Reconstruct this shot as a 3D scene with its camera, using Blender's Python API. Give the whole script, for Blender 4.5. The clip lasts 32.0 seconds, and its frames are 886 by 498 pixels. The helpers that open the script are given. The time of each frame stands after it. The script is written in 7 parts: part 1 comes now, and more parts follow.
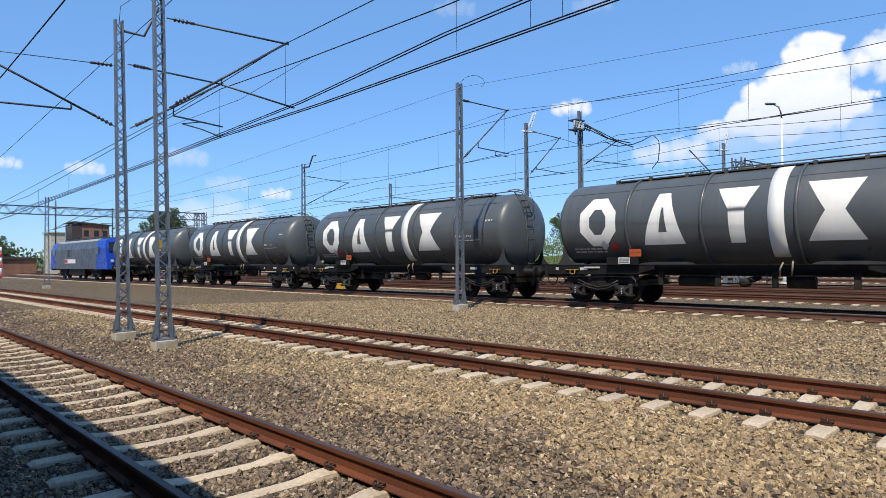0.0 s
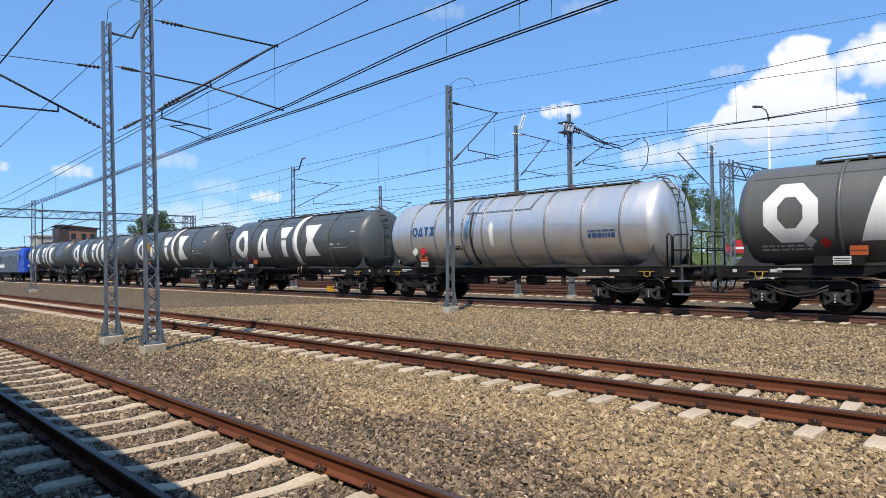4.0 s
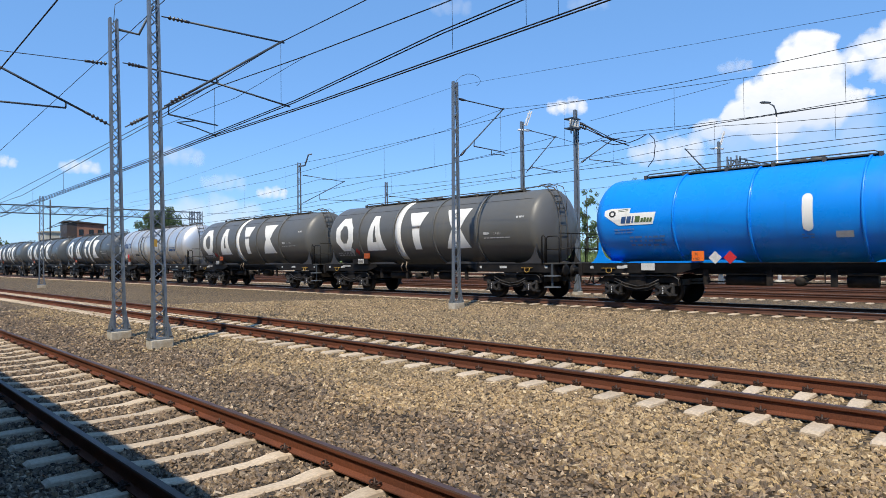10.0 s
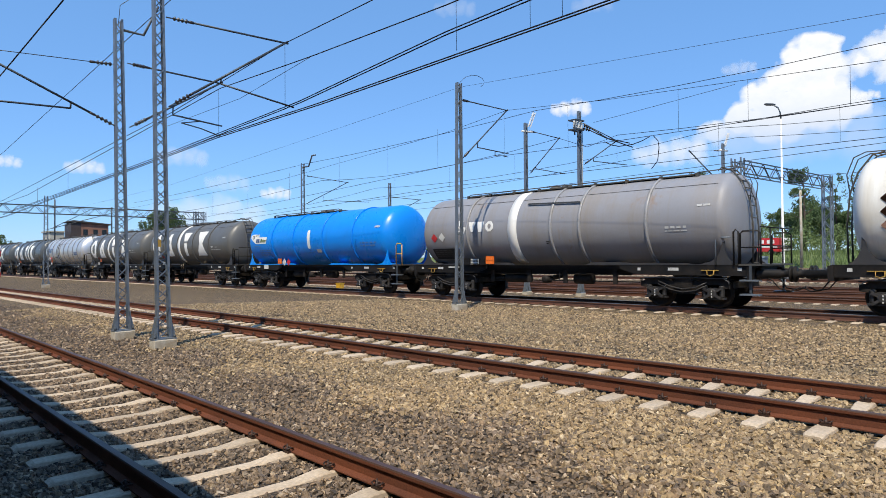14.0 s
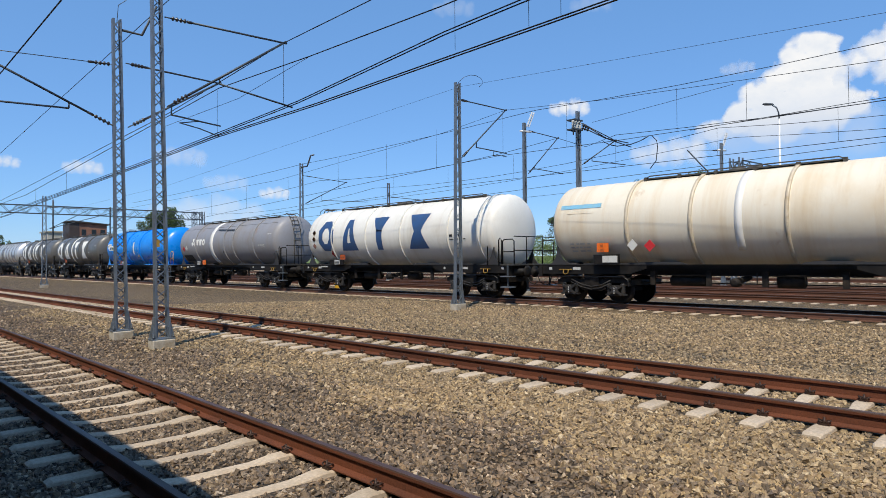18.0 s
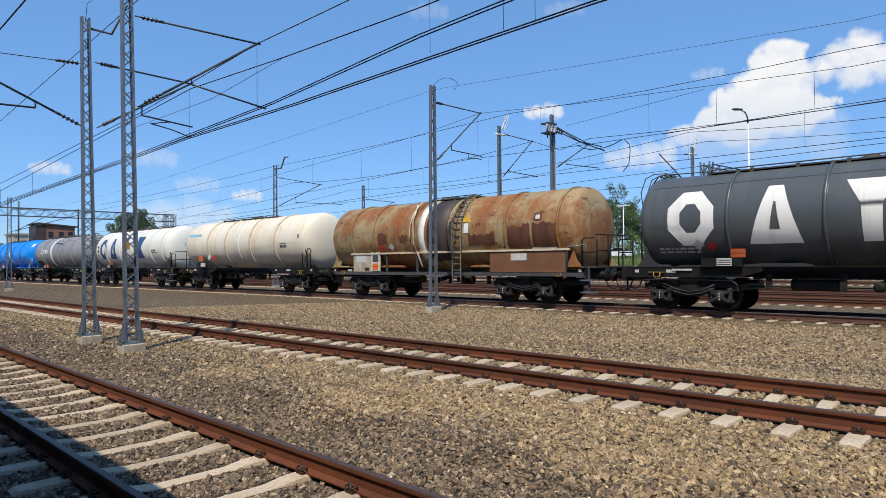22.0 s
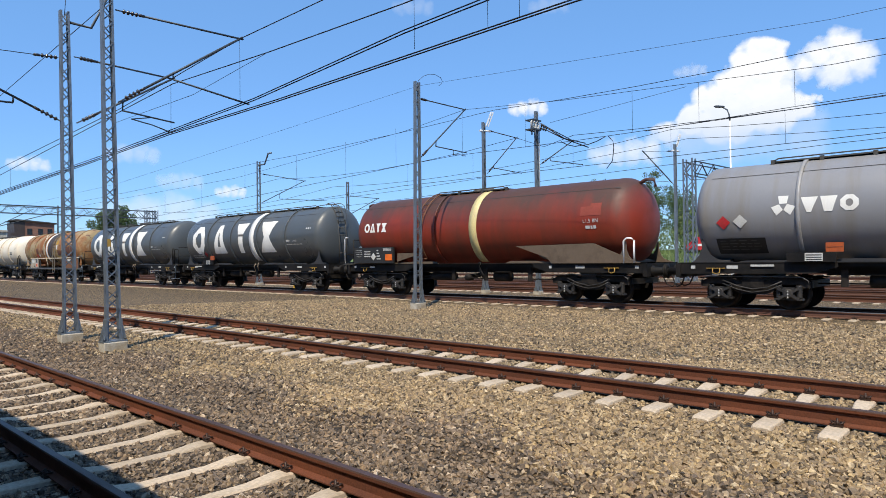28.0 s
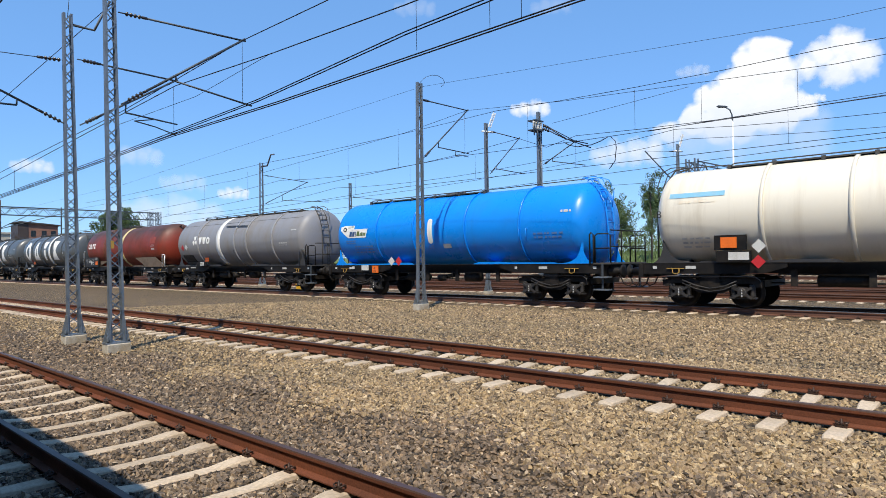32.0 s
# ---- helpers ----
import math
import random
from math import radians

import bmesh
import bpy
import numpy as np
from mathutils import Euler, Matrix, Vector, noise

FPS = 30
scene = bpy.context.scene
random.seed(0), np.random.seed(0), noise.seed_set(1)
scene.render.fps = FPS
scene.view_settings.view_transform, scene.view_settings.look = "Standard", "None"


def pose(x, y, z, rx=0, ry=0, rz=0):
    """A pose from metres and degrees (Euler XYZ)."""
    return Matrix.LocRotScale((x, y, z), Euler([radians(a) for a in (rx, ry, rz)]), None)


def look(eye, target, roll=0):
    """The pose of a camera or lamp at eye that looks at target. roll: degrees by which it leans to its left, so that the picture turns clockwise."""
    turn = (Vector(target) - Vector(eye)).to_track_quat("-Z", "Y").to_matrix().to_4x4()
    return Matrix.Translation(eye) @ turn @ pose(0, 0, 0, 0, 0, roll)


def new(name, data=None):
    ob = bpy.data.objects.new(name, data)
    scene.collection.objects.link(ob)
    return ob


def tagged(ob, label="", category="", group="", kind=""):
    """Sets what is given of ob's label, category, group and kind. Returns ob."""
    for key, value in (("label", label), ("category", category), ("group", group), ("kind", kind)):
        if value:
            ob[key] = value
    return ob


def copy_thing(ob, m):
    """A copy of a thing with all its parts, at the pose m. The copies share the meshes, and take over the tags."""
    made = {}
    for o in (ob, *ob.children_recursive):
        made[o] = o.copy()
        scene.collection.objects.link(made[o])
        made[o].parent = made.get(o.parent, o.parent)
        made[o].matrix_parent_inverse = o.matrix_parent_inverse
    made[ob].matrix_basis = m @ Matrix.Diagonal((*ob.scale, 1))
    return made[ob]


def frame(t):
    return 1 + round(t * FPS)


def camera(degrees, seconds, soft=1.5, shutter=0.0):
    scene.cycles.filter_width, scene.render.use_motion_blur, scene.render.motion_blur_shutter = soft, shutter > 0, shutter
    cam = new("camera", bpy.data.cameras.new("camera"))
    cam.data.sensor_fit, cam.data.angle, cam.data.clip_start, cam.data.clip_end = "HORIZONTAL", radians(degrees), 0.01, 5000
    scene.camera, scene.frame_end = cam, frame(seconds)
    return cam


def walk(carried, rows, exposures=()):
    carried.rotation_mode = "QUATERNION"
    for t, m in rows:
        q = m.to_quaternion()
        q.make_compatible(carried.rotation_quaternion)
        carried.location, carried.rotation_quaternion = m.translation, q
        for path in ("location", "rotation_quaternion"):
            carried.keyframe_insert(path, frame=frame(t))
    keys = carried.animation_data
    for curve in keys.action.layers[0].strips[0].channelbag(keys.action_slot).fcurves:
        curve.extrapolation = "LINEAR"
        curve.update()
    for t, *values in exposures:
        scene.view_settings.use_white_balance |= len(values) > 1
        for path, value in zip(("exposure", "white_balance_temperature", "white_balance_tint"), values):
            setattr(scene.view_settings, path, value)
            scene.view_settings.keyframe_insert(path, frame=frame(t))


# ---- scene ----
# camera -----------------------------------------------------------------
EYE = Vector((0.0, 0.0, 1.883))


def aim(yaw, tilt, lean):
    """A camera pose at EYE: yaw clockwise from +y, tilt up, lean to its left, in degrees."""
    a, b = radians(yaw), radians(tilt)
    d = Vector((math.sin(a) * math.cos(b), math.cos(a) * math.cos(b), math.sin(b)))
    return look(EYE, EYE + d, lean)


cam = camera(68.16, 32.0, soft=0.7)
walk(cam, [(t, aim(a, b, c)) for t, a, b, c in (
(0, 43.23, 1.02, -0.52), (0.5, 43.19, 0.99, -0.48), (1, 43.21, 1.03, -0.48), (1.5, 43.37, 1.04, -0.63), (2, 43.67, 1.05, -0.59),
    (2.5, 43.92, 1.06, -0.70), (3, 44.07, 1.12, -0.72), (3.5, 44.13, 1.19, -0.70), (5.5, 43.78, 1.31, -0.67), (6, 43.70, 1.28, -0.74),
    (6.5, 43.60, 1.21, -0.67), (7, 43.50, 1.15, -0.70), (7.5, 43.43, 1.10, -0.57), (8, 43.38, 1.07, -0.54), (8.5, 43.38, 1.02, -0.55),
    (9, 43.45, 0.98, -0.60), (9.5, 43.53, 0.96, -0.68), (10, 43.57, 0.90, -0.61), (10.5, 43.56, 0.89, -0.46), (11, 43.51, 0.89, -0.56),
    (11.5, 43.47, 0.95, -0.48), (12, 43.42, 0.98, -0.48), (12.5, 43.38, 0.98, -0.52), (13, 43.32, 1.00, -0.48), (13.5, 43.30, 1.01, -0.38),
    (14, 43.29, 1.00, -0.41), (14.5, 43.24, 0.98, -0.47), (16.5, 43.22, 0.77, -0.53), (17, 43.29, 0.82, -0.57), (17.5, 43.33, 0.88, -0.47),
    (18, 43.40, 0.99, -0.45), (18.5, 43.38, 1.06, -0.57), (19, 43.39, 1.04, -0.52), (19.5, 43.52, 0.99, -0.59), (20, 43.80, 0.94, -0.46),
    (20.5, 44.23, 0.96, -0.40), (21, 44.74, 1.05, -0.38), (21.5, 45.23, 1.11, -0.50), (22, 45.58, 1.19, -0.51), (22.5, 45.81, 1.19, -0.52),
    (23, 45.96, 1.17, -0.51), (23.5, 46.07, 1.18, -0.42), (24, 46.16, 1.27, -0.33), (24.5, 46.23, 1.31, -0.39), (25, 46.35, 1.27, -0.51),
    (25.5, 46.55, 1.18, -0.61), (27.5, 46.90, 0.88, -0.67), (28, 46.91, 0.87, -0.63), (28.5, 46.94, 0.90, -0.69), (29, 46.97, 1.00, -0.62),
    (29.5, 46.97, 1.05, -0.66), (30, 46.96, 1.04, -0.77), (30.5, 46.96, 1.02, -0.74), (31, 46.88, 0.99, -0.78), (31.5, 46.80, 0.98, -0.79),
    (32, 46.68, 0.95, -0.77)
)], exposures=[(t, 0.12 + e) for t, e in ((0.0, -0.02), (3.0, 0.02), (6.0, 0.0), (11.0, 0.0), (14.0, -0.02), (17.0, -0.17), (19.0, -0.22), (21.0, -0.22), (23.0, -0.15), (25.5, -0.06), (27.5, 0.0), (30.5, 0.03), (32.0, 0.03))])

# light ------------------------------------------------------------------
SUN_FROM = Vector((-0.62, -0.42, 1.10)).normalized()
world = bpy.data.worlds.new("world")
scene.world = world
world.use_nodes = True
wn = world.node_tree
sky = wn.nodes.new("ShaderNodeTexSky")
sky.sky_type = "NISHITA"
sky.sun_disc = False
sky.sun_elevation = math.asin(SUN_FROM.z)
sky.sun_rotation = math.atan2(SUN_FROM.x, SUN_FROM.y)
sky.air_density, sky.dust_density, sky.ozone_density = 1.0, 0.05, 6.0
tint = wn.nodes.new("ShaderNodeMix")
tint.data_type, tint.blend_type = "RGBA", "MULTIPLY"
tint.inputs[0].default_value = 1.0
tint.inputs[7].default_value = (0.84, 0.98, 1.20, 1.0)
wn.links.new(sky.outputs[0], tint.inputs[6])
veil = wn.nodes.new("ShaderNodeMix")  # thin high haze, even over the whole sky
veil.data_type = "RGBA"
veil.inputs[0].default_value = 0.42
veil.inputs[7].default_value = (1.95, 4.5, 8.5, 1.0)
wn.links.new(tint.outputs[2], veil.inputs[6])
wn.links.new(veil.outputs[2], wn.nodes["Background"].inputs[0])
wn.nodes["Background"].inputs[1].default_value = 0.12
sun_data = bpy.data.lights.new("sun", "SUN")
sun_data.energy, sun_data.angle, sun_data.color = 4.9, radians(0.53), (1.0, 0.905, 0.75)
sun = new("sun", sun_data)
sun.matrix_world = look(SUN_FROM * 50, (0, 0, 0))

# materials --------------------------------------------------------------


def node(nt, kind, **kw):
    n = nt.nodes.new(kind)
    for k, v in kw.items():
        n.inputs[k].default_value = v
    return n


def blank(name):
    m = bpy.data.materials.new(name)
    m.use_nodes = True
    return m, m.node_tree, m.node_tree.nodes["Principled BSDF"]


def ramp(nt, fac, stops):
    r = nt.nodes.new("ShaderNodeValToRGB")
    while len(r.color_ramp.elements) < len(stops):
        r.color_ramp.elements.new(0.5)
    for e, (p, c) in zip(r.color_ramp.elements, stops):
        e.position = p
        e.color = (*c, 1) if len(c) == 3 else c
    nt.links.new(fac, r.inputs[0])
    return r.outputs[0]


def mixed(nt, fac, a, b, mode="MIX"):
    n = nt.nodes.new("ShaderNodeMix")
    n.data_type, n.blend_type = "RGBA", mode
    for sock, v in ((0, fac), (6, a), (7, b)):
        if isinstance(v, (int, float)):
            n.inputs[sock].default_value = v
        elif isinstance(v, tuple):
            n.inputs[sock].default_value = (*v, 1)
        else:
            nt.links.new(v, n.inputs[sock])
    return n.outputs[2]


def noisy(nt, scale, detail=5.0, stretch=(1, 1, 1), rough=0.6, offset=(0, 0, 0)):
    tc = nt.nodes.new("ShaderNodeTexCoord")
    mp = nt.nodes.new("ShaderNodeMapping")
    mp.inputs["Scale"].default_value = stretch
    mp.inputs["Location"].default_value = offset
    n = node(nt, "ShaderNodeTexNoise", Scale=scale, Detail=detail, Roughness=rough)
    nt.links.new(tc.outputs["Object"], mp.inputs[0])
    nt.links.new(mp.outputs[0], n.inputs["Vector"])
    return n.outputs["Fac"]


def surf(name, base, worn=None, amount=0.5, rough=0.55, metal=0.0, scale=1.5, fine=40.0, bump=0.15, stretch=(1, 1, 1),
         grain=0.25, rnd=0.0, coat=0.0, spec=0.5):
    """A painted, cast or rusted surface: worn blotches at one scale, grain and relief at another."""
    m, nt, p = blank(name)
    worn = worn or tuple(c * 0.6 for c in base)
    big = noisy(nt, scale, 6, stretch)
    col = mixed(nt, ramp(nt, big, [(0.62 - 0.32 * amount, (0, 0, 0)), (0.78, (1, 1, 1))]), base, worn)
    small = noisy(nt, fine, 3)
    g = ramp(nt, small, [(0.25, (1 - grain,) * 3), (0.75, (1 + grain * 0.4,) * 3)])
    col = mixed(nt, 1.0, col, g, "MULTIPLY")
    if rnd:
        info = nt.nodes.new("ShaderNodeObjectInfo")
        col = mixed(nt, 1.0, col, ramp(nt, info.outputs["Random"], [(0, (1 - rnd,) * 3), (1, (1 + rnd * 0.5,) * 3)]), "MULTIPLY")
    nt.links.new(col, p.inputs["Base Color"])
    nt.links.new(ramp(nt, big, [(0.3, (max(rough - 0.1, 0.05),) * 3), (0.7, (min(rough + 0.15, 1),) * 3)]), p.inputs["Roughness"])
    p.inputs["Metallic"].default_value = metal
    p.inputs["Specular IOR Level"].default_value = spec
    if coat:
        p.inputs["Coat Weight"].default_value = coat
        p.inputs["Coat Roughness"].default_value = 0.15
    if bump:
        b = node(nt, "ShaderNodeBump", Strength=bump, Distance=0.01)
        nt.links.new(small, b.inputs["Height"])
        nt.links.new(b.outputs[0], p.inputs["Normal"])
    return m


def tank_paint(name, base, dirt, rust=None, dirt_amt=0.5, rust_amt=0.0, rough=0.4, soot=None):
    """Weathered tank paint: rain streaks down the shell, dirt blotches, rust blooms."""
    m, nt, p = blank(name)
    streak = noisy(nt, 1.0, 8, (0.0, 1.9, 0.17), 0.68)
    blotch = noisy(nt, 0.55, 7, (1, 1, 1), 0.65, (3, 1, 7))
    col = mixed(nt, ramp(nt, streak, [(0.66 - 0.3 * dirt_amt, (0, 0, 0)), (0.82, (0.75,) * 3)]), base, dirt)
    col = mixed(nt, ramp(nt, blotch, [(0.60 - 0.15 * dirt_amt, (0, 0, 0)), (0.85, (0.6,) * 3)]), col, dirt)
    if soot:  # old smoke settled along the crown, running down in tongues
        hold = nt.nodes.new("ShaderNodeTexCoord")
        part_z = nt.nodes.new("ShaderNodeSeparateXYZ")
        nt.links.new(hold.outputs["Object"], part_z.inputs[0])
        tongue = nt.nodes.new("ShaderNodeMath")
        tongue.operation = "MULTIPLY_ADD"
        tongue.inputs[1].default_value = 2.6
        nt.links.new(noisy(nt, 0.8, 8, (0.3, 1.0, 0.35), 0.66, (2, 3, 4)), tongue.inputs[0])
        nt.links.new(part_z.outputs[2], tongue.inputs[2])
        col = mixed(nt, ramp(nt, ramp_range(nt, tongue.outputs[0], 4.1, 5.0), [(0.0, (0, 0, 0)), (1.0, (0.9,) * 3)]), col, soot)
    if rust:
        rn = noisy(nt, 0.75, 10, (1, 1.1, 0.8), 0.70, (9, 4, 2))
        col = mixed(nt, ramp(nt, rn, [(0.66 - 0.36 * rust_amt, (0, 0, 0)), (0.80 - 0.2 * rust_amt, (1, 1, 1))]), col, rust)
        rn2 = noisy(nt, 5.0, 6, (1, 2.0, 0.5), 0.7)
        col = mixed(nt, ramp(nt, rn2, [(0.58, (0, 0, 0)), (0.72, (0.7 * rust_amt,) * 3)]), col, tuple(c * 0.35 for c in rust))
    small = noisy(nt, 55, 3)
    col = mixed(nt, 1.0, col, ramp(nt, small, [(0.3, (0.9,) * 3), (0.7, (1.04,) * 3)]), "MULTIPLY")
    nt.links.new(col, p.inputs["Base Color"])
    nt.links.new(ramp(nt, blotch, [(0.35, (rough,) * 3), (0.7, (min(rough + 0.25, 1),) * 3)]), p.inputs["Roughness"])
    b = node(nt, "ShaderNodeBump", Strength=0.25, Distance=0.02)
    nt.links.new(noisy(nt, 1.6, 2), b.inputs["Height"])
    nt.links.new(b.outputs[0], p.inputs["Normal"])
    return m


def rust_paint():
    """Old cream paint giving way to orange rust in blooms and runs, with dark oxide where it has burst."""
    m, nt, p = blank("rusting_cream_tank_paint")
    tone = noisy(nt, 0.5, 5, offset=(4, 4, 1))
    col = ramp(nt, tone, [(0.35, (0.38, 0.28, 0.135)), (0.55, (0.31, 0.235, 0.115)), (0.7, (0.23, 0.20, 0.11))])
    bloom = noisy(nt, 0.50, 12, (1, 1.1, 0.9), 0.66, (9, 4, 2))
    col = mixed(nt, ramp(nt, bloom, [(0.45, (0, 0, 0)), (0.52, (0.75,) * 3), (0.60, (1, 1, 1))]), col, (0.27, 0.098, 0.026))
    runs = noisy(nt, 1.0, 9, (0.0, 3.0, 0.22), 0.72, (0, 5, 0))
    col = mixed(nt, ramp(nt, runs, [(0.53, (0, 0, 0)), (0.66, (0.75,) * 3)]), col, (0.20, 0.070, 0.022))
    col = mixed(nt, ramp(nt, noisy(nt, 1.0, 9, (0.0, 4.0, 0.3), 0.7, (0, 21, 3)), [(0.60, (0, 0, 0)), (0.70, (0.55,) * 3)]), col, (0.50, 0.46, 0.34))
    burst = noisy(nt, 2.2, 12, (1, 0.8, 1.6), 0.72, (1, 8, 5))
    col = mixed(nt, ramp(nt, burst, [(0.57, (0, 0, 0)), (0.63, (0.9,) * 3)]), col, (0.105, 0.036, 0.016))
    small = noisy(nt, 50, 3)
    col = mixed(nt, 1.0, col, ramp(nt, small, [(0.3, (0.85,) * 3), (0.7, (1.08,) * 3)]), "MULTIPLY")
    nt.links.new(col, p.inputs["Base Color"])
    nt.links.new(ramp(nt, bloom, [(0.4, (0.5,) * 3), (0.62, (0.85,) * 3)]), p.inputs["Roughness"])
    b = node(nt, "ShaderNodeBump", Strength=0.3, Distance=0.02)
    nt.links.new(burst, b.inputs["Height"])
    nt.links.new(b.outputs[0], p.inputs["Normal"])
    return m


def ramp_range(nt, v, lo, hi):
    mr = node(nt, "ShaderNodeMapRange")
    mr.inputs[1].default_value, mr.inputs[2].default_value = lo, hi
    nt.links.new(v, mr.inputs[0])
    return mr.outputs[0]


STONE_TAN = [(0.0, (0.059, 0.047, 0.032)), (0.12, (0.218, 0.173, 0.120)), (0.26, (0.330, 0.256, 0.150)), (0.40, (0.148, 0.117, 0.080)), (0.55, (0.352, 0.272, 0.158)), (0.70, (0.233, 0.182, 0.124)), (0.84, (0.420, 0.325, 0.180)), (0.94, (0.396, 0.323, 0.212)), (1.0, (0.52, 0.44, 0.30))]
STONE_GREY = [(0.0, (0.039, 0.032, 0.025)), (0.15, (0.132, 0.107, 0.083)), (0.32, (0.221, 0.172, 0.126)), (0.48, (0.103, 0.084, 0.068)), (0.65, (0.201, 0.158, 0.115)), (0.80, (0.260, 0.191, 0.123)), (0.93, (0.294, 0.242, 0.178)), (1.0, (0.510, 0.428, 0.323))]


def stones_mat(name, tones):
    """Broken ballast stone, each with its own tone."""
    m, nt, p = blank(name)
    geo = nt.nodes.new("ShaderNodeNewGeometry")
    c = ramp(nt, geo.outputs["Random Per Island"], tones)
    c = mixed(nt, 1.0, c, ramp(nt, noisy(nt, 45, 4), [(0.3, (0.60,) * 3), (0.7, (1.25,) * 3)]), "MULTIPLY")
    c = mixed(nt, ramp(nt, noisy(nt, 0.35, 5, offset=(2, 5, 0)), [(0.46, (0, 0, 0)), (0.64, (0.7,) * 3)]), c,
              mixed(nt, 1.0, c, (0.80, 0.84, 0.88), "MULTIPLY"))
    c = mixed(nt, 1.0, c, (1.13, 1.04, 0.95), "MULTIPLY")
    nt.links.new(c, p.inputs["Base Color"])
    p.inputs["Roughness"].default_value = 0.85
    b = node(nt, "ShaderNodeBump", Strength=0.4, Distance=0.01)
    nt.links.new(noisy(nt, 90, 3), b.inputs["Height"])
    nt.links.new(b.outputs[0], p.inputs["Normal"])
    return m


def gravel_mat():
    """The ballast bed: cells the size of single stones, with relief; grey basalt round the near track, tan stone beyond."""
    m, nt, p = blank("ballast_bed")
    tc = nt.nodes.new("ShaderNodeTexCoord")
    v = node(nt, "ShaderNodeTexVoronoi", Scale=21.0)
    nt.links.new(tc.outputs["Object"], v.inputs["Vector"])
    sep = nt.nodes.new("ShaderNodeSeparateColor")
    nt.links.new(v.outputs["Color"], sep.inputs[0])
    tan = ramp(nt, sep.outputs[0], STONE_TAN)
    grey = ramp(nt, sep.outputs[0], STONE_GREY)
    xyz = nt.nodes.new("ShaderNodeSeparateXYZ")
    nt.links.new(tc.outputs["Object"], xyz.inputs[0])
    far = nt.nodes.new("ShaderNodeMath")
    far.operation = "MULTIPLY_ADD"
    far.inputs[1].default_value = 1.6
    nt.links.new(noisy(nt, 0.8, 5), far.inputs[0])
    nt.links.new(xyz.outputs[0], far.inputs[2])
    side = node(nt, "ShaderNodeMapRange")
    for i, val in ((1, 5.5), (2, 6.5), (3, 0.0), (4, 1.0)):
        side.inputs[i].default_value = val
    nt.links.new(far.outputs[0], side.inputs[0])
    c = mixed(nt, side.outputs[0], grey, tan)
    # shade between stones painted in: each cell darkens towards its rim
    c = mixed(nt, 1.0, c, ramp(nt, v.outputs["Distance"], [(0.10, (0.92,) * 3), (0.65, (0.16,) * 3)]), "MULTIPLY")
    c = mixed(nt, ramp(nt, noisy(nt, 0.3, 5), [(0.42, (0, 0, 0)), (0.66, (0.6,) * 3)]), c, mixed(nt, 1.0, c, (0.90, 0.90, 0.90), "MULTIPLY"))
    c = mixed(nt, 1.0, c, ramp(nt, noisy(nt, 0.09, 4, (1.0, 0.25, 1)), [(0.35, (0.86,) * 3), (0.65, (1.14,) * 3)]), "MULTIPLY")
    c = mixed(nt, ramp(nt, noisy(nt, 0.5, 6, (1, 0.6, 1), 0.7, (7, 7, 0)), [(0.68, (0, 0, 0)), (0.78, (0.3,) * 3)]), c, (0.09, 0.11, 0.045))
    c = mixed(nt, 1.0, c, (1.34, 1.17, 0.95), "MULTIPLY")
    nt.links.new(c, p.inputs["Base Color"])
    p.inputs["Roughness"].default_value = 0.92
    b = node(nt, "ShaderNodeBump", Strength=1.0, Distance=0.05)
    b.invert = True
    nt.links.new(v.outputs["Distance"], b.inputs["Height"])
    nt.links.new(b.outputs[0], p.inputs["Normal"])
    return m


def leaf_mat(name, lo, hi):
    m, nt, p = blank(name)
    geo = nt.nodes.new("ShaderNodeNewGeometry")
    c = ramp(nt, geo.outputs["Random Per Island"], [(0, lo), (1, hi)])
    c = mixed(nt, 1.0, c, ramp(nt, noisy(nt, 0.4, 4), [(0.3, (0.7,) * 3), (0.7, (1.25,) * 3)]), "MULTIPLY")
    nt.links.new(c, p.inputs["Base Color"])
    p.inputs["Roughness"].default_value = 0.6
    return m


M = {}
M["stone"] = stones_mat("tan_ballast_stone", STONE_TAN)
M["stone_grey"] = stones_mat("grey_ballast_stone", STONE_GREY)
M["gravel"] = gravel_mat()
M["concrete"] = surf("sleeper_concrete", (0.55, 0.445, 0.325), (0.40, 0.30, 0.20), 0.6, 0.85, 0, 1.2, 30, 0.3, grain=0.3, rnd=0.18)
M["concrete_dirty"] = surf("stained_concrete", (0.52, 0.49, 0.42), (0.30, 0.20, 0.08), 0.85, 0.85, 0, 2.5, 30, 0.3)
M["rail"] = surf("rusty_rail", (0.155, 0.052, 0.025), (0.072, 0.029, 0.018), 0.7, 0.72, 0, 2.0, 60, 0.25, (1, 0.35, 1), 0.35, spec=0.25)
M["rail_top"] = surf("rail_head", (0.080, 0.045, 0.032), (0.045, 0.028, 0.021), 0.5, 0.5, 0.1, 2.0, 80, 0.1, (1, 0.2, 1), 0.2, spec=0.3)
M["rail_shiny"] = surf("worn_rail_head", (0.16, 0.14, 0.125), (0.08, 0.06, 0.05), 0.5, 0.35, 0.7, 2.0, 80, 0.05, (1, 0.1, 1), 0.15)
# paler than the drums to paint the rings' highlights; also the loco roof's grey
M["ring_grey"] = surf("highlit_ring_and_roof_grey", (0.34, 0.34, 0.345), (0.25, 0.22, 0.17), 0.5, 0.4, 0, 2, 40, 0.05)
# darker copy of the plate orange, with the drum's shade in the colour
M["orange_shaded"] = surf("shaded_orange_plate", (0.42, 0.085, 0.015), (0.25, 0.06, 0.02), 0.4, 0.6, 0, 4, 50, 0)
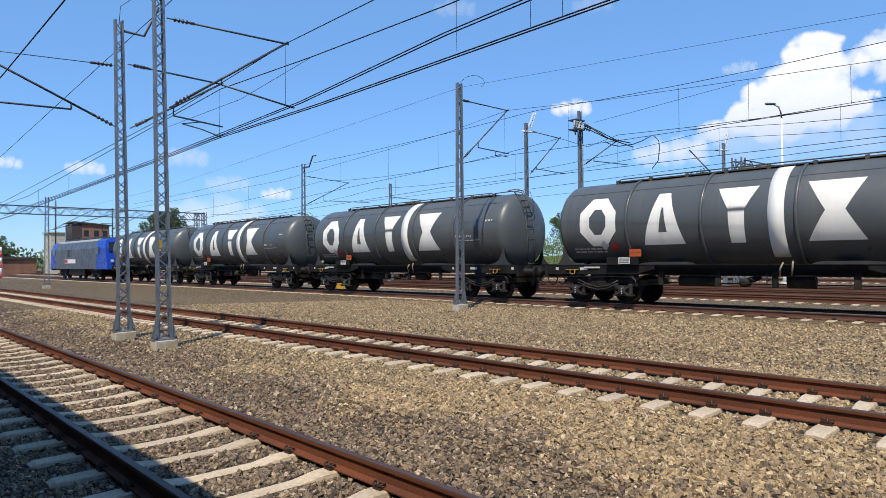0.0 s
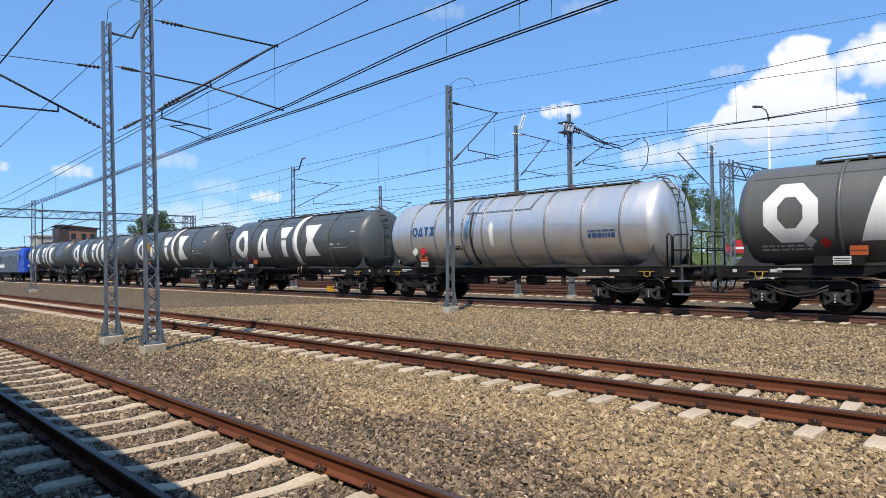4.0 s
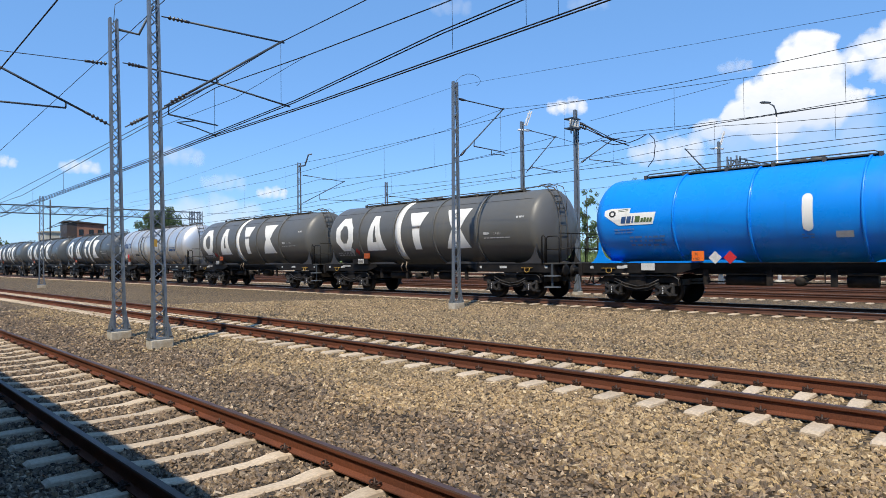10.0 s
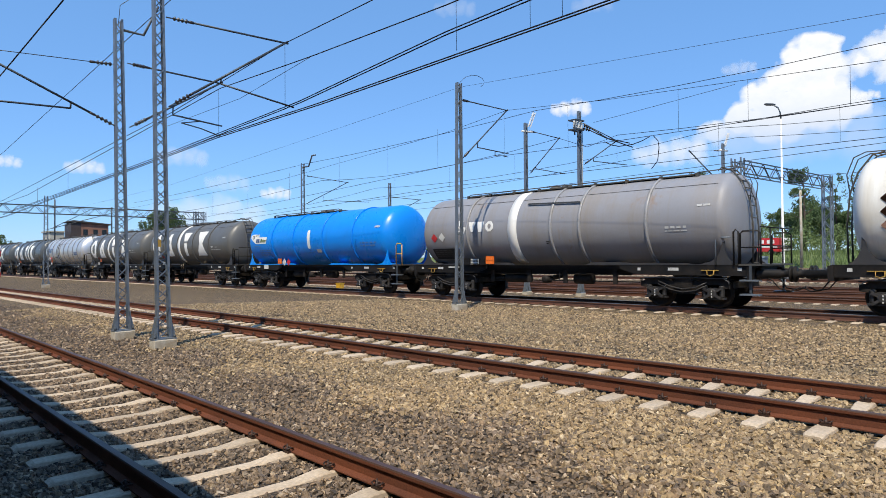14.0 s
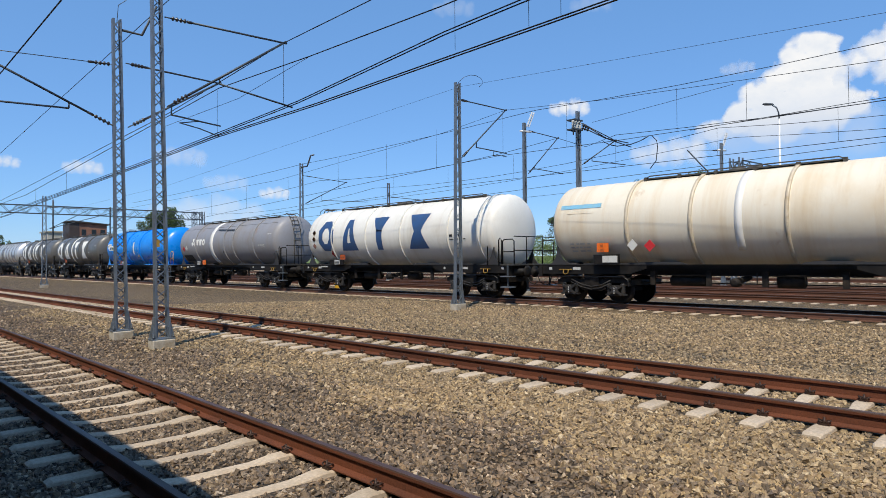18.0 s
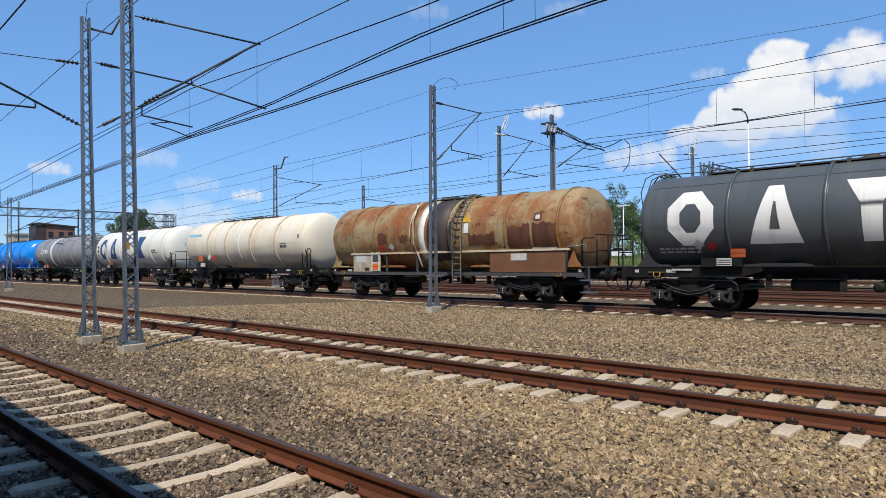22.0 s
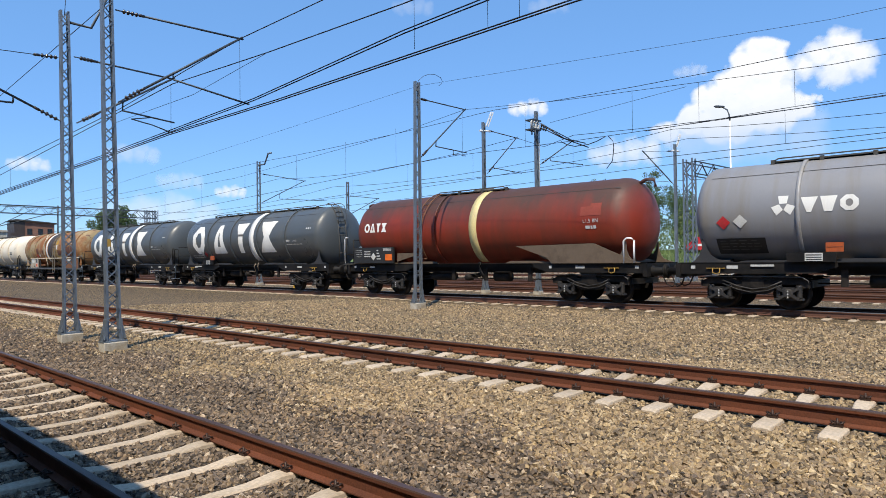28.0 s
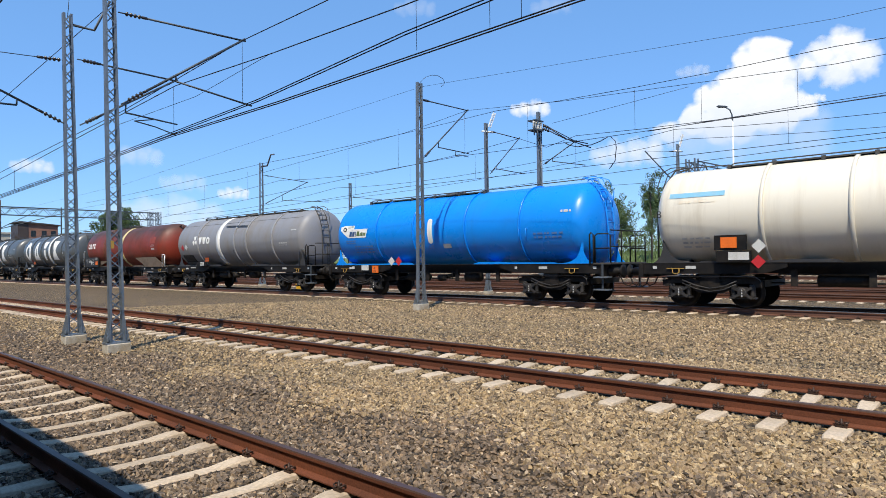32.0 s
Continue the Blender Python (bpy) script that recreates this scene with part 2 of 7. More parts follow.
M["cream_ring"] = surf("stained_ring", (0.66, 0.57, 0.42), (0.42, 0.30, 0.16), 0.5, 0.5, 0, 3, 40, 0.05)
M["cream_stripe"] = surf("cream_band_paint", (0.72, 0.60, 0.27), (0.5, 0.42, 0.25), 0.4, 0.5, 0, 2, 40, 0)
M["patch_red"] = surf("fresh_red_patch", (0.27, 0.050, 0.028), (0.2, 0.04, 0.02), 0.4, 0.6, 0, 2, 40, 0)
M["seam"] = surf("weld_seam_grime", (0.035, 0.033, 0.030), (0.06, 0.05, 0.04), 0.5, 0.6, 0, 4, 50, 0)
M["yellow_old"] = surf("dirty_yellow_paint", (0.42, 0.25, 0.04), (0.24, 0.15, 0.04), 0.5, 0.6, 0, 6, 50, 0.1)
M["hose"] = surf("dusty_rubber_hose", (0.30, 0.24, 0.17), (0.12, 0.09, 0.06), 0.5, 0.7, 0, 6, 50, 0.1)
M["rail_far"] = surf("dusty_far_rail", (0.120, 0.052, 0.032), (0.070, 0.035, 0.024), 0.7, 0.7, 0, 2.0, 60, 0.2, (1, 0.35, 1), 0.3, spec=0.25)
M["dim_letter"] = surf("dim_lettering", (0.12, 0.24, 0.50), (0.05, 0.16, 0.42), 0.5, 0.6, 0, 5, 50, 0)
M["tank_ivory"] = tank_paint("ivory_tank_paint", (0.76, 0.71, 0.585), (0.50, 0.43, 0.31), None, 0.45, 0, 0.4)
M["rail_dark"] = surf("oily_rail", (0.135, 0.058, 0.034), (0.060, 0.030, 0.020), 0.7, 0.6, 0, 2.0, 60, 0.2, (1, 0.35, 1), 0.3)
M["clip"] = surf("fastening_steel", (0.050, 0.028, 0.020), (0.02, 0.015, 0.012), 0.6, 0.55, 0.4, 6, 80, 0.2)
M["galv"] = surf("galvanised_steel", (0.205, 0.235, 0.265), (0.13, 0.15, 0.17), 0.5, 0.5, 0.5, 3, 60, 0.1, grain=0.15)
M["galv_dark"] = surf("dull_steel", (0.075, 0.088, 0.10), (0.045, 0.052, 0.06), 0.5, 0.55, 0.4, 3, 60, 0.1)
M["wire"] = surf("wire_copper", (0.035, 0.036, 0.040), (0.02, 0.02, 0.022), 0.4, 0.5, 0.5, 3, 60, 0)
M["insulator"] = surf("insulator_glaze", (0.035, 0.028, 0.026), (0.02, 0.02, 0.02), 0.4, 0.25, 0, 6, 60, 0)
M["white"] = surf("white_paint", (0.78, 0.78, 0.76), (0.55, 0.54, 0.50), 0.4, 0.5, 0, 2, 50, 0.05, grain=0.1)
M["black"] = surf("underframe_black", (0.010, 0.0097, 0.0095), (0.026, 0.022, 0.019), 0.6, 0.6, 0, 2.5, 40, 0.2, spec=0.2)
M["bogie"] = surf("brake_dust_black", (0.011, 0.010, 0.009), (0.050, 0.040, 0.032), 0.55, 0.65, 0, 3, 50, 0.25, spec=0.2)
M["cradle"] = surf("dusty_saddle_paint", (0.038, 0.038, 0.040), (0.060, 0.052, 0.044), 0.5, 0.5, 0, 2.0, 40, 0.1)
M["axle"] = surf("dusty_axle_box", (0.022, 0.021, 0.020), (0.055, 0.047, 0.040), 0.6, 0.55, 0, 5, 50, 0.3)
M["wheel"] = surf("wheel_steel", (0.013, 0.0115, 0.0105), (0.034, 0.025, 0.020), 0.6, 0.6, 0.1, 4, 50, 0.2, spec=0.25)
M["frame_pale"] = surf("worn_grey_ladder", (0.21, 0.19, 0.15), (0.12, 0.08, 0.05), 0.6, 0.7, 0, 3, 40, 0.2)
M["frame_grey"] = surf("underframe_grey", (0.075, 0.078, 0.078), (0.05, 0.045, 0.04), 0.6, 0.55, 0, 2, 40, 0.2)
M["orange"] = surf("orange_plate", (0.85, 0.17, 0.015), (0.6, 0.12, 0.02), 0.3, 0.5, 0, 4, 50, 0)
M["yellow"] = surf("yellow_paint", (0.70, 0.40, 0.03), (0.40, 0.24, 0.05), 0.5, 0.5, 0, 4, 50, 0.1)
M["red"] = surf("red_paint", (0.55, 0.025, 0.03), (0.35, 0.03, 0.03), 0.4, 0.5, 0, 4, 50, 0)
M["dash"] = surf("white_lettering", (0.55, 0.55, 0.53), (0.3, 0.3, 0.29), 0.5, 0.6, 0, 5, 50, 0)
M["plate"] = surf("sign_plate", (0.62, 0.62, 0.58), (0.45, 0.44, 0.4), 0.4, 0.5, 0, 5, 50, 0)
M["ink"] = surf("black_lettering", (0.02, 0.02, 0.02), (0.03, 0.03, 0.03), 0.3, 0.6, 0, 5, 50, 0)
M["tank_dark"] = tank_paint("dark_grey_tank_paint", (0.080, 0.090, 0.095), (0.132, 0.129, 0.112), None, 0.45, 0, 0.26)
M["tank_warm"] = tank_paint("dusty_grey_tank_paint", (0.108, 0.108, 0.101), (0.150, 0.138, 0.110), None, 0.5, 0, 0.30)
M["mark_white"] = tank_paint("white_marking_paint", (0.80, 0.79, 0.74), (0.55, 0.52, 0.44), None, 0.35, 0, 0.5)
M["mark_blue"] = surf("blue_marking_paint", (0.030, 0.085, 0.22), (0.05, 0.09, 0.17), 0.5, 0.5, 0, 3, 50, 0)
M["mark_sky"] = surf("light_blue_marking", (0.22, 0.50, 0.68), (0.3, 0.45, 0.5), 0.5, 0.5, 0, 3, 50, 0)
M["silver"] = surf("bare_aluminium_cladding", (0.74, 0.73, 0.71), (0.60, 0.58, 0.55), 0.5, 0.38, 0.70, 0.8, 30, 0.05, (1, 3, 0.3), 0.08)
M["silver_edge"] = surf("cladding_strap", (0.30, 0.31, 0.32), (0.2, 0.2, 0.2), 0.5, 0.45, 0.6, 2, 30, 0.05)
M["tank_blue"] = tank_paint("bright_blue_tank_paint", (0.004, 0.245, 0.80), (0.010, 0.18, 0.60), None, 0.25, 0, 0.20)
M["tank_grey"] = tank_paint("taupe_grey_tank_paint", (0.262, 0.266, 0.285), (0.24, 0.20, 0.15), (0.26, 0.15, 0.07), 0.62, 0.12, 0.36)
M["tank_slate"] = tank_paint("slate_grey_tank_paint", (0.235, 0.238, 0.25), (0.20, 0.165, 0.115), None, 0.6, 0, 0.36)
M["tank_white"] = tank_paint("white_tank_paint", (0.77, 0.755, 0.69), (0.52, 0.46, 0.35), None, 0.5, 0, 0.36)
M["tank_cream"] = tank_paint("cream_tank_paint", (0.77, 0.71, 0.58), (0.62, 0.45, 0.24), (0.45, 0.25, 0.09), 0.6, 0.08, 0.42)
M["tank_rust"] = rust_paint()
M["rust_patch"] = surf("oxide_red_patch", (0.095, 0.034, 0.020), (0.19, 0.075, 0.030), 0.75, 0.7, 0, 2.2, 30, 0.2, (0.2, 1.6, 0.4))
M["rust_frame"] = surf("rusty_skirt", (0.17, 0.075, 0.036), (0.27, 0.12, 0.045), 0.6, 0.7, 0, 1.2, 30, 0.2)
M["tank_red"] = tank_paint("oxide_red_tank_paint", (0.235, 0.028, 0.010), (0.080, 0.032, 0.018), None, 0.75, 0, 0.45, soot=(0.062, 0.034, 0.023))
M["red_frame"] = surf("dusty_brown_frame", (0.135, 0.098, 0.066), (0.07, 0.05, 0.035), 0.5, 0.7, 0, 2, 40, 0.2)
M["dark_band"] = surf("dark_brown_band", (0.050, 0.036, 0.032), (0.08, 0.06, 0.045), 0.4, 0.6, 0, 2, 40, 0.1)
M["grating"] = surf("walkway_steel", (0.07, 0.068, 0.062), (0.10, 0.08, 0.055), 0.5, 0.65, 0.2, 3, 50, 0.2)
M["loco_blue"] = surf("blue_loco_paint", (0.012, 0.055, 0.42), (0.02, 0.05, 0.25), 0.3, 0.3, 0, 1.5, 40, 0.05)
M["loco_grey"] = surf("grey_loco_paint", (0.085, 0.095, 0.118), (0.06, 0.065, 0.08), 0.4, 0.4, 0, 1.5, 40, 0.05)
M["glass"] = surf("dark_cab_glass", (0.012, 0.014, 0.016), (0.02, 0.02, 0.02), 0.3, 0.08, 0, 3, 40, 0)
M["brick"] = surf("old_brickwork", (0.27, 0.135, 0.092), (0.17, 0.09, 0.065), 0.6, 0.85, 0, 0.7, 8, 0.3, grain=0.4)
M["roof"] = surf("tar_roof", (0.045, 0.042, 0.040), (0.07, 0.06, 0.055), 0.5, 0.9, 0, 0.6, 15, 0.2)
M["plaster"] = surf("pale_plaster", (0.52, 0.49, 0.40), (0.38, 0.36, 0.30), 0.5, 0.85, 0, 0.5, 15, 0.2)
M["bark"] = surf("tree_bark", (0.12, 0.09, 0.065), (0.06, 0.05, 0.04), 0.5, 0.9, 0, 3, 30, 0.5)
M["leaf_dark"] = leaf_mat("dark_foliage", (0.050, 0.088, 0.028), (0.105, 0.160, 0.052))
M["leaf_light"] = leaf_mat("light_foliage", (0.072, 0.115, 0.035), (0.150, 0.205, 0.062))
M["grass"] = surf("meadow_grass", (0.11, 0.16, 0.035), (0.16, 0.17, 0.06), 0.6, 0.9, 0, 0.25, 6, 0.6, grain=0.5)
M["asphalt"] = surf("platform_paving", (0.22, 0.21, 0.20), (0.15, 0.145, 0.14), 0.5, 0.9, 0, 1.0, 30, 0.2)

# mesh helpers -----------------------------------------------------------


def box(bm, x0, x1, y0, y1, z0, z1, m=None):
    vs = [bm.verts.new(Vector((x, y, z)) if m is None else m @ Vector((x, y, z)))
          for x in (x0, x1) for y in (y0, y1) for z in (z0, z1)]
    for f in ((0, 1, 3, 2), (4, 6, 7, 5), (0, 4, 5, 1), (2, 3, 7, 6), (0, 2, 6, 4), (1, 5, 7, 3)):
        bm.faces.new([vs[i] for i in f])
    return bm


def frame_of(d):
    d = d.normalized()
    side = d.cross(Vector((0, 0, 1)) if abs(d.z) < 0.95 else Vector((0, 1, 0))).normalized()
    return side, side.cross(d)


def tube(bm, pts, r, seg=8, caps=True):
    """A round bar along points; r may be one radius or one for each point."""
    pts = [Vector(p) for p in pts]
    rs = r if isinstance(r, (list, tuple)) else [r] * len(pts)
    rings = []
    for i, p in enumerate(pts):
        d = pts[min(i + 1, len(pts) - 1)] - pts[max(i - 1, 0)]
        a, b = frame_of(d)
        rings.append([bm.verts.new(p + (a * math.cos(2 * math.pi * k / seg) + b * math.sin(2 * math.pi * k / seg)) * rs[i]) for k in range(seg)])
    for u, v in zip(rings, rings[1:]):
        for k in range(seg):
            f = bm.faces.new((u[k], u[(k + 1) % seg], v[(k + 1) % seg], v[k]))
            f.smooth = True
    if caps:
        bm.faces.new(rings[0])
        bm.faces.new(rings[-1][::-1])
    return bm


def beam(bm, a, b, w, h):
    """A square bar from a to b."""
    a, b = Vector(a), Vector(b)
    s, u = frame_of(b - a)
    c = [s * w / 2 + u * h / 2, -s * w / 2 + u * h / 2, -s * w / 2 - u * h / 2, s * w / 2 - u * h / 2]
    v0 = [bm.verts.new(a + k) for k in c]
    v1 = [bm.verts.new(b + k) for k in c]
    for k in range(4):
        bm.faces.new((v0[k], v0[(k + 1) % 4], v1[(k + 1) % 4], v1[k]))
    bm.faces.new(v0[::-1])
    bm.faces.new(v1)
    return bm


def prism(bm, outline, axis, lo, hi):
    """An outline of (a, b) pairs carried along x, y or z from lo to hi."""
    def place(a, b, c):
        return {"x": (c, a, b), "y": (a, c, b), "z": (a, b, c)}[axis]
    v0 = [bm.verts.new(place(a, b, lo)) for a, b in outline]
    v1 = [bm.verts.new(place(a, b, hi)) for a, b in outline]
    n = len(outline)
    for k in range(n):
        bm.faces.new((v0[k], v0[(k + 1) % n], v1[(k + 1) % n], v1[k]))
    bm.faces.new(v0[::-1])
    bm.faces.new(v1)
    return bm


def lathe(bm, profile, seg, centre=(0, 0, 0), axis="y"):
    """Turns (along, radius) pairs about an axis through centre."""
    rings = []
    for a, r in profile:
        ring = []
        for k in range(seg):
            t = 2 * math.pi * k / seg
            c, s = r * math.cos(t), r * math.sin(t)
            q = {"y": (c, a, s), "x": (a, c, s), "z": (c, s, a)}[axis]
            ring.append(bm.verts.new((centre[0] + q[0], centre[1] + q[1], centre[2] + q[2])))
        rings.append(ring)
    for u, v in zip(rings, rings[1:]):
        for k in range(seg):
            f = bm.faces.new((u[k], u[(k + 1) % seg], v[(k + 1) % seg], v[k]))
            f.smooth = True
    bm.faces.new(rings[0])
    bm.faces.new(rings[-1][::-1])
    return bm


def link(name, bm, material, parent=None, label=""):
    bmesh.ops.recalc_face_normals(bm, faces=bm.faces[:])
    me = bpy.data.meshes.new(name)
    bm.to_mesh(me)
    bm.free()
    me.materials.append(material)
    ob = new(name, me)
    if parent is not None:
        ob.parent = parent
    if label:
        ob["label"] = label
    if name in ("lettering", "small_plates", "printed_text"):
        tagged(ob, kind="stuff")
    return ob


def part(name, bm, material, parent, label=""):
    return link(name, bm, material, parent, label)


def root(name, m, label, category, group="", kind=""):
    ob = new(name)
    ob.empty_display_size = 0.3
    ob.matrix_world = m
    return tagged(ob, label, category, group, kind)


def B():
    return bmesh.new()

# the ground -------------------------------------------------------------
SLANT = -0.02  # the running tracks lean by this from the near track


def tx(x0, y):
    return x0 + SLANT * y


PROFILE = ((-3000, -0.05), (-30, -0.05), (0.6, -0.07), (1.0, -0.045), (3.46, -0.045), (3.58, -0.002), (4.35, 0.03), (4.75, 0.14), (6.3, 0.18), (6.6, 0.190), (9.6, 0.190),
           (10.4, 0.15), (17.6, 0.16), (18.6, 0.19), (22.4, 0.19), (24.0, 0.13), (25.9, 0.18), (46.0, 0.18), (52, 0.30), (70, 0.90), (76, 0.95), (3000, 0.95))


def gz(x):
    for (a, za), (b, zb) in zip(PROFILE, PROFILE[1:]):
        if a <= x <= b:
            return za + (zb - za) * (x - a) / (b - a)
    return 0.0


def ground_sheet():
    me = bpy.data.meshes.new("ground")
    xs = [p[0] for p in PROFILE]
    ys = [-2500, -300, -60, -20, 0, 10, 20, 40, 70, 120, 200, 400, 3000]
    verts = [(x + SLANT * max(-60, min(y, 200)) if 5 < x < 100 else x, y, gz(x)) for y in ys for x in xs]
    n = len(xs)
    me.from_pydata(verts, [], [(j * n + i, j * n + i + 1, (j + 1) * n + i + 1, (j + 1) * n + i) for j in range(len(ys) - 1) for i in range(n - 1)])
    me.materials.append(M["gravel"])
    return tagged(new("ground", me), "brown-grey crushed stone ballast of the railway yard", "ground", kind="structure")


ground_sheet()


def loose_stones(name, label, seed, count, keep, size, lift, material):
    """Loose broken stones as one mesh: skewed, turned and chipped blocks."""
    rng = np.random.default_rng(seed)
    lump = np.array([(-1, -1, -1), (1, -1, -1), (1, 1, -1), (-1, 1, -1), (-1, -1, 1), (1, -1, 1), (1, 1, 1), (-1, 1, 1)]) * 0.72
    tri = np.array([(0, 2, 1), (0, 3, 2), (4, 5, 6), (4, 6, 7), (0, 1, 5), (0, 5, 4), (1, 2, 6), (1, 6, 5), (2, 3, 7), (2, 7, 6), (3, 0, 4), (3, 4, 7)])
    p = keep(rng, count)
    n = len(p)
    s = size[0] + (size[1] - size[0]) * rng.random(n) ** 2
    v = lump[None] + rng.uniform(-0.42, 0.42, (n, 8, 3))
    v = v * (s[:, None] * rng.uniform(0.65, 1.45, (n, 3)))[:, None, :] * np.array((1, 1, 0.75))
    q = rng.normal(size=(n, 4))
    q /= np.linalg.norm(q, axis=1, keepdims=True)
    w, x, y, z = q.T
    r = np.stack([1 - 2 * (y * y + z * z), 2 * (x * y - z * w), 2 * (x * z + y * w), 2 * (x * y + z * w), 1 - 2 * (x * x + z * z), 2 * (y * z - x * w),
                  2 * (x * z - y * w), 2 * (y * z + x * w), 1 - 2 * (x * x + y * y)], 1).reshape(n, 3, 3)
    v = np.einsum("nij,nkj->nki", r, v) + p[:, None, :]
    v[:, :, 2] += (s * rng.uniform(lift[0], lift[1], n))[:, None]
    f = (tri[None] + 8 * np.arange(n)[:, None, None]).reshape(-1)
    me = bpy.data.meshes.new(name)
    me.vertices.add(n * 8)
    me.vertices.foreach_set("co", v.astype(np.float32).reshape(-1))
    me.loops.add(len(f))
    me.loops.foreach_set("vertex_index", f.astype(np.int32))
    me.polygons.add(n * 12)
    me.polygons.foreach_set("loop_start", np.arange(0, len(f), 3, dtype=np.int32))
    me.update(calc_edges=True)
    me.shade_flat()
    me.materials.append(material)
    return tagged(new(name, me), label, "gravel", kind="stuff")


T1, T2, T3 = 2.667, 8.06, 20.4  # centre lines at y = 0
S1, S2, S3 = 0.727, 0.571, 0.600  # sleeper spacing
PH1, PH2, PH3 = 4.346, 2.154, 4.41  # where a sleeper of each track lies


def on_sleeper(x, y):
    a = (np.abs(x - T1) < 1.33) & (x < T1 + 0.86) & (np.abs((y - PH1 + S1 / 2) % S1 - S1 / 2) < 0.135)
    xx = x - SLANT * y
    b = (np.abs(xx - T2) < 1.36) & (np.abs((y - PH2 + S2 / 2) % S2 - S2 / 2) < 0.16)
    return a | b


def near_rail(x, y):
    xx = x - SLANT * y
    return (np.abs(np.abs(x - T1) - 0.753) < 0.09) | (np.abs(np.abs(xx - T2) - 0.753) < 0.09)


def sector(r0, r1, lo, hi, power, grey=False):
    def keep(rng, count):
        r = (r0 ** power + (r1 ** power - r0 ** power) * rng.random(count)) ** (1 / power)
        a = np.radians(lo + (hi - lo) * rng.random(count))
        x, y = r * np.sin(a), r * np.cos(a)
        edge = 5.0 + 0.35 * np.sin(y * 1.7) + rng.normal(0, 0.25, count)
        ok = ~on_sleeper(x, y) & ~near_rail(x, y) & (x > 0.7) & (x - SLANT * y < 18.4) & ((x < edge) == grey)
        x, y = x[ok], y[ok]
        xp = np.array([p[0] for p in PROFILE])
        zp = np.array([p[1] for p in PROFILE])
        z = np.interp(np.where(x > 5, x - SLANT * y, x), xp, zp)
        return np.stack([x, y, z], 1)
    return keep


loose_stones("ballast_stones", "loose tan and brown crushed ballast stones", 5, 85000, sector(3.0, 11.5, 6, 84, 1.75), (0.015, 0.030), (-0.2, 0.6), M["stone"])
loose_stones("ballast_stones", "loose dark grey basalt ballast round the near track", 7, 88000, sector(2.2, 14.0, 4, 84, 1.6, True), (0.015, 0.029), (-0.2, 0.6), M["stone_grey"])
loose_stones("ballast_stones", "loose tan ballast stones farther off", 6, 92000, sector(11.0, 29.0, 6, 82, 1.35), (0.017, 0.032), (-0.25, 0.45), M["stone"])

loose_stones("ballast_stones", "loose grey basalt ballast farther along the near track", 9, 26000, sector(13.5, 34.0, 4, 28, 1.2, True), (0.018, 0.032), (-0.25, 0.45), M["stone_grey"])

# the tracks -------------------------------------------------------------
RAIL = [(-0.075, 0), (0.075, 0), (0.075, 0.012), (0.012, 0.032), (0.009, 0.120), (0.034, 0.134), (0.036, 0.160), (-0.036, 0.160), (-0.034, 0.134),
        (-0.009, 0.120), (-0.012, 0.032), (-0.075, 0.012)]
HEAD = [(-0.0355, 0.1602), (0.0355, 0.1602), (0.030, 0.172), (-0.030, 0.172)]


def sleeper_mesh(name, material):
    """A prestressed sleeper: high rail seats, lower waist, sloping flanks, bevelled ends."""
    bm = B()
    stations = [(-1.27, 0.10, -0.02), (-1.22, 0.11, 0.0), (-0.95, 0.118, 0.0), (-0.55, 0.112, -0.002), (-0.30, 0.095, -0.030), (0.30, 0.095, -0.030),
                (0.55, 0.112, -0.002), (0.95, 0.118, 0.0), (1.22, 0.11, 0.0), (1.27, 0.10, -0.02)]
    rings = []
    for x, w, z in stations:
        rings.append([bm.verts.new(c) for c in ((x, -w - 0.02, -0.2), (x, -w + 0.02, z - 0.012), (x, -w + 0.035, z), (x, w - 0.035, z), (x, w - 0.02, z - 0.012), (x, w + 0.02, -0.2))])
    for u, v in zip(rings, rings[1:]):
        for k in range(5):
            bm.faces.new((u[k], u[k + 1], v[k + 1], v[k]))
    bm.faces.new(rings[0])
    bm.faces.new(rings[-1][::-1])
    bmesh.ops.recalc_face_normals(bm, faces=bm.faces[:])
    me = bpy.data.meshes.new(name)
    bm.to_mesh(me)
    bm.free()
    me.materials.append(material)
    return me


def clip_mesh():
    """A bolted rail fastening: base rib, clamp and two nuts."""
    bm = B()
    box(bm, -0.115, -0.078, -0.05, 0.05, 0.0, 0.022)
    lathe(bm, [(0.0, 0.017), (0.055, 0.017), (0.058, 0.010), (0.082, 0.010)], 6, (-0.092, 0.0, 0.0), "z")
    for q in (-1, 1):
        tube(bm, [(-0.112, q * 0.012, 0.03), (-0.108, q * 0.048, 0.045), (-0.080, q * 0.056, 0.052), (-0.050, q * 0.038, 0.040), (-0.052, q * 0.012, 0.038)], 0.009, 5)
    bmesh.ops.recalc_face_normals(bm, faces=bm.faces[:])
    me = bpy.data.meshes.new("rail_clip")
    bm.to_mesh(me)
    bm.free()
    me.materials.append(M["clip"])
    return me


SLEEPER = sleeper_mesh("sleeper", M["concrete"])
CLIP = clip_mesh()


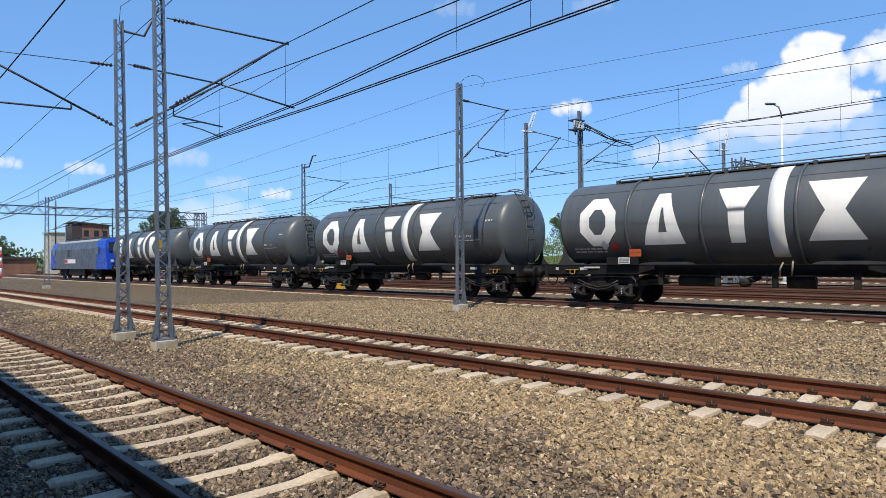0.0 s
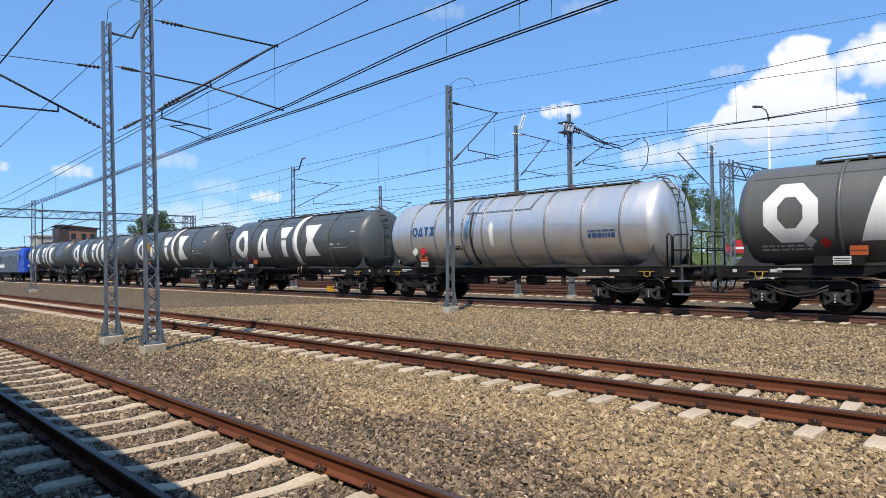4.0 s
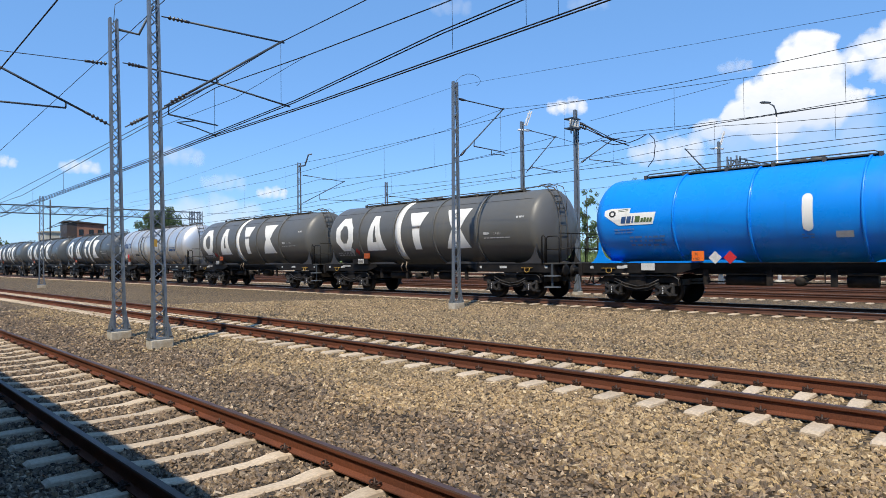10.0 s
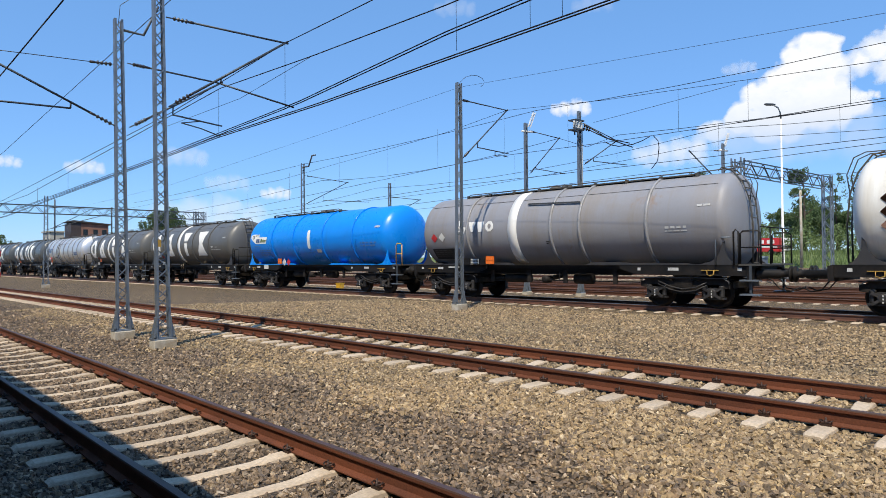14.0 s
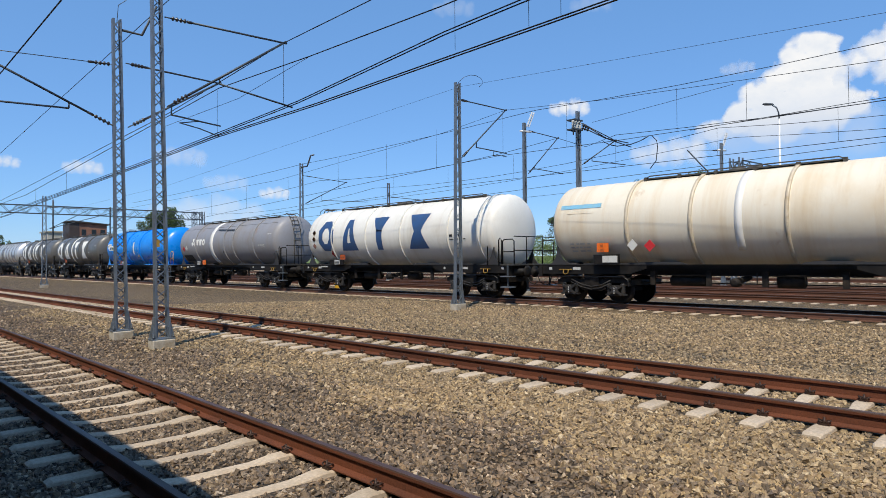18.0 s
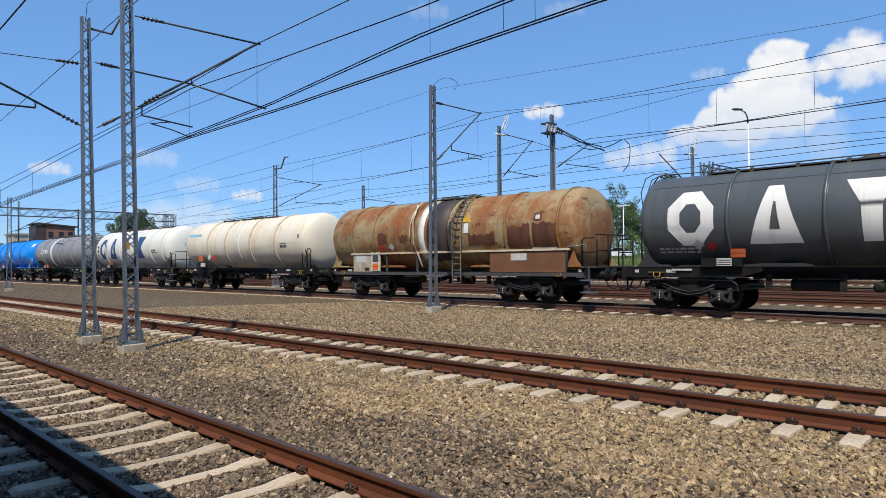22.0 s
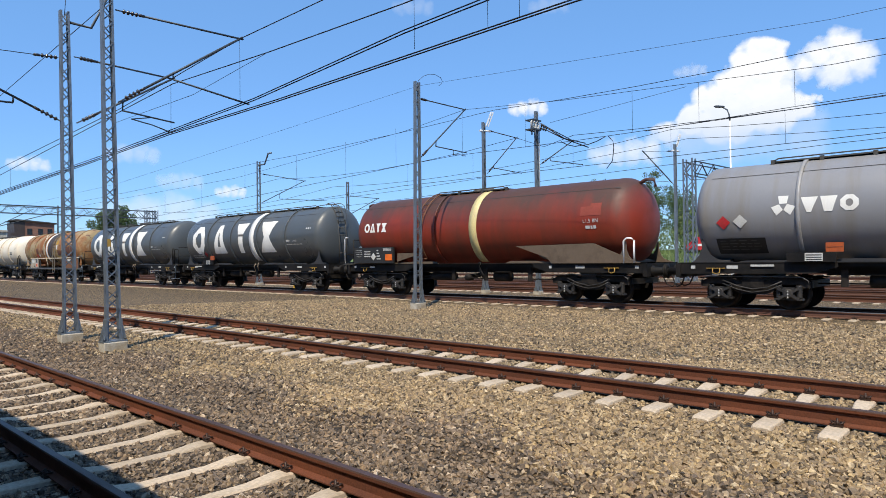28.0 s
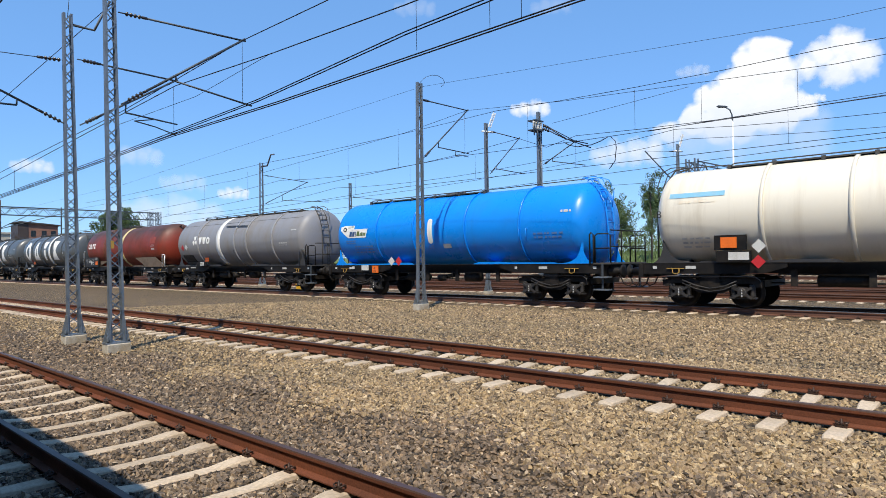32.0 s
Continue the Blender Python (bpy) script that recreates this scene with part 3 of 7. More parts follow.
def track(name, label, x0, slant, top, spacing, phase, ys, single, clips, rail_mat, head_mat):
    """One track: rails, sleepers one by one within `single`, the rest joined, fastenings within `clips`."""
    t = root(name, Matrix(), label, "railway track", "tracks", "structure")
    turn = Matrix.Rotation(-math.atan(slant), 4, "Z")
    for side, rn in ((-0.753, "near"), (0.753, "far")):
        bm = B()
        prism(bm, [(a + side, b) for a, b in RAIL], "y", ys[0], ys[1])
        bmesh.ops.transform(bm, matrix=Matrix.Translation((x0, 0, top)) @ Matrix.Shear("XY", 4, (0, 0)) @ turn, verts=bm.verts[:])
        r = part("rail", bm, rail_mat, t)
        bm = B()
        prism(bm, [(a + side, b) for a, b in HEAD], "y", ys[0], ys[1])
        bmesh.ops.transform(bm, matrix=Matrix.Translation((x0, 0, top)) @ turn, verts=bm.verts[:])
        part("running_surface", bm, head_mat, r)
    rest = []
    rng = random.Random(len(name) + int(x0 * 10))
    k0, k1 = math.ceil((ys[0] - phase) / spacing), math.floor((ys[1] - phase) / spacing)
    for k in range(k0, k1 + 1):
        y = phase + k * spacing
        m = Matrix.Translation((x0 + slant * y, y, top)) @ turn @ Matrix.Rotation(radians(rng.uniform(-0.5, 0.5)), 4, "Z")
        if single[0] <= y <= single[1]:
            s = new("sleeper", SLEEPER)
            s.parent = t
            s.matrix_local = m
        else:
            rest.append(m)
        if clips[0] <= y <= clips[1]:
            for side in (-0.753, 0.753):
                for flip in (0, 180):
                    c = new("rail_clip", CLIP)
                    c.parent = t
                    c.matrix_local = m @ pose(side, 0, 0, 0, 0, flip)
    if rest:
        vs, fs = [], []
        for m in rest:
            o = len(vs)
            vs += [(m @ v.co)[:] for v in SLEEPER.vertices]
            fs += [tuple(i + o for i in p.vertices) for p in SLEEPER.polygons]
        me = bpy.data.meshes.new("far_sleepers")
        me.from_pydata(vs, [], fs)
        me.materials.append(M["concrete"])
        o = new("far_sleepers", me)
        o.parent = t
        tagged(o, kind="stuff")
    return t


track("track_near", "near track with rusty brown rails on pale concrete sleepers", T1, 0.0, 0.0, S1, PH1, (-12, 150), (2.5, 60), (2.5, 22), M["rail"], M["rail_top"])
track("track_middle", "middle track with rusty brown rails on pale concrete sleepers", T2, SLANT, 0.229, S2, PH2, (-25, 220), (-2, 80), (-1, 19), M["rail"], M["rail_top"])
track("track_train", "main track with dark oily rails under the tank train", T3, SLANT, 0.218, S3, PH3, (-60, 260), (-4, 110), (2, 20), M["rail_dark"], M["rail_shiny"])
for x0 in (27.5, 32.2, 36.9):
    track("track_far", "yard track with rusty rails beyond the train", x0, SLANT, 0.215, 0.6, 1.0 + x0 % 0.6, (-40, 240), (4, 16), (1, 0), M["rail_far"], M["rail_top"])

for x0 in (48.6, 55.2):
    track("track_far", "distant yard track with rusty rails under the gantry", x0, SLANT, gz(x0) + 0.03, 0.6, 1.0 + x0 % 0.6, (-20, 200), (1, 0), (1, 0), M["rail_far"], M["rail_top"])

# masts ------------------------------------------------------------------


def lattice_mast(name, base, height, wide, top_wide, label, lean=0.0, angle=0.0, foot=0.21, pitch=0.45, ground=None):
    """Two rolled channels laced with flat diagonals on both faces, on a base plate and concrete block."""
    gx = base[0] - SLANT * base[1] if base[0] > 5 else base[0]
    g = gz(gx) if ground is None else ground
    t = root(name, Matrix.Translation((base[0], base[1], g)) @ pose(0, 0, 0, 0, lean, angle), label, "overhead line mast", "catenary masts")
    z0 = foot
    for s in (-1, 1):
        bm = B()
        w0, w1 = wide / 2, top_wide / 2
        lo = [(s * w0, -0.06), (s * w0, 0.06), (s * (w0 - 0.045), 0.06), (s * (w0 - 0.045), 0.05), (s * (w0 - 0.012), 0.05), (s * (w0 - 0.012), -0.05), (s * (w0 - 0.045), -0.05), (s * (w0 - 0.045), -0.06)]
        hi = [(x - s * (w0 - w1), y) for x, y in lo]
        a = [bm.verts.new((x, y, z0)) for x, y in lo]
        b = [bm.verts.new((x, y, z0 + height)) for x, y in hi]
        for k in range(8):
            bm.faces.new((a[k], a[(k + 1) % 8], b[(k + 1) % 8], b[k]))
        bm.faces.new(a)
        bm.faces.new(b[::-1])
        part("channel", bm, M["galv"], t)
    n = int(height / pitch)
    for i in range(n):
        za, zb = z0 + height * i / n, z0 + height * (i + 1) / n
        wa = (wide + (top_wide - wide) * i / n) / 2 - 0.03
        wb = (wide + (top_wide - wide) * (i + 1) / n) / 2 - 0.03
        for face, flip in ((-0.066, 1), (0.066, -1)):
            s = flip if i % 2 else -flip
            bm = B()
            beam(bm, (s * wa, face, za + 0.01), (-s * wb, face, zb - 0.01), 0.008, 0.022)
            part("diagonal", bm, M["galv"], t)
    base = part("base_plate", box(B(), -wide / 2 - 0.09, wide / 2 + 0.09, -0.12, 0.12, z0 - 0.03, z0), M["galv"], t)
    for s in (-1, 1):
        for yy in (-0.066, 0.0, 0.066):
            part("gusset", prism(B(), [(s * (wide / 2 + 0.013), z0), (s * (wide / 2 + 0.085), z0), (s * (wide / 2 + 0.07), z0 + 0.10), (s * (wide / 2 + 0.013), z0 + 0.34)], "y", yy - 0.008, yy + 0.008), M["galv"], base)
        part("cheek_plate", box(B(), s * wide / 2 - 0.012, s * wide / 2 + 0.012, -0.085, 0.085, z0 + 0.002, z0 + 0.42), M["galv"], base)
        for yy in (-0.1, 0.1):
            part("anchor_bolt", lathe(B(), [(z0, 0.024), (z0 + 0.045, 0.024), (z0 + 0.046, 0.013), (z0 + 0.10, 0.013)], 6, (s * (wide / 2 + 0.055), yy, 0), "z"), M["galv_dark"], base)
    bm = B()
    box(bm, -wide / 2 - 0.085, wide / 2 + 0.085, -0.15, 0.15, -0.35, z0 - 0.03)
    bmesh.ops.bevel(bm, geom=bm.edges[:], offset=0.015, segments=1, affect="EDGES")
    part("foundation", bm, M["concrete_dirty"], t, "concrete block stained by rust")
    return t


def insulator(bm, a, b, n=5, r=0.055):
    """A string of sheds between a and b."""
    a, b = Vector(a), Vector(b)
    pts, rs = [], []
    for i in range(n):
        for f, q in ((0.05, 0.35), (0.3, 1.0), (0.55, 1.0), (0.8, 0.35)):
            pts.append(a.lerp(b, (i + f) / n))
            rs.append(r * q)
    tube(bm, [a] + pts + [b], [r * 0.3] + rs + [r * 0.3], 8)


def bracket(mast, tie, strut, tip, reg=None, steady=None, r=0.03, ins=0.14, thin=False):
    """A hinged cantilever in the mast's own space: tie, strut, insulators, registration tube, steady arm."""
    inv = mast.matrix_world.inverted()
    tie, strut, tip = [inv @ Vector(p) for p in (tie, strut, tip)]
    for nm, a, rr in (("tie_rod" if thin else "tie_tube", tie, 0.009 if thin else r * 0.75), ("strut_tube", strut, r * 0.85)):
        d = tip - a
        u = a + d * ins * 0.35
        v = a + d * (ins * 0.35 + min(0.5, 0.16 * d.length) / d.length)
        bm = B()
        tube(bm, [a, u], rr * 0.6, 6)
        tube(bm, [v, tip + d.normalized() * 0.08], rr, 8)
        arm = part(nm, bm, M["galv_dark"], mast)
        bm = B()
        insulator(bm, u, u.lerp(v, 0.75), 4, 0.046)
        tube(bm, [u.lerp(v, 0.75), v], 0.03, 6)
        part("insulator", bm, M["insulator"], arm)
    if reg:
        a, b = [inv @ Vector(p) for p in reg]
        bm = B()
        tube(bm, [a, b], r * 0.7, 8)
        run_s, d = (tip - strut).xy.length, (a - strut).xy.length
        on = strut.lerp(tip, min(0.9, d / run_s))
        tube(bm, [a, on], r * 0.6, 6)
        g = part("registration_tube", bm, M["galv_dark"], mast)
        if steady:
            c, d = [inv @ Vector(p) for p in steady]
            bm = B()
            tube(bm, [a.lerp(b, 0.55), c], r * 0.5, 6)
            tube(bm, [c, c.lerp(d, 0.5) + Vector((0, 0, 0.03)), d], r * 0.5, 6)
            part("steady_arm", bm, M["galv_dark"], g)


mA = lattice_mast("lattice_mast", (4.99, 13.59), 8.3, 0.28, 0.20, "grey galvanised lattice mast beside the middle track", -0.9, 0, pitch=0.20)
bracket(mA, (5.05, 13.6, 6.92), (5.1, 13.6, 5.08), (7.78, 13.59, 6.99), ((6.22, 13.6, 5.75), (7.95, 13.5, 5.49)))
mB = lattice_mast("lattice_mast", (4.96, 15.97), 7.12, 0.275, 0.19, "grey galvanised lattice mast with arms to both sides", -0.9, 0, pitch=0.20)
bracket(mB, (5.05, 15.97, 6.50), (5.1, 15.97, 5.02), (7.71, 16.9, 6.70), ((6.25, 16.4, 5.55), (7.75, 16.9, 5.55)), ((6.5, 16.5, 5.40), (7.7, 16.9, 5.27)))
bracket(mB, (4.85, 15.97, 6.42), (4.85, 15.97, 4.98), (2.0, 16.0, 6.24), ((3.88, 16.0, 5.28), (1.9, 16.0, 5.20)), thin=True)
bm = B()
inv = mB.matrix_world.inverted()
tube(bm, [inv @ Vector(p) for p in ((4.95, 15.97, 7.25), (5.35, 15.8, 7.18), (5.65, 15.7, 7.9))], 0.03, 6)
tube(bm, [inv @ Vector(p) for p in ((4.85, 15.97, 7.35), (4.88, 15.95, 7.8), (5.2, 15.9, 8.1), (5.6, 15.75, 8.05))], 0.008, 6)
part("feeder_bracket", bm, M["galv_dark"], mB)
mC = lattice_mast("lattice_mast", (15.95, 16.12), 7.65, 0.34, 0.22, "slender galvanised lattice mast beside the main track", 0.3, 0, 0.25, 0.24)
bracket(mC, (16.1, 16.15, 7.50), (16.15, 16.15, 5.42), (20.0, 17.4, 7.93), ((17.38, 16.56, 6.02), (20.09, 17.43, 6.19)), ((18.83, 17.02, 5.92), (20.05, 17.42, 6.05)))
bm = B()
inv = mC.matrix_world.inverted()
tube(bm, [inv @ Vector(p) for p in ((15.98, 16.15, 7.9), (16.05, 16.1, 8.1), (16.2, 16.0, 8.27), (16.4, 15.9, 8.36), (16.6, 15.8, 8.36), (16.78, 15.73, 8.28), (16.85, 15.7, 8.15), (16.8, 15.72, 8.05), (16.7, 15.75, 7.97))], 0.008, 6)
part("earth_loop", bm, M["wire"], mC)
mD = lattice_mast("lattice_mast", (25.27, 17.6), 8.35, 0.23, 0.18, "galvanised mast carrying a disconnector switch", 0, 0, 0.2)
bracket(mD, (25.45, 17.55, 8.2), (25.45, 17.5, 6.25), (27.16, 16.8, 7.48), ((25.95, 17.3, 6.45), (27.68, 16.59, 6.36)))
mE = lattice_mast("lattice_mast", (25.02, 20.57), 8.25, 0.23, 0.17, "galvanised mast between the far tracks", 0, 0, 0.2)
bracket(mE, (25.2, 20.5, 8.25), (25.2, 20.5, 6.1), (27.1, 20.1, 8.05), ((25.6, 20.42, 6.40), (27.43, 20.03, 6.26)))
mF = lattice_mast("lattice_mast", (25.07, 41.36), 8.6, 0.34, 0.26, "galvanised mast farther along the yard", 0, 0, 0.2)
bracket(mF, (25.2, 41.3, 8.1), (25.2, 41.3, 6.0), (28.3, 40.4, 7.75), ((26.5, 40.9, 6.35), (30.0, 40.0, 6.35)))
mG = lattice_mast("lattice_mast", (11.4, 53.4), 6.3, 0.34, 0.24, "distant lattice mast beside the middle track", 0, 0, 0.25)
bracket(mG, (11.5, 53.4, 5.9), (11.5, 53.4, 4.3), (16.6, 53.8, 5.9))
mH = lattice_mast("lattice_mast", (32.2, 40.24), 7.6, 0.3, 0.22, "distant galvanised mast between the tracks", 0, 0, 0.2)
bracket(mH, (32.3, 40.2, 6.9), (32.3, 40.2, 5.4), (34.6, 39.4, 6.75))
mI = lattice_mast("lattice_mast", (36.29, 15.75), 7.9, 0.24, 0.18, "galvanised mast with a white insulator on top", 0, 0, 0.2)
bracket(mI, (36.29, 15.85, 7.9), (36.29, 15.86, 6.0), (36.25, 17.65, 8.08), r=0.045, thin=True)
for mast, p, h in ((mE, (25.05, 20.55), 8.45), (mI, (36.29, 15.75), 8.15)):
    inv = mast.matrix_world.inverted()
    bm = B()
    beam(bm, inv @ Vector((p[0] + 0.15, p[1], h)), inv @ Vector((p[0] + 0.45, p[1] - 0.1, h + 0.75)), 0.05, 0.05)
    beam(bm, inv @ Vector((p[0] + 0.30, p[1], h)), inv @ Vector((p[0] + 0.60, p[1] - 0.1, h + 0.75)), 0.05, 0.05)
    for k in range(3):
        beam(bm, inv @ Vector((p[0] + 0.2 + 0.1 * k, p[1], h + 0.1 + 0.27 * k)), inv @ Vector((p[0] + 0.4 + 0.1 * k, p[1], h + 0.1 + 0.27 * k)), 0.04, 0.04)
    tube(bm, [inv @ Vector((p[0] - 0.25, p[1] + 0.1, h - 0.25)), inv @ Vector((p[0] + 0.35, p[1] - 0.1, h - 0.25))], 0.05, 6)
    part("white_bracket", bm, M["white"], mast, "white painted feeder bracket")
inv = mF.matrix_world.inverted()
bm = B()
tube(bm, [inv @ Vector(q) for q in ((25.07, 41.33, 8.71), (25.09, 40.6, 8.69), (25.1, 40.15, 9.41), (25.11, 39.75, 9.4))], 0.06, 6)
part("feeder_bracket", bm, M["galv"], mF)
# the switch on its mast
inv = mD.matrix_world.inverted()
for z in (7.62, 8.05):
    bm = B()
    box(bm, -0.55, 0.10, -0.22, -0.16, z, z + 0.06)
    box(bm, -0.55, 0.10, 0.16, 0.22, z, z + 0.06)
    for x in (-0.55, -0.28, 0.04):
        box(bm, x, x + 0.05, -0.17, 0.17, z + 0.005, z + 0.055)
    part("switch_frame", bm, M["galv_dark"], mD)
for k in (-0.48, -0.22, 0.0):
    bm = B()
    lathe(bm, [(7.68, 0.05), (7.74, 0.10), (7.80, 0.06), (7.86, 0.10), (7.92, 0.06), (7.98, 0.10), (8.05, 0.05)], 8, (k, -0.1, 0), "z")
    part("insulator", bm, M["plate"], mD, "pale post insulator")
bm = B()
tube(bm, [(-0.55, -0.2, 8.0), (-0.66, -0.2, 7.7), (-0.62, -0.2, 7.35)], 0.03, 6)
part("switch_horn", bm, M["galv_dark"], mD)
bm = B()
tube(bm, [(-0.4, -0.2, 7.6), (-0.3, -0.2, 7.2), (-0.05, -0.1, 7.0)], 0.025, 6)
part("switch_lever", bm, M["galv_dark"], mD)
for a, b in (((25.5, 17.5, 8.1), (27.9, 16.4, 7.2)), ((25.45, 17.5, 7.95), (27.8, 16.5, 7.4))):
    bm = B()
    a, b = inv @ Vector(a), inv @ Vector(b)
    mid = a.lerp(b, 0.5) - Vector((0, 0, 0.12))
    insulator(bm, a, a.lerp(b, 0.15), 3, 0.07)
    tube(bm, [a.lerp(b, 0.15), mid, b], 0.025, 6)
    part("jumper_cable", bm, M["wire"], mD)
bm = B()
tube(bm, [(0.23, 0.0, 0.3), (0.23, 0.0, 7.9)], 0.025, 6)
part("drive_rod", bm, M["galv"], mD)

for mast in (mA,):
    part("number_sign", box(B(), -0.10, -0.04, -0.086, -0.078, 2.05, 2.20), M["yellow_old"], mast, "small yellow sign with unreadable marks")

# wires ------------------------------------------------------------------


def wire(name, label, pts, r, sag=0.0, drop=()):
    """A wire through its supports, with sag in each span; drop: droppers (y, length)."""
    bm = B()
    way = []
    pts = [Vector(p) for p in pts]
    for a, b in zip(pts, pts[1:]):
        n = max(2, int((b - a).length / 3))
        for i in range(n):
            f = i / n
            way.append(a.lerp(b, f) - Vector((0, 0, 4 * sag * f * (1 - f))))
    way.append(pts[-1])
    tube(bm, way, r, 5)
    t = link(name, bm, M["wire"])
    return tagged(t, label, "overhead wire", "overhead wires")


def run(a, b, y0, y1):
    """The straight line through a and b, cut at y0 and y1."""
    a, b = Vector(a), Vector(b)
    d = (b - a) / (b.y - a.y)
    return [a + d * (y0 - a.y), a + d * (y1 - a.y)]


def droppers(x0, ys, zhi, zlo, slant=SLANT):
    for y in ys:
        bm = B()
        tube(bm, [(x0 + slant * y, y, zhi(y)), (x0 + slant * y, y, zlo(y))], 0.0055, 4)
        o = link("dropper", bm, M["wire"])
        tagged(o, "thin dropper wire between messenger and contact wire", "overhead wire", "droppers")


W_C = "dark contact wire over a track"
W_M = "dark messenger wire over a track"
for dx, dz in ((0.0, 0.0), (0.05, -0.02)):
    wire("contact_wire", W_C, [(x + dx, y, z + dz) for x, y, z in ((8.08, -6, 5.56), (7.95, 4.89, 5.51), (7.89, 7.97, 5.44), (7.81, 12.2, 5.34), (7.71, 17.18, 5.30), (7.55, 25.19, 5.05), (7.41, 31.76, 4.86), (7.2, 42.53, 4.52), (6.6, 70, 4.25))], 0.013)
wire("contact_wire", W_C, [(8.02, -2, 6.25), (7.91, 6.78, 5.95), (7.88, 8.27, 5.89), (7.79, 13.0, 5.52), (7.66, 20.3, 5.26), (7.18, 43.56, 4.66)], 0.012)
wire("contact_wire", W_C, [(8.05, -2, 6.20), (7.94, 6.78, 5.91), (7.91, 8.27, 5.85), (7.82, 13.0, 5.49), (7.69, 20.3, 5.22), (7.2, 43.56, 4.62)], 0.012)
wire("messenger_wire", W_M, [(8.0, 0, 7.3), (7.84, 10.27, 7.05), (7.78, 13.6, 6.99), (7.64, 20.29, 6.45), (7.18, 43.56, 5.42), (6.6, 70, 5.2)], 0.011)
wire("messenger_wire", W_M, [(8.05, -4, 6.4), (7.88, 8.26, 6.36), (7.8, 12.5, 6.43), (7.71, 16.9, 6.57), (7.3, 38, 5.3), (6.6, 70, 5.0)], 0.012)
wire("stitch_wire", "thin stitch wire hung from a messenger wire", [(7.8, 12.56, 6.42), (7.73, 15.79, 6.09), (7.64, 20.51, 6.09)], 0.006)
wire("stitch_wire", "thin stitch wire hung from a messenger wire", [(20.13, 13.4, 6.82), (20.18, 10.88, 7.01), (20.23, 8.39, 7.21)], 0.007)
wire("jumper_cable", "slack black jumper cable between two wires", [(27.15, 17.46, 7.52), (27.16, 17.1, 7.32), (27.17, 16.7, 7.2), (27.18, 15.96, 7.2), (27.19, 15.5, 7.3), (27.2, 15.11, 7.45)], 0.022)
wire("jumper_cable", "slack black jumper cable between two wires", [(27.2, 14.94, 7.45), (27.21, 14.72, 7.2), (27.21, 14.68, 6.9), (27.2, 14.75, 6.3), (27.2, 15.05, 5.97)], 0.020)
wire("earth_wire", "thin earth wire along the masts", [(16.45, -8, 7.0), (16.33, 3.52, 7.06), (16.08, 16.11, 7.93), (15.57, 41.38, 6.70), (15.1, 70, 6.4)], 0.005)
wire("messenger_wire", W_M, [(20.5, -8, 7.2), (20.31, 4.4, 7.08), (20.14, 12.9, 7.55), (20.05, 17.45, 7.95), (19.98, 21.0, 7.55), (19.7, 35.17, 6.75), (19.1, 62, 6.6)], 0.0085)
wire("contact_wire", W_C, [(20.6, -8, 6.0), (20.31, 4.42, 6.01), (20.15, 12.5, 6.03), (20.04, 18.0, 6.14), (19.98, 21.0, 6.05), (19.37, 51.5, 4.80), (18.7, 85, 4.6)], 0.010)
wire("contact_wire", W_C, [(20.6, -8, 6.12), (20.29, 5.37, 6.08), (20.2, 9.76, 6.0)], 0.009)
wire("feeder_wire", "thin feeder wire above the far tracks", [(26.0, -8, 9.0), (25.79, 5.58, 9.09), (25.5, 20.27, 9.26), (25.2, 41.3, 8.95), (24.4, 75, 8.4)], 0.013, 0.12)
wire("contact_wire", W_C, [(27.6, -10, 6.1), (27.38, 5.98, 6.16), (26.93, 28.38, 6.28), (26.3, 55, 5.6), (25.6, 90, 5.2)], 0.013)
wire("messenger_wire", W_M, [(27.6, -10, 8.2), (27.2, 16.8, 7.75), (27.1, 20.1, 8.05), (26.4, 41, 7.8), (25.6, 80, 7.2)], 0.013, 0.5)
wire("contact_wire", W_C, [(32.3, -10, 6.7), (32.06, 7.01, 6.66), (31.54, 33.24, 6.11), (30.8, 65, 5.6)], 0.013)
wire("messenger_wire", W_M, [(32.3, -10, 8.2), (32.0, 14, 8.3), (31.4, 41, 7.6), (30.8, 70, 7.2)], 0.013, 0.6)
wire("contact_wire", W_C, [(36.9, -10, 6.0), (36.7, 8.06, 6.0), (36.46, 22.1, 6.4), (35.8, 60, 6.0)], 0.012)
wire("messenger_wire", W_M, [(36.9, -10, 7.7), (36.3, 15.0, 8.5), (35.8, 50, 7.4)], 0.013, 0.4)
wire("contact_wire", W_C, [(2.3, 4, 5.9), (2.46, 10.49, 5.67), (2.38, 14.46, 5.45), (2.25, 30, 5.2), (2.2, 60, 5.0)], 0.012)
wire("feeder_wire", "thin feeder wire high above the middle track", [(8.1, -2, 11.6), (7.62, 21.43, 9.85), (7.18, 43.57, 8.11), (6.6, 70, 6.4)], 0.013)
droppers(8.05, (13.6,), lambda y: 7.0, lambda y: 5.54)
droppers(8.05, (17.0, 24.5, 31.0, 36.0), lambda y: 6.55 - 0.055 * (y - 17), lambda y: 5.3 - 0.028 * (y - 17))
droppers(8.05, (5.8, 6.4, 8.0), lambda y: 6.45, lambda y: 5.5)
droppers(20.4, (5.3, 8.0, 10.2, 14.5, 17.6, 21.5, 25, 29, 34, 39, 44), lambda y: 7.1 + 0.075 * max(0, min(y, 17.45) - 5.5) - 0.055 * max(0, y - 17.45), lambda y: 6.05 - 0.036 * max(0, y - 19))
droppers(27.5, (7.5, 12, 16.8, 23, 28, 33), lambda y: 7.55, lambda y: 6.2)

# behind the train -------------------------------------------------------


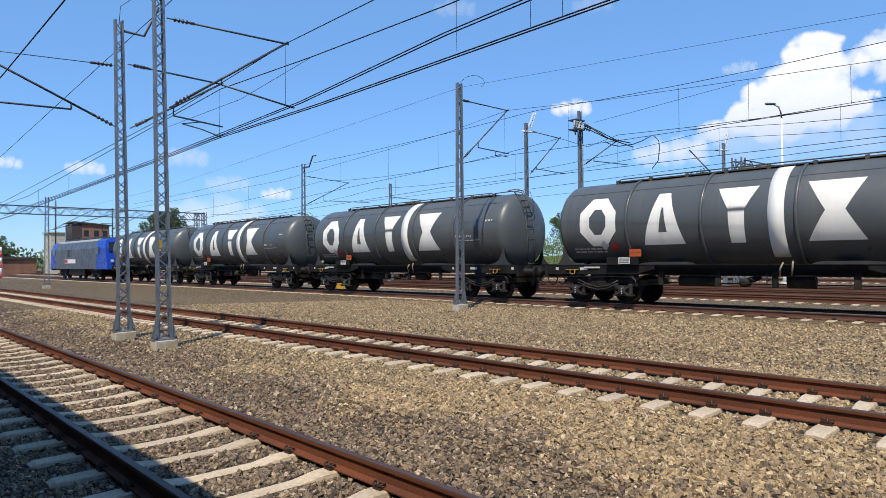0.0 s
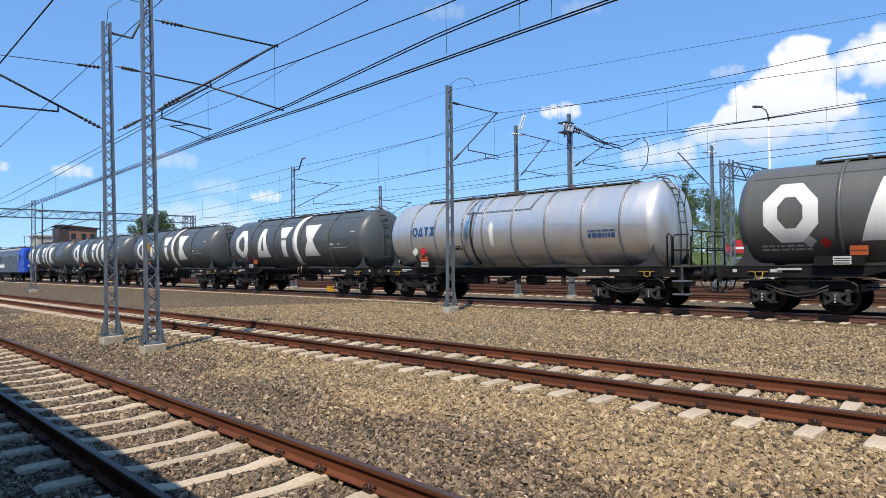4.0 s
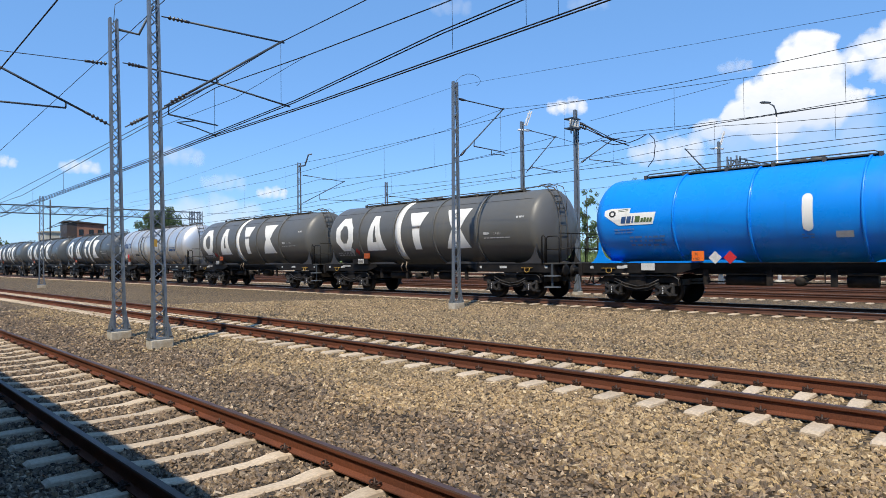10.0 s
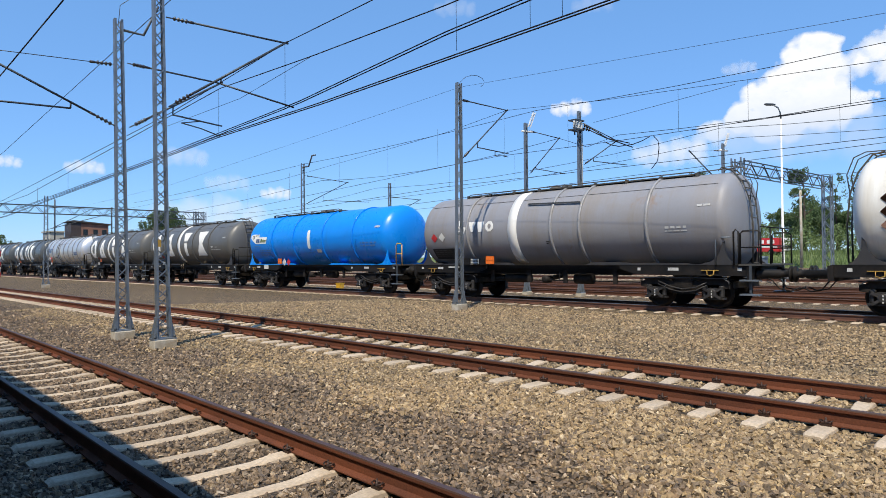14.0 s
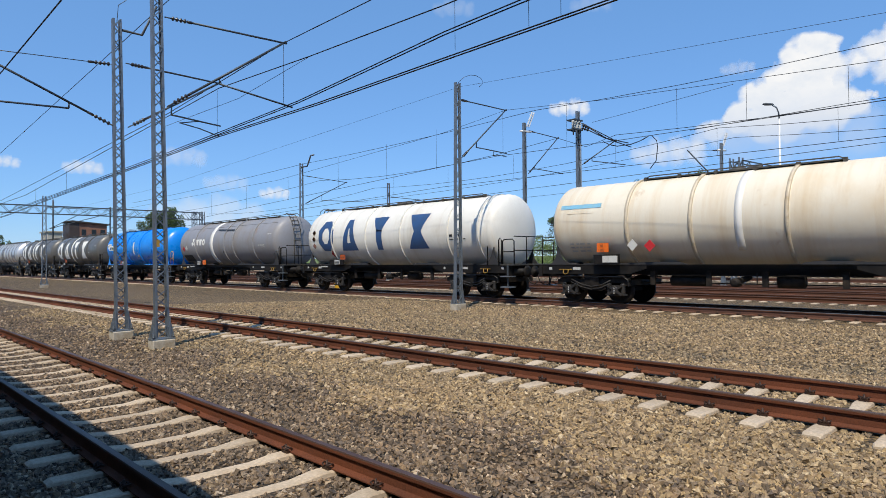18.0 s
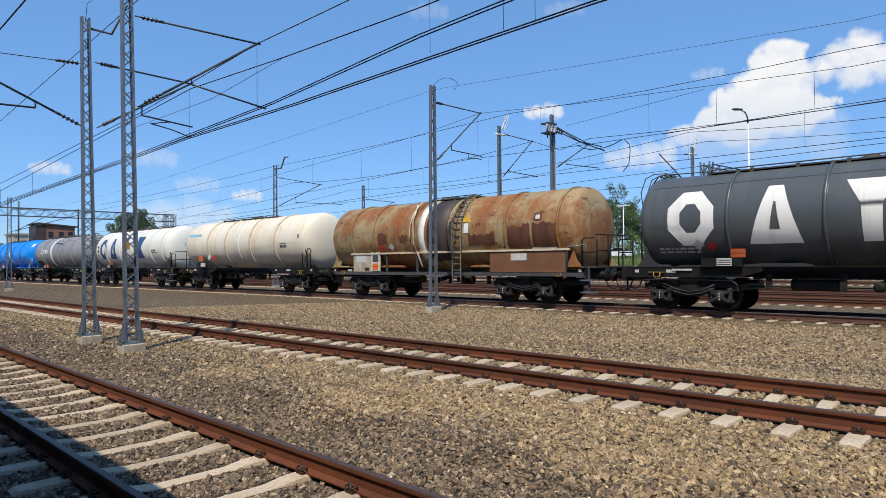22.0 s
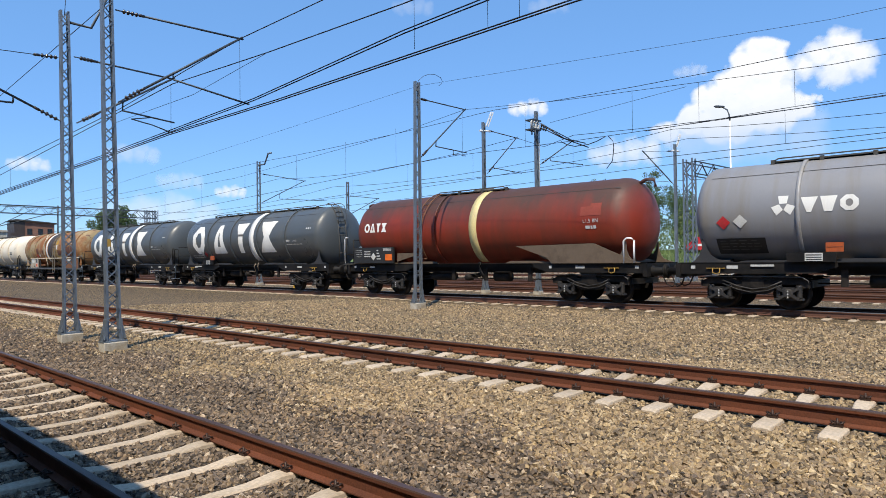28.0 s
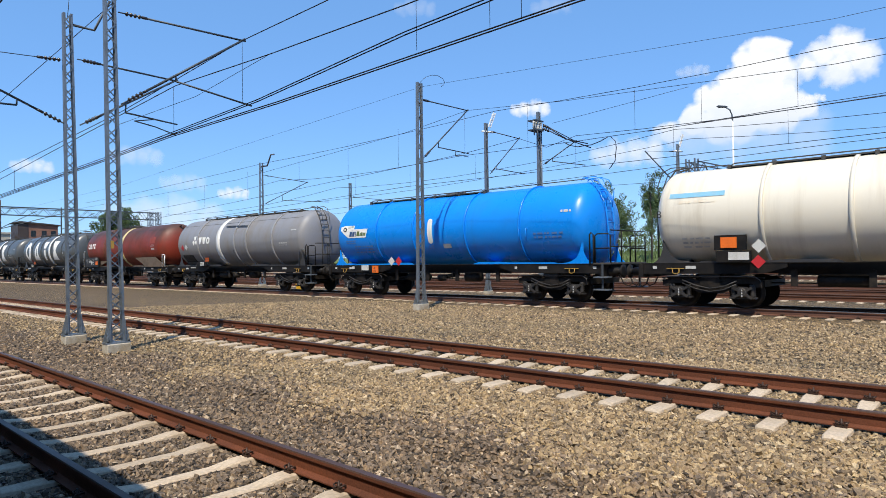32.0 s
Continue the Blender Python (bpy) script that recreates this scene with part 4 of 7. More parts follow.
def lamp_post():
    t = root("street_lamp", Matrix.Translation((44.35, 15.5, gz(44))), "tall white tapered lamp post with a bent arm", "street lamp")
    bm = B()
    lathe(bm, [(0, 0.11), (1.0, 0.11), (1.02, 0.08), (10.6, 0.045)], 12, axis="z")
    part("post", bm, M["white"], t)
    d = Vector((-0.80, 0.60, 0))
    bm = B()
    tube(bm, [(0, 0, 10.6), Vector((0, 0, 11.0)) + d * 0.05, Vector((0, 0, 11.3)) + d * 0.18, Vector((0, 0, 11.45)) + d * 0.45], 0.05, 8)
    part("arm", bm, M["galv"], t)
    bm = B()
    c = Vector((0, 0, 11.5)) + d * 0.72
    tube(bm, [c - d * 0.35, c - d * 0.25, c + d * 0.25, c + d * 0.4], [0.04, 0.07, 0.09, 0.04], 8)
    part("lamp_head", bm, M["galv_dark"], t)
    bm = B()
    lathe(bm, [(-0.2, 0.3), (0.12, 0.3), (0.14, 0.27)], 12, axis="z")
    part("foundation", bm, M["concrete_dirty"], t)
    return t


lamp_post()


def gantry(name, label, a, b, zbot, ztop, legs, deep=1.0, bar=0.12):
    """A portal: a lattice girder of four chords between towers that are laced too."""
    a, b = Vector(a), Vector(b)
    t = root(name, Matrix.Translation((a.x, a.y, gz(20))), label, "signal gantry")
    o = Vector((a.x, a.y, gz(20)))
    d = (b - a)
    n = Vector((-d.y, d.x, 0)).normalized() * deep / 2
    for s in (-1, 1):
        for z in (zbot, ztop):
            bm = B()
            beam(bm, a + n * s + Vector((0, 0, z)) - o, b + n * s + Vector((0, 0, z)) - o, bar, bar)
            part("chord", bm, M["galv_dark"], t)
        cells = max(6, int(d.length / 0.95))
        for i in range(cells):
            p, q = a + d * (i / cells) + n * s, a + d * ((i + 1) / cells) + n * s
            up = i % 2 == 0
            bm = B()
            beam(bm, p + Vector((0, 0, zbot if up else ztop)) - o, q + Vector((0, 0, ztop if up else zbot)) - o, bar * 0.6, bar * 0.6)
            part("lacing", bm, M["galv_dark"], t)
    for f, wx in legs:
        c = a + d * f
        e = d.normalized() * wx / 2
        tower = B()
        for s in (-1, 1):
            for q in (-1, 1):
                p = c + n * s * 0.8 + e * q
                beam(tower, p - o + Vector((0, 0, 0)), p - o + Vector((0, 0, ztop + 0.2)), 0.09, 0.09)
        leg = part("tower", tower, M["galv"], t)
        k = int(ztop / 0.7)
        lace = B()
        for i in range(k):
            za, zb = ztop * i / k, ztop * (i + 1) / k
            for s in (-1, 1):
                q = 1 if i % 2 else -1
                beam(lace, c + n * s * 0.8 + e * q - o + Vector((0, 0, za)), c + n * s * 0.8 - e * q - o + Vector((0, 0, zb)), 0.05, 0.05)
                beam(lace, c + n * q * 0.8 + e * s - o + Vector((0, 0, za)), c - n * q * 0.8 + e * s - o + Vector((0, 0, zb)), 0.05, 0.05)
        part("tower_lacing", lace, M["galv"], leg)
    return t


gantry("gantry", "grey lattice portal gantry over the yard tracks", (44.7, 18.4, 0), (59.9, 17.45, 0), 7.58, 8.43, ((0.0, 0.5), (1.0, 0.45)), 0.8, 0.07)
gantry("gantry", "long grey lattice portal gantry across the far tracks", (3.0, 105.0, 0), (45.0, 105.0, 0), 8.85, 9.95, ((0.0, 0.8), (0.97, 0.5), (1.0, 0.5)), 1.0, 0.085)
for x, y, z in ((23.5, 105, 10.9), (31.0, 105, 10.2)):
    bm = B()
    tube(bm, [(x, y, 3.5), (x, y, z)], 0.10, 6)
    tube(bm, [(x, y, 7.0), (x + 4.5, y, 9.6)], 0.05, 6)
    o = link("hanging_post", bm, M["galv_dark"])
    tagged(o, "drop post under the far gantry", "overhead line mast", "gantry posts")


def signal_house():
    t = root("signal_box", Matrix.Translation((33.8, 130, 0.2)) @ pose(0, 0, 0, 0, 0, -4), "old brick signal box with a flat overhanging tar roof", "building")
    bm = B()
    box(bm, -2.6, 3.3, -3, 3, 0, 8.7)
    w = part("wall", bm, M["brick"], t)
    bm = B()
    prism(bm, [(-2.9, 8.9), (3.8, 8.45), (3.8, 8.62), (-2.2, 9.15), (-2.9, 9.05)], "y", -3.3, 3.3)
    part("roof", bm, M["roof"], t)
    # left bay in dark brown: the shade of that side is in its colour
    bm = B()
    box(bm, -2.63, -1.1, -3.05, 3.05, 4.2, 8.7)
    part("dark_bay", bm, M["dark_band"], w, "brown timber bay, painted darker as the shaded left side")
    bm = B()
    box(bm, -1.0, 3.32, -3.04, -2.98, 4.0, 5.9)
    part("plaster_band", bm, M["plaster"], w)
    for x in (-0.4, 1.2, 2.6):
        bm = B()
        box(bm, x - 0.35, x + 0.35, -3.06, -2.97, 6.6, 7.6)
        part("window", bm, M["glass"], w)
    u = root("annexe", Matrix.Translation((28.3, 130, 0.2)), "pale plastered annexe with a flat roof", "building")
    bm = B()
    box(bm, -0.5, 1.7, -2.5, 2.5, 0, 7.0)
    part("wall", bm, M["plaster"], u)
    bm = B()
    box(bm, -0.7, 1.75, -2.7, 2.7, 7.0, 7.25)
    part("roof", bm, M["plaster"], u)


signal_house()


def tree(name, base, height, spread, mat, seed, label, trunk=0.35, n=900, leaf=0.5):
    """Tapered trunk, limbs and a crown of leafy clumps with gaps."""
    rng = random.Random(seed)
    t = root(name, Matrix.Translation(base), label, "tree", "trees")
    bm = B()
    tube(bm, [(0, 0, -0.2), (0.05, 0, height * 0.3), (0.1, 0.1, height * 0.6), (0, 0.1, height * 0.92)], [trunk, trunk * 0.75, trunk * 0.45, 0.04], 8)
    part("trunk", bm, M["bark"], t)
    tips = []
    for i in range(14):
        a, z = rng.uniform(0, 6.28), height * rng.uniform(0.22, 0.85)
        r = spread * (1 - abs(z / height - 0.5) * 0.8) * rng.uniform(0.5, 0.95)
        e = Vector((math.cos(a) * r, math.sin(a) * r, z + height * rng.uniform(0.05, 0.15)))
        bm = B()
        tube(bm, [(0, 0, z), e * 0.5 + Vector((0, 0, z * 0.5 + 0.2)), e], [trunk * 0.3, trunk * 0.2, 0.03], 5)
        part("limb", bm, M["bark"], t)
        tips.append((e, r))
    verts, faces = [], []
    centres = []
    for e, r in tips:
        for k in range(5):
            centres.append((e + Vector([rng.gauss(0, spread * 0.22) for _ in range(3)]), spread * rng.uniform(0.18, 0.34)))
    for k in range(8):
        centres.append((Vector((rng.gauss(0, spread * 0.25), rng.gauss(0, spread * 0.25), height * rng.uniform(0.6, 1.0))), spread * rng.uniform(0.16, 0.3)))
    for i in range(n):
        c, r = centres[i % len(centres)]
        d = Vector([rng.gauss(0, 1) for _ in range(3)]).normalized()
        p = c + d * r * rng.uniform(0.55, 1.1)
        if p.z < height * 0.12:
            continue
        q = Euler([rng.uniform(0, 6.28) for _ in range(3)]).to_matrix()
        s = leaf * rng.uniform(0.5, 1.2)
        o = len(verts)
        for v in ((-0.5, 0, 0), (0.1, 0.32, 0.06), (0.6, 0, 0), (0.1, -0.32, 0.06), (0.1, 0, -0.1)):
            verts.append(p + q @ (Vector(v) * s))
        faces += [(o, o + 4, o + 1), (o + 1, o + 4, o + 2), (o, o + 3, o + 4), (o + 3, o + 2, o + 4)]
    me = bpy.data.meshes.new("crown")
    me.from_pydata(verts, [], faces)
    me.materials.append(M[mat])
    c = new("crown", me)
    c.parent = t
    return t


tree("tree", (47.5, 128, 0.2), 10.8, 3.9, "leaf_dark", 3, "dense dark green broadleaf tree behind the yard", 0.4, 20000, 0.32)
tree("tree", (22.8, 142, 0.2), 6.0, 2.2, "leaf_dark", 5, "small dark green tree behind the sheds", 0.25, 7000, 0.28)


def mz(x):
    """Height of the meadow, which climbs away from the yard."""
    way = ((60.0, 0.50), (69.5, 0.915), (78.0, 2.2), (85.0, 2.4), (130.0, 2.8), (2500.0, 2.8))
    for (a, za), (b, zb) in zip(way, way[1:]):
        if a <= x <= b:
            return za + (zb - za) * (x - a) / (b - a)
    return 0.2


rng_t = random.Random(11)
for i, (x, y, h) in enumerate(((88, 64, 9), (93, 56, 10), (90, 51, 11.6), (86, 46.5, 9.5), (92, 43, 10.0), (97, 40, 8), (90, 36, 7), (95, 33, 7.5), (100, 30, 8), (94, 21.5, 11), (92, 25.6, 6.5),
                              (90, 19, 10.5), (86, 15.5, 10), (93, 12, 10.5), (88, 8, 10), (95, 4, 11), (110, 46, 12), (112, 36, 10), (112, 26, 11), (115, 14, 12))):
    tree("tree", (x, y, mz(x)), h - 1.6, h * rng_t.uniform(0.24, 0.32), rng_t.choice(("leaf_light", "leaf_dark", "leaf_dark")), 20 + i,
         "leafy green birch or poplar at the edge of the meadow", 0.2, 8000, 0.22)
tree("tree", (71.5, 34.3, mz(71.5)), 10.4, 1.3, "leaf_dark", 77, "slim birch with drooping branches near the gantry", 0.14, 4000, 0.16)


tree("tree", (90, 28.8, mz(90)), 10.6, 1.7, "leaf_dark", 79, "broad dark tree behind the lattice gantry", 0.22, 9000, 0.21)
tree("tree", (90, 25.25, mz(90)), 9.2, 1.0, "leaf_dark", 80, "narrow dark conifer at the edge of the meadow", 0.14, 2600, 0.2)
tree("tree", (78.8, 53.1, mz(78.8)), 9.3, 1.25, "leaf_dark", 78, "narrow dark conifer behind the yard", 0.16, 2600, 0.24)


def thicket(name, label, xs, ys, top, count, seed, mat, leaf):
    """Undergrowth: many leaf sprays in uneven mounds."""
    rng = np.random.default_rng(seed)
    x = rng.uniform(*xs, count)
    y = rng.uniform(*ys, count)
    hump = top * (0.45 + 0.55 * np.sin(y * 0.9 + 1.3 * np.sin(x * 0.5)) ** 2)
    z = np.array([mz(v) for v in x]) + hump * rng.random(count) ** 0.6
    verts, faces = [], []
    for i in range(count):
        q = Euler(rng.uniform(0, 6.28, 3)).to_matrix()
        s = leaf * rng.uniform(0.5, 1.3)
        o = len(verts)
        p = Vector((x[i], y[i], z[i]))
        for v in ((-0.5, 0, 0), (0.1, 0.32, 0.06), (0.6, 0, 0), (0.1, -0.32, 0.06)):
            verts.append(p + q @ (Vector(v) * s))
        faces += [(o, o + 1, o + 2), (o, o + 2, o + 3)]
    me = bpy.data.meshes.new(name)
    me.from_pydata(verts, [], faces)
    me.materials.append(M[mat])
    return tagged(new(name, me), label, "bushes", kind="stuff")


thicket("bushes", "green undergrowth in front of the trees", (80, 92), (0, 95), 3.6, 45000, 1, "leaf_light", 0.23)
thicket("bushes", "distant green bushes beyond the yard", (4, 60), (150, 170), 5.0, 3000, 2, "leaf_dark", 0.9)

bm = B()
cols = [[bm.verts.new((x, y, mz(x))) for y in (-300, 1500)] for x in (69.5, 74.0, 78.0, 85.0, 130.0, 2500.0)]
for u, v in zip(cols, cols[1:]):
    bm.faces.new((u[0], v[0], v[1], u[1]))
tagged(link("meadow", bm, M["grass"]), "rough green and yellow meadow beside the yard", "grass", kind="structure")


def grass_blades():
    rng = np.random.default_rng(8)
    n = 16000
    x, y = 70 + 26 * rng.random(n) ** 1.5, rng.uniform(3, 60, n)
    verts, faces = [], []
    for i in range(n):
        a, s = rng.uniform(0, 6.28), rng.uniform(0.25, 0.7)
        dx, dy = math.cos(a) * 0.05, math.sin(a) * 0.05
        o = len(verts)
        verts += [(x[i] - dx, y[i] - dy, mz(x[i])), (x[i] + dx, y[i] + dy, mz(x[i])), (x[i] + rng.normal(0, 0.12), y[i] + rng.normal(0, 0.12), mz(x[i]) + s)]
        faces.append((o, o + 1, o + 2))
    me = bpy.data.meshes.new("tall_grass")
    me.from_pydata(verts, [], faces)
    me.materials.append(M["leaf_light"])
    tagged(new("tall_grass", me), "tall green grass blades in the meadow", "grass", kind="stuff")


grass_blades()

# small things beyond the train ------------------------------------------


def point_box(x, y, label):
    t = root("track_box", Matrix.Translation((x, y, gz(x + 0.4))), label, "trackside box", "track boxes")
    bm = B()
    box(bm, -0.16, 0.16, -0.22, 0.22, 0.0, 0.34)
    bmesh.ops.bevel(bm, geom=bm.edges[:], offset=0.02, segments=2, affect="EDGES")
    part("case", bm, M["yellow"], t)
    part("lid", box(B(), -0.18, 0.18, -0.24, 0.24, 0.345, 0.385), M["yellow"], t)
    part("foot", box(B(), -0.06, 0.06, -0.08, 0.08, -0.2, -0.002), M["galv_dark"], t)


point_box(23.5, 34.4, "small yellow trackside box on the ballast")

t = root("relay_cabinet", Matrix.Translation((52.0, 20, gz(52.4))), "pale grey relay cabinet between the far tracks", "cabinet")
part("body", box(B(), -0.35, 0.35, -0.6, 0.6, 0.1, 1.6), M["galv"], t)
part("plinth", box(B(), -0.3, 0.3, -0.55, 0.55, -0.1, 0.098), M["concrete_dirty"], t)
part("roof", prism(B(), [(-0.42, 1.602), (0.42, 1.602), (0.3, 1.72), (-0.3, 1.72)], "y", -0.66, 0.66), M["galv"], t)
for s in (-1, 1):
    part("door", box(B(), -0.37, -0.352, s * 0.295 - 0.27, s * 0.295 + 0.27, 0.2, 1.5), M["galv"], t)



def car(x, y, turn, paint, label, long, high, van=False):
    """A parked vehicle: body, glazed cabin, bumper, wheels with rims."""
    t = root("parked_van" if van else "parked_car", Matrix.Translation((x, y, mz(x))) @ pose(0, 0, 0, 0, 0, turn), label, "van" if van else "car", "parked cars")
    h = long / 2
    low = 0.62 * high
    if van:
        side = [(-h, 0.35), (-h, high), (h - 1.1, high), (h - 0.5, low), (h - 0.05, low * 0.8), (h, 0.35)]
        glass = [(h - 1.5, low), (h - 1.45, high - 0.15), (h - 1.12, high - 0.15), (h - 0.62, low)]
    else:
        side = [(-h, 0.3), (-h + 0.05, low), (-h + 0.5, low + 0.08), (h - 1.1, low + 0.02), (h - 0.1, low * 0.85), (h, 0.3)]
        glass = [(-h + 0.45, low + 0.06), (-h + 0.9, high - 0.04), (h - 1.9, high - 0.04), (h - 1.2, low + 0.02)]
    body = prism(B(), side, "x", -0.86, 0.86)
    bmesh.ops.bevel(body, geom=body.edges[:], offset=0.05, segments=2, affect="EDGES")
    part("body", body, paint, t)
    part("windows", prism(B(), glass, "x", -0.875 if van else -0.72, 0.875 if van else 0.72), M["glass"], t)
    if not van:
        part("roof", box(B(), -0.68, 0.68, -h + 0.92, h - 1.95, high - 0.045, high), paint, t)
    part("bumper", box(B(), -0.8, 0.8, h - 0.04, h + 0.06, 0.3, 0.5), M["black"], t)
    for s in (-0.86, 0.86):
        for yy in (-h + 0.8, h - 0.8):
            w = part("wheel", lathe(B(), [(s - 0.1, 0.2), (s - 0.1, 0.32), (s + 0.1, 0.32), (s + 0.1, 0.2)], 16, (0, yy, 0.32), "x"), M["black"], t)
            part("rim", lathe(B(), [(s - 0.104, 0.19), (s + 0.104, 0.19)], 12, (0, yy, 0.32), "x"), M["galv"], w)
    return t


car(78.5, 44.6, 15, M["white"], "white hatchback parked on the meadow track", 4.0, 1.45)
engine = car(79.2, 30.4, 4, M["red"], "red van with white side stripe parked on the meadow", 4.9, 1.95, True)
part("side_stripe", box(B(), -0.885, -0.872, -2.3, 1.2, 0.85, 1.12), M["white"], engine)
for yy in (-1.6, -0.5):
    part("side_window", box(B(), -0.885, -0.872, yy - 0.4, yy + 0.4, 1.30, 1.72), M["white"], engine)
car(84.4, 31.0, 5, M["white"], "white van parked by the trees", 4.6, 1.9, True)
t = root("car_park_lamp", Matrix.Translation((78.0, 43.2, mz(78))), "slim white lamp post with two lamp heads", "street lamp")
part("post", lathe(B(), [(-0.1, 0.08), (6.9, 0.05)], 10, axis="z"), M["white"], t)
for s in (-1, 1):
    part("lamp_head", box(B(), -0.12, 0.12, s * 0.5 - 0.4, s * 0.5 + 0.4, 6.9, 7.02), M["white"], t)

t = root("utility_pole", Matrix.Translation((69.5, 22.6, mz(69.5))), "weathered grey concrete pole with crossarm", "utility pole")
part("pole", lathe(B(), [(-0.3, 0.15), (7.6, 0.10)], 10, axis="z"), M["concrete_dirty"], t)
part("crossarm", box(B(), -0.05, 0.05, -0.6, 0.6, 7.0, 7.12), M["bark"], t)

t = root("hut", Matrix.Translation((79.7, 15.6, mz(79.7))), "small grey lineside hut among the trees", "hut")
part("wall", box(B(), -1.2, 1.2, -1.4, 1.4, -0.2, 4.3), M["galv"], t)
part("roof", prism(B(), [(-1.5, 4.302), (1.5, 4.302), (0, 5.1)], "y", -1.6, 1.6), M["roof"], t)

for x, y, w, h, lab in ((18.2, 128.0, 2.4, 3.4, "low grey shed at the far end of the yard"), (24.0, 134.0, 2.6, 2.6, "low brown shed at the far end of the yard")):
    t = root("shed", Matrix.Translation((x, y, 0.18)), lab, "shed", "sheds")
    part("wall", box(B(), -w, w, -2, 2, -0.1, h), M["concrete_dirty"] if "grey" in lab else M["brick"], t)
    part("roof", prism(B(), [(-w - 0.3, h + 0.002), (w + 0.3, h + 0.002), (w + 0.3, h + 0.25), (-w - 0.3, h + 0.55)], "y", -2.3, 2.3), M["roof"], t)

t = root("marker_post", Matrix.Translation((16.2, 100, 0.16)), "red and white banded marker post", "marker post")
for k in range(6):
    part("band", lathe(B(), [(-0.1 + 0.68 * k, 0.09), (0.578 + 0.68 * k, 0.09)], 10, axis="z"), M["white"] if k % 2 else M["red"], t)

# clouds, far off --------------------------------------------------------


def cloud(label, az, el, wide, blobs, seed, dense=1.0, bright=1.0, rough=0.55):
    """A cloud very far off: overlapping round puffs with a frayed edge. blobs: (x, y, radius) in widths of the cloud."""
    dist = 2600.0
    m, nt, p = blank("cloud_vapour")
    nt.nodes.remove(p)
    out = nt.nodes["Material Output"]
    tc = nt.nodes.new("ShaderNodeTexCoord")
    low = None
    for bx, by, br in blobs:
        v = nt.nodes.new("ShaderNodeVectorMath")
        v.operation = "DISTANCE"
        v.inputs[1].default_value = (bx, by, 0)
        nt.links.new(tc.outputs["Object"], v.inputs[0])
        k = nt.nodes.new("ShaderNodeMath")
        k.operation = "MULTIPLY_ADD"
        k.inputs[1].default_value = 1.0
        k.inputs[2].default_value = -br
        nt.links.new(v.outputs["Value"], k.inputs[0])
        if low is None:
            low = k.outputs[0]
        else:
            j = nt.nodes.new("ShaderNodeMath")
            j.operation = "SMOOTH_MIN"
            j.inputs[2].default_value = 0.03
            nt.links.new(low, j.inputs[0])
            nt.links.new(k.outputs[0], j.inputs[1])
            low = j.outputs[0]
    n1 = noisy(nt, 5.0, 9, (1, 1.2, 1), rough, (seed, seed * 2, 0))
    e = nt.nodes.new("ShaderNodeMath")
    e.operation = "MULTIPLY_ADD"
    e.inputs[1].default_value = 0.17
    nt.links.new(n1, e.inputs[0])
    nt.links.new(low, e.inputs[2])
    for scale, amount in ((8.0, 0.10), (19.0, 0.045)):  # rounded billows along the rim
        vo = node(nt, "ShaderNodeTexVoronoi", Scale=scale)
        vo.feature = "SMOOTH_F1"
        nt.links.new(tc.outputs["Object"], vo.inputs["Vector"])
        k = nt.nodes.new("ShaderNodeMath")
        k.operation = "MULTIPLY_ADD"
        k.inputs[1].default_value = amount
        nt.links.new(vo.outputs["Distance"], k.inputs[0])
        nt.links.new(e.outputs[0], k.inputs[2])
        e = k
    soft = 0.014 if dense == 1.0 else 0.07
    alpha = ramp(nt, e.outputs[0], [(0.145 - soft, (dense,) * 3), (0.155, (dense * 0.6,) * 3), (0.165 + soft, (0,) * 3)])
    sep = nt.nodes.new("ShaderNodeSeparateXYZ")
    nt.links.new(tc.outputs["Object"], sep.inputs[0])
    if dense == 1.0:  # the base of the tall cloud thins out
        base = node(nt, "ShaderNodeMapRange")
        for i, val in ((1, -0.46), (2, -0.22), (3, 0.25), (4, 1.0)):
            base.inputs[i].default_value = val
        nt.links.new(sep.outputs[1], base.inputs[0])
        alpha = mixed(nt, 1.0, alpha, base.outputs[0], "MULTIPLY")
    # sunlight and shade painted into the glowing card: mottled, blue-grey towards the base
    shade = ramp(nt, noisy(nt, 5.0, 7, (1, 1.3, 1), 0.6, (seed + 3, 2, 0)), [(0.35, (0.86, 0.90, 0.96)), (0.6, (1, 1, 1))])
    mr = node(nt, "ShaderNodeMapRange")
    for i, val in ((1, -0.35), (2, 0.05), (3, 0.0), (4, 1.0)):
        mr.inputs[i].default_value = val
    nt.links.new(sep.outputs[1], mr.inputs[0])
    shade = mixed(nt, mr.outputs[0], (0.72, 0.80, 0.93), shade)
    em = nt.nodes.new("ShaderNodeEmission")
    em.inputs[1].default_value = bright
    nt.links.new(shade, em.inputs[0])
    tr = nt.nodes.new("ShaderNodeBsdfTransparent")
    mx = nt.nodes.new("ShaderNodeMixShader")
    nt.links.new(alpha, mx.inputs[0])
    nt.links.new(tr.outputs[0], mx.inputs[1])
    nt.links.new(em.outputs[0], mx.inputs[2])
    nt.links.new(mx.outputs[0], out.inputs[0])
    a, b = radians(az), radians(el)
    c = Vector((math.sin(a) * math.cos(b), math.cos(a) * math.cos(b), math.sin(b))) * dist
    bm = B()
    vs = [bm.verts.new(q) for q in ((-0.75, -0.6, 0), (0.75, -0.6, 0), (0.75, 0.6, 0), (-0.75, 0.6, 0))]
    bm.faces.new(vs)
    o = link("cloud", bm, m)
    o.matrix_world = Matrix.Translation(c) @ (-c).to_track_quat("Z", "Y").to_matrix().to_4x4() @ Matrix.Scale(wide / 1159 * dist * math.cos(radians(az - 43.45)) ** 1.6, 4)
    return tagged(o, label, "cloud", "clouds", "structure")


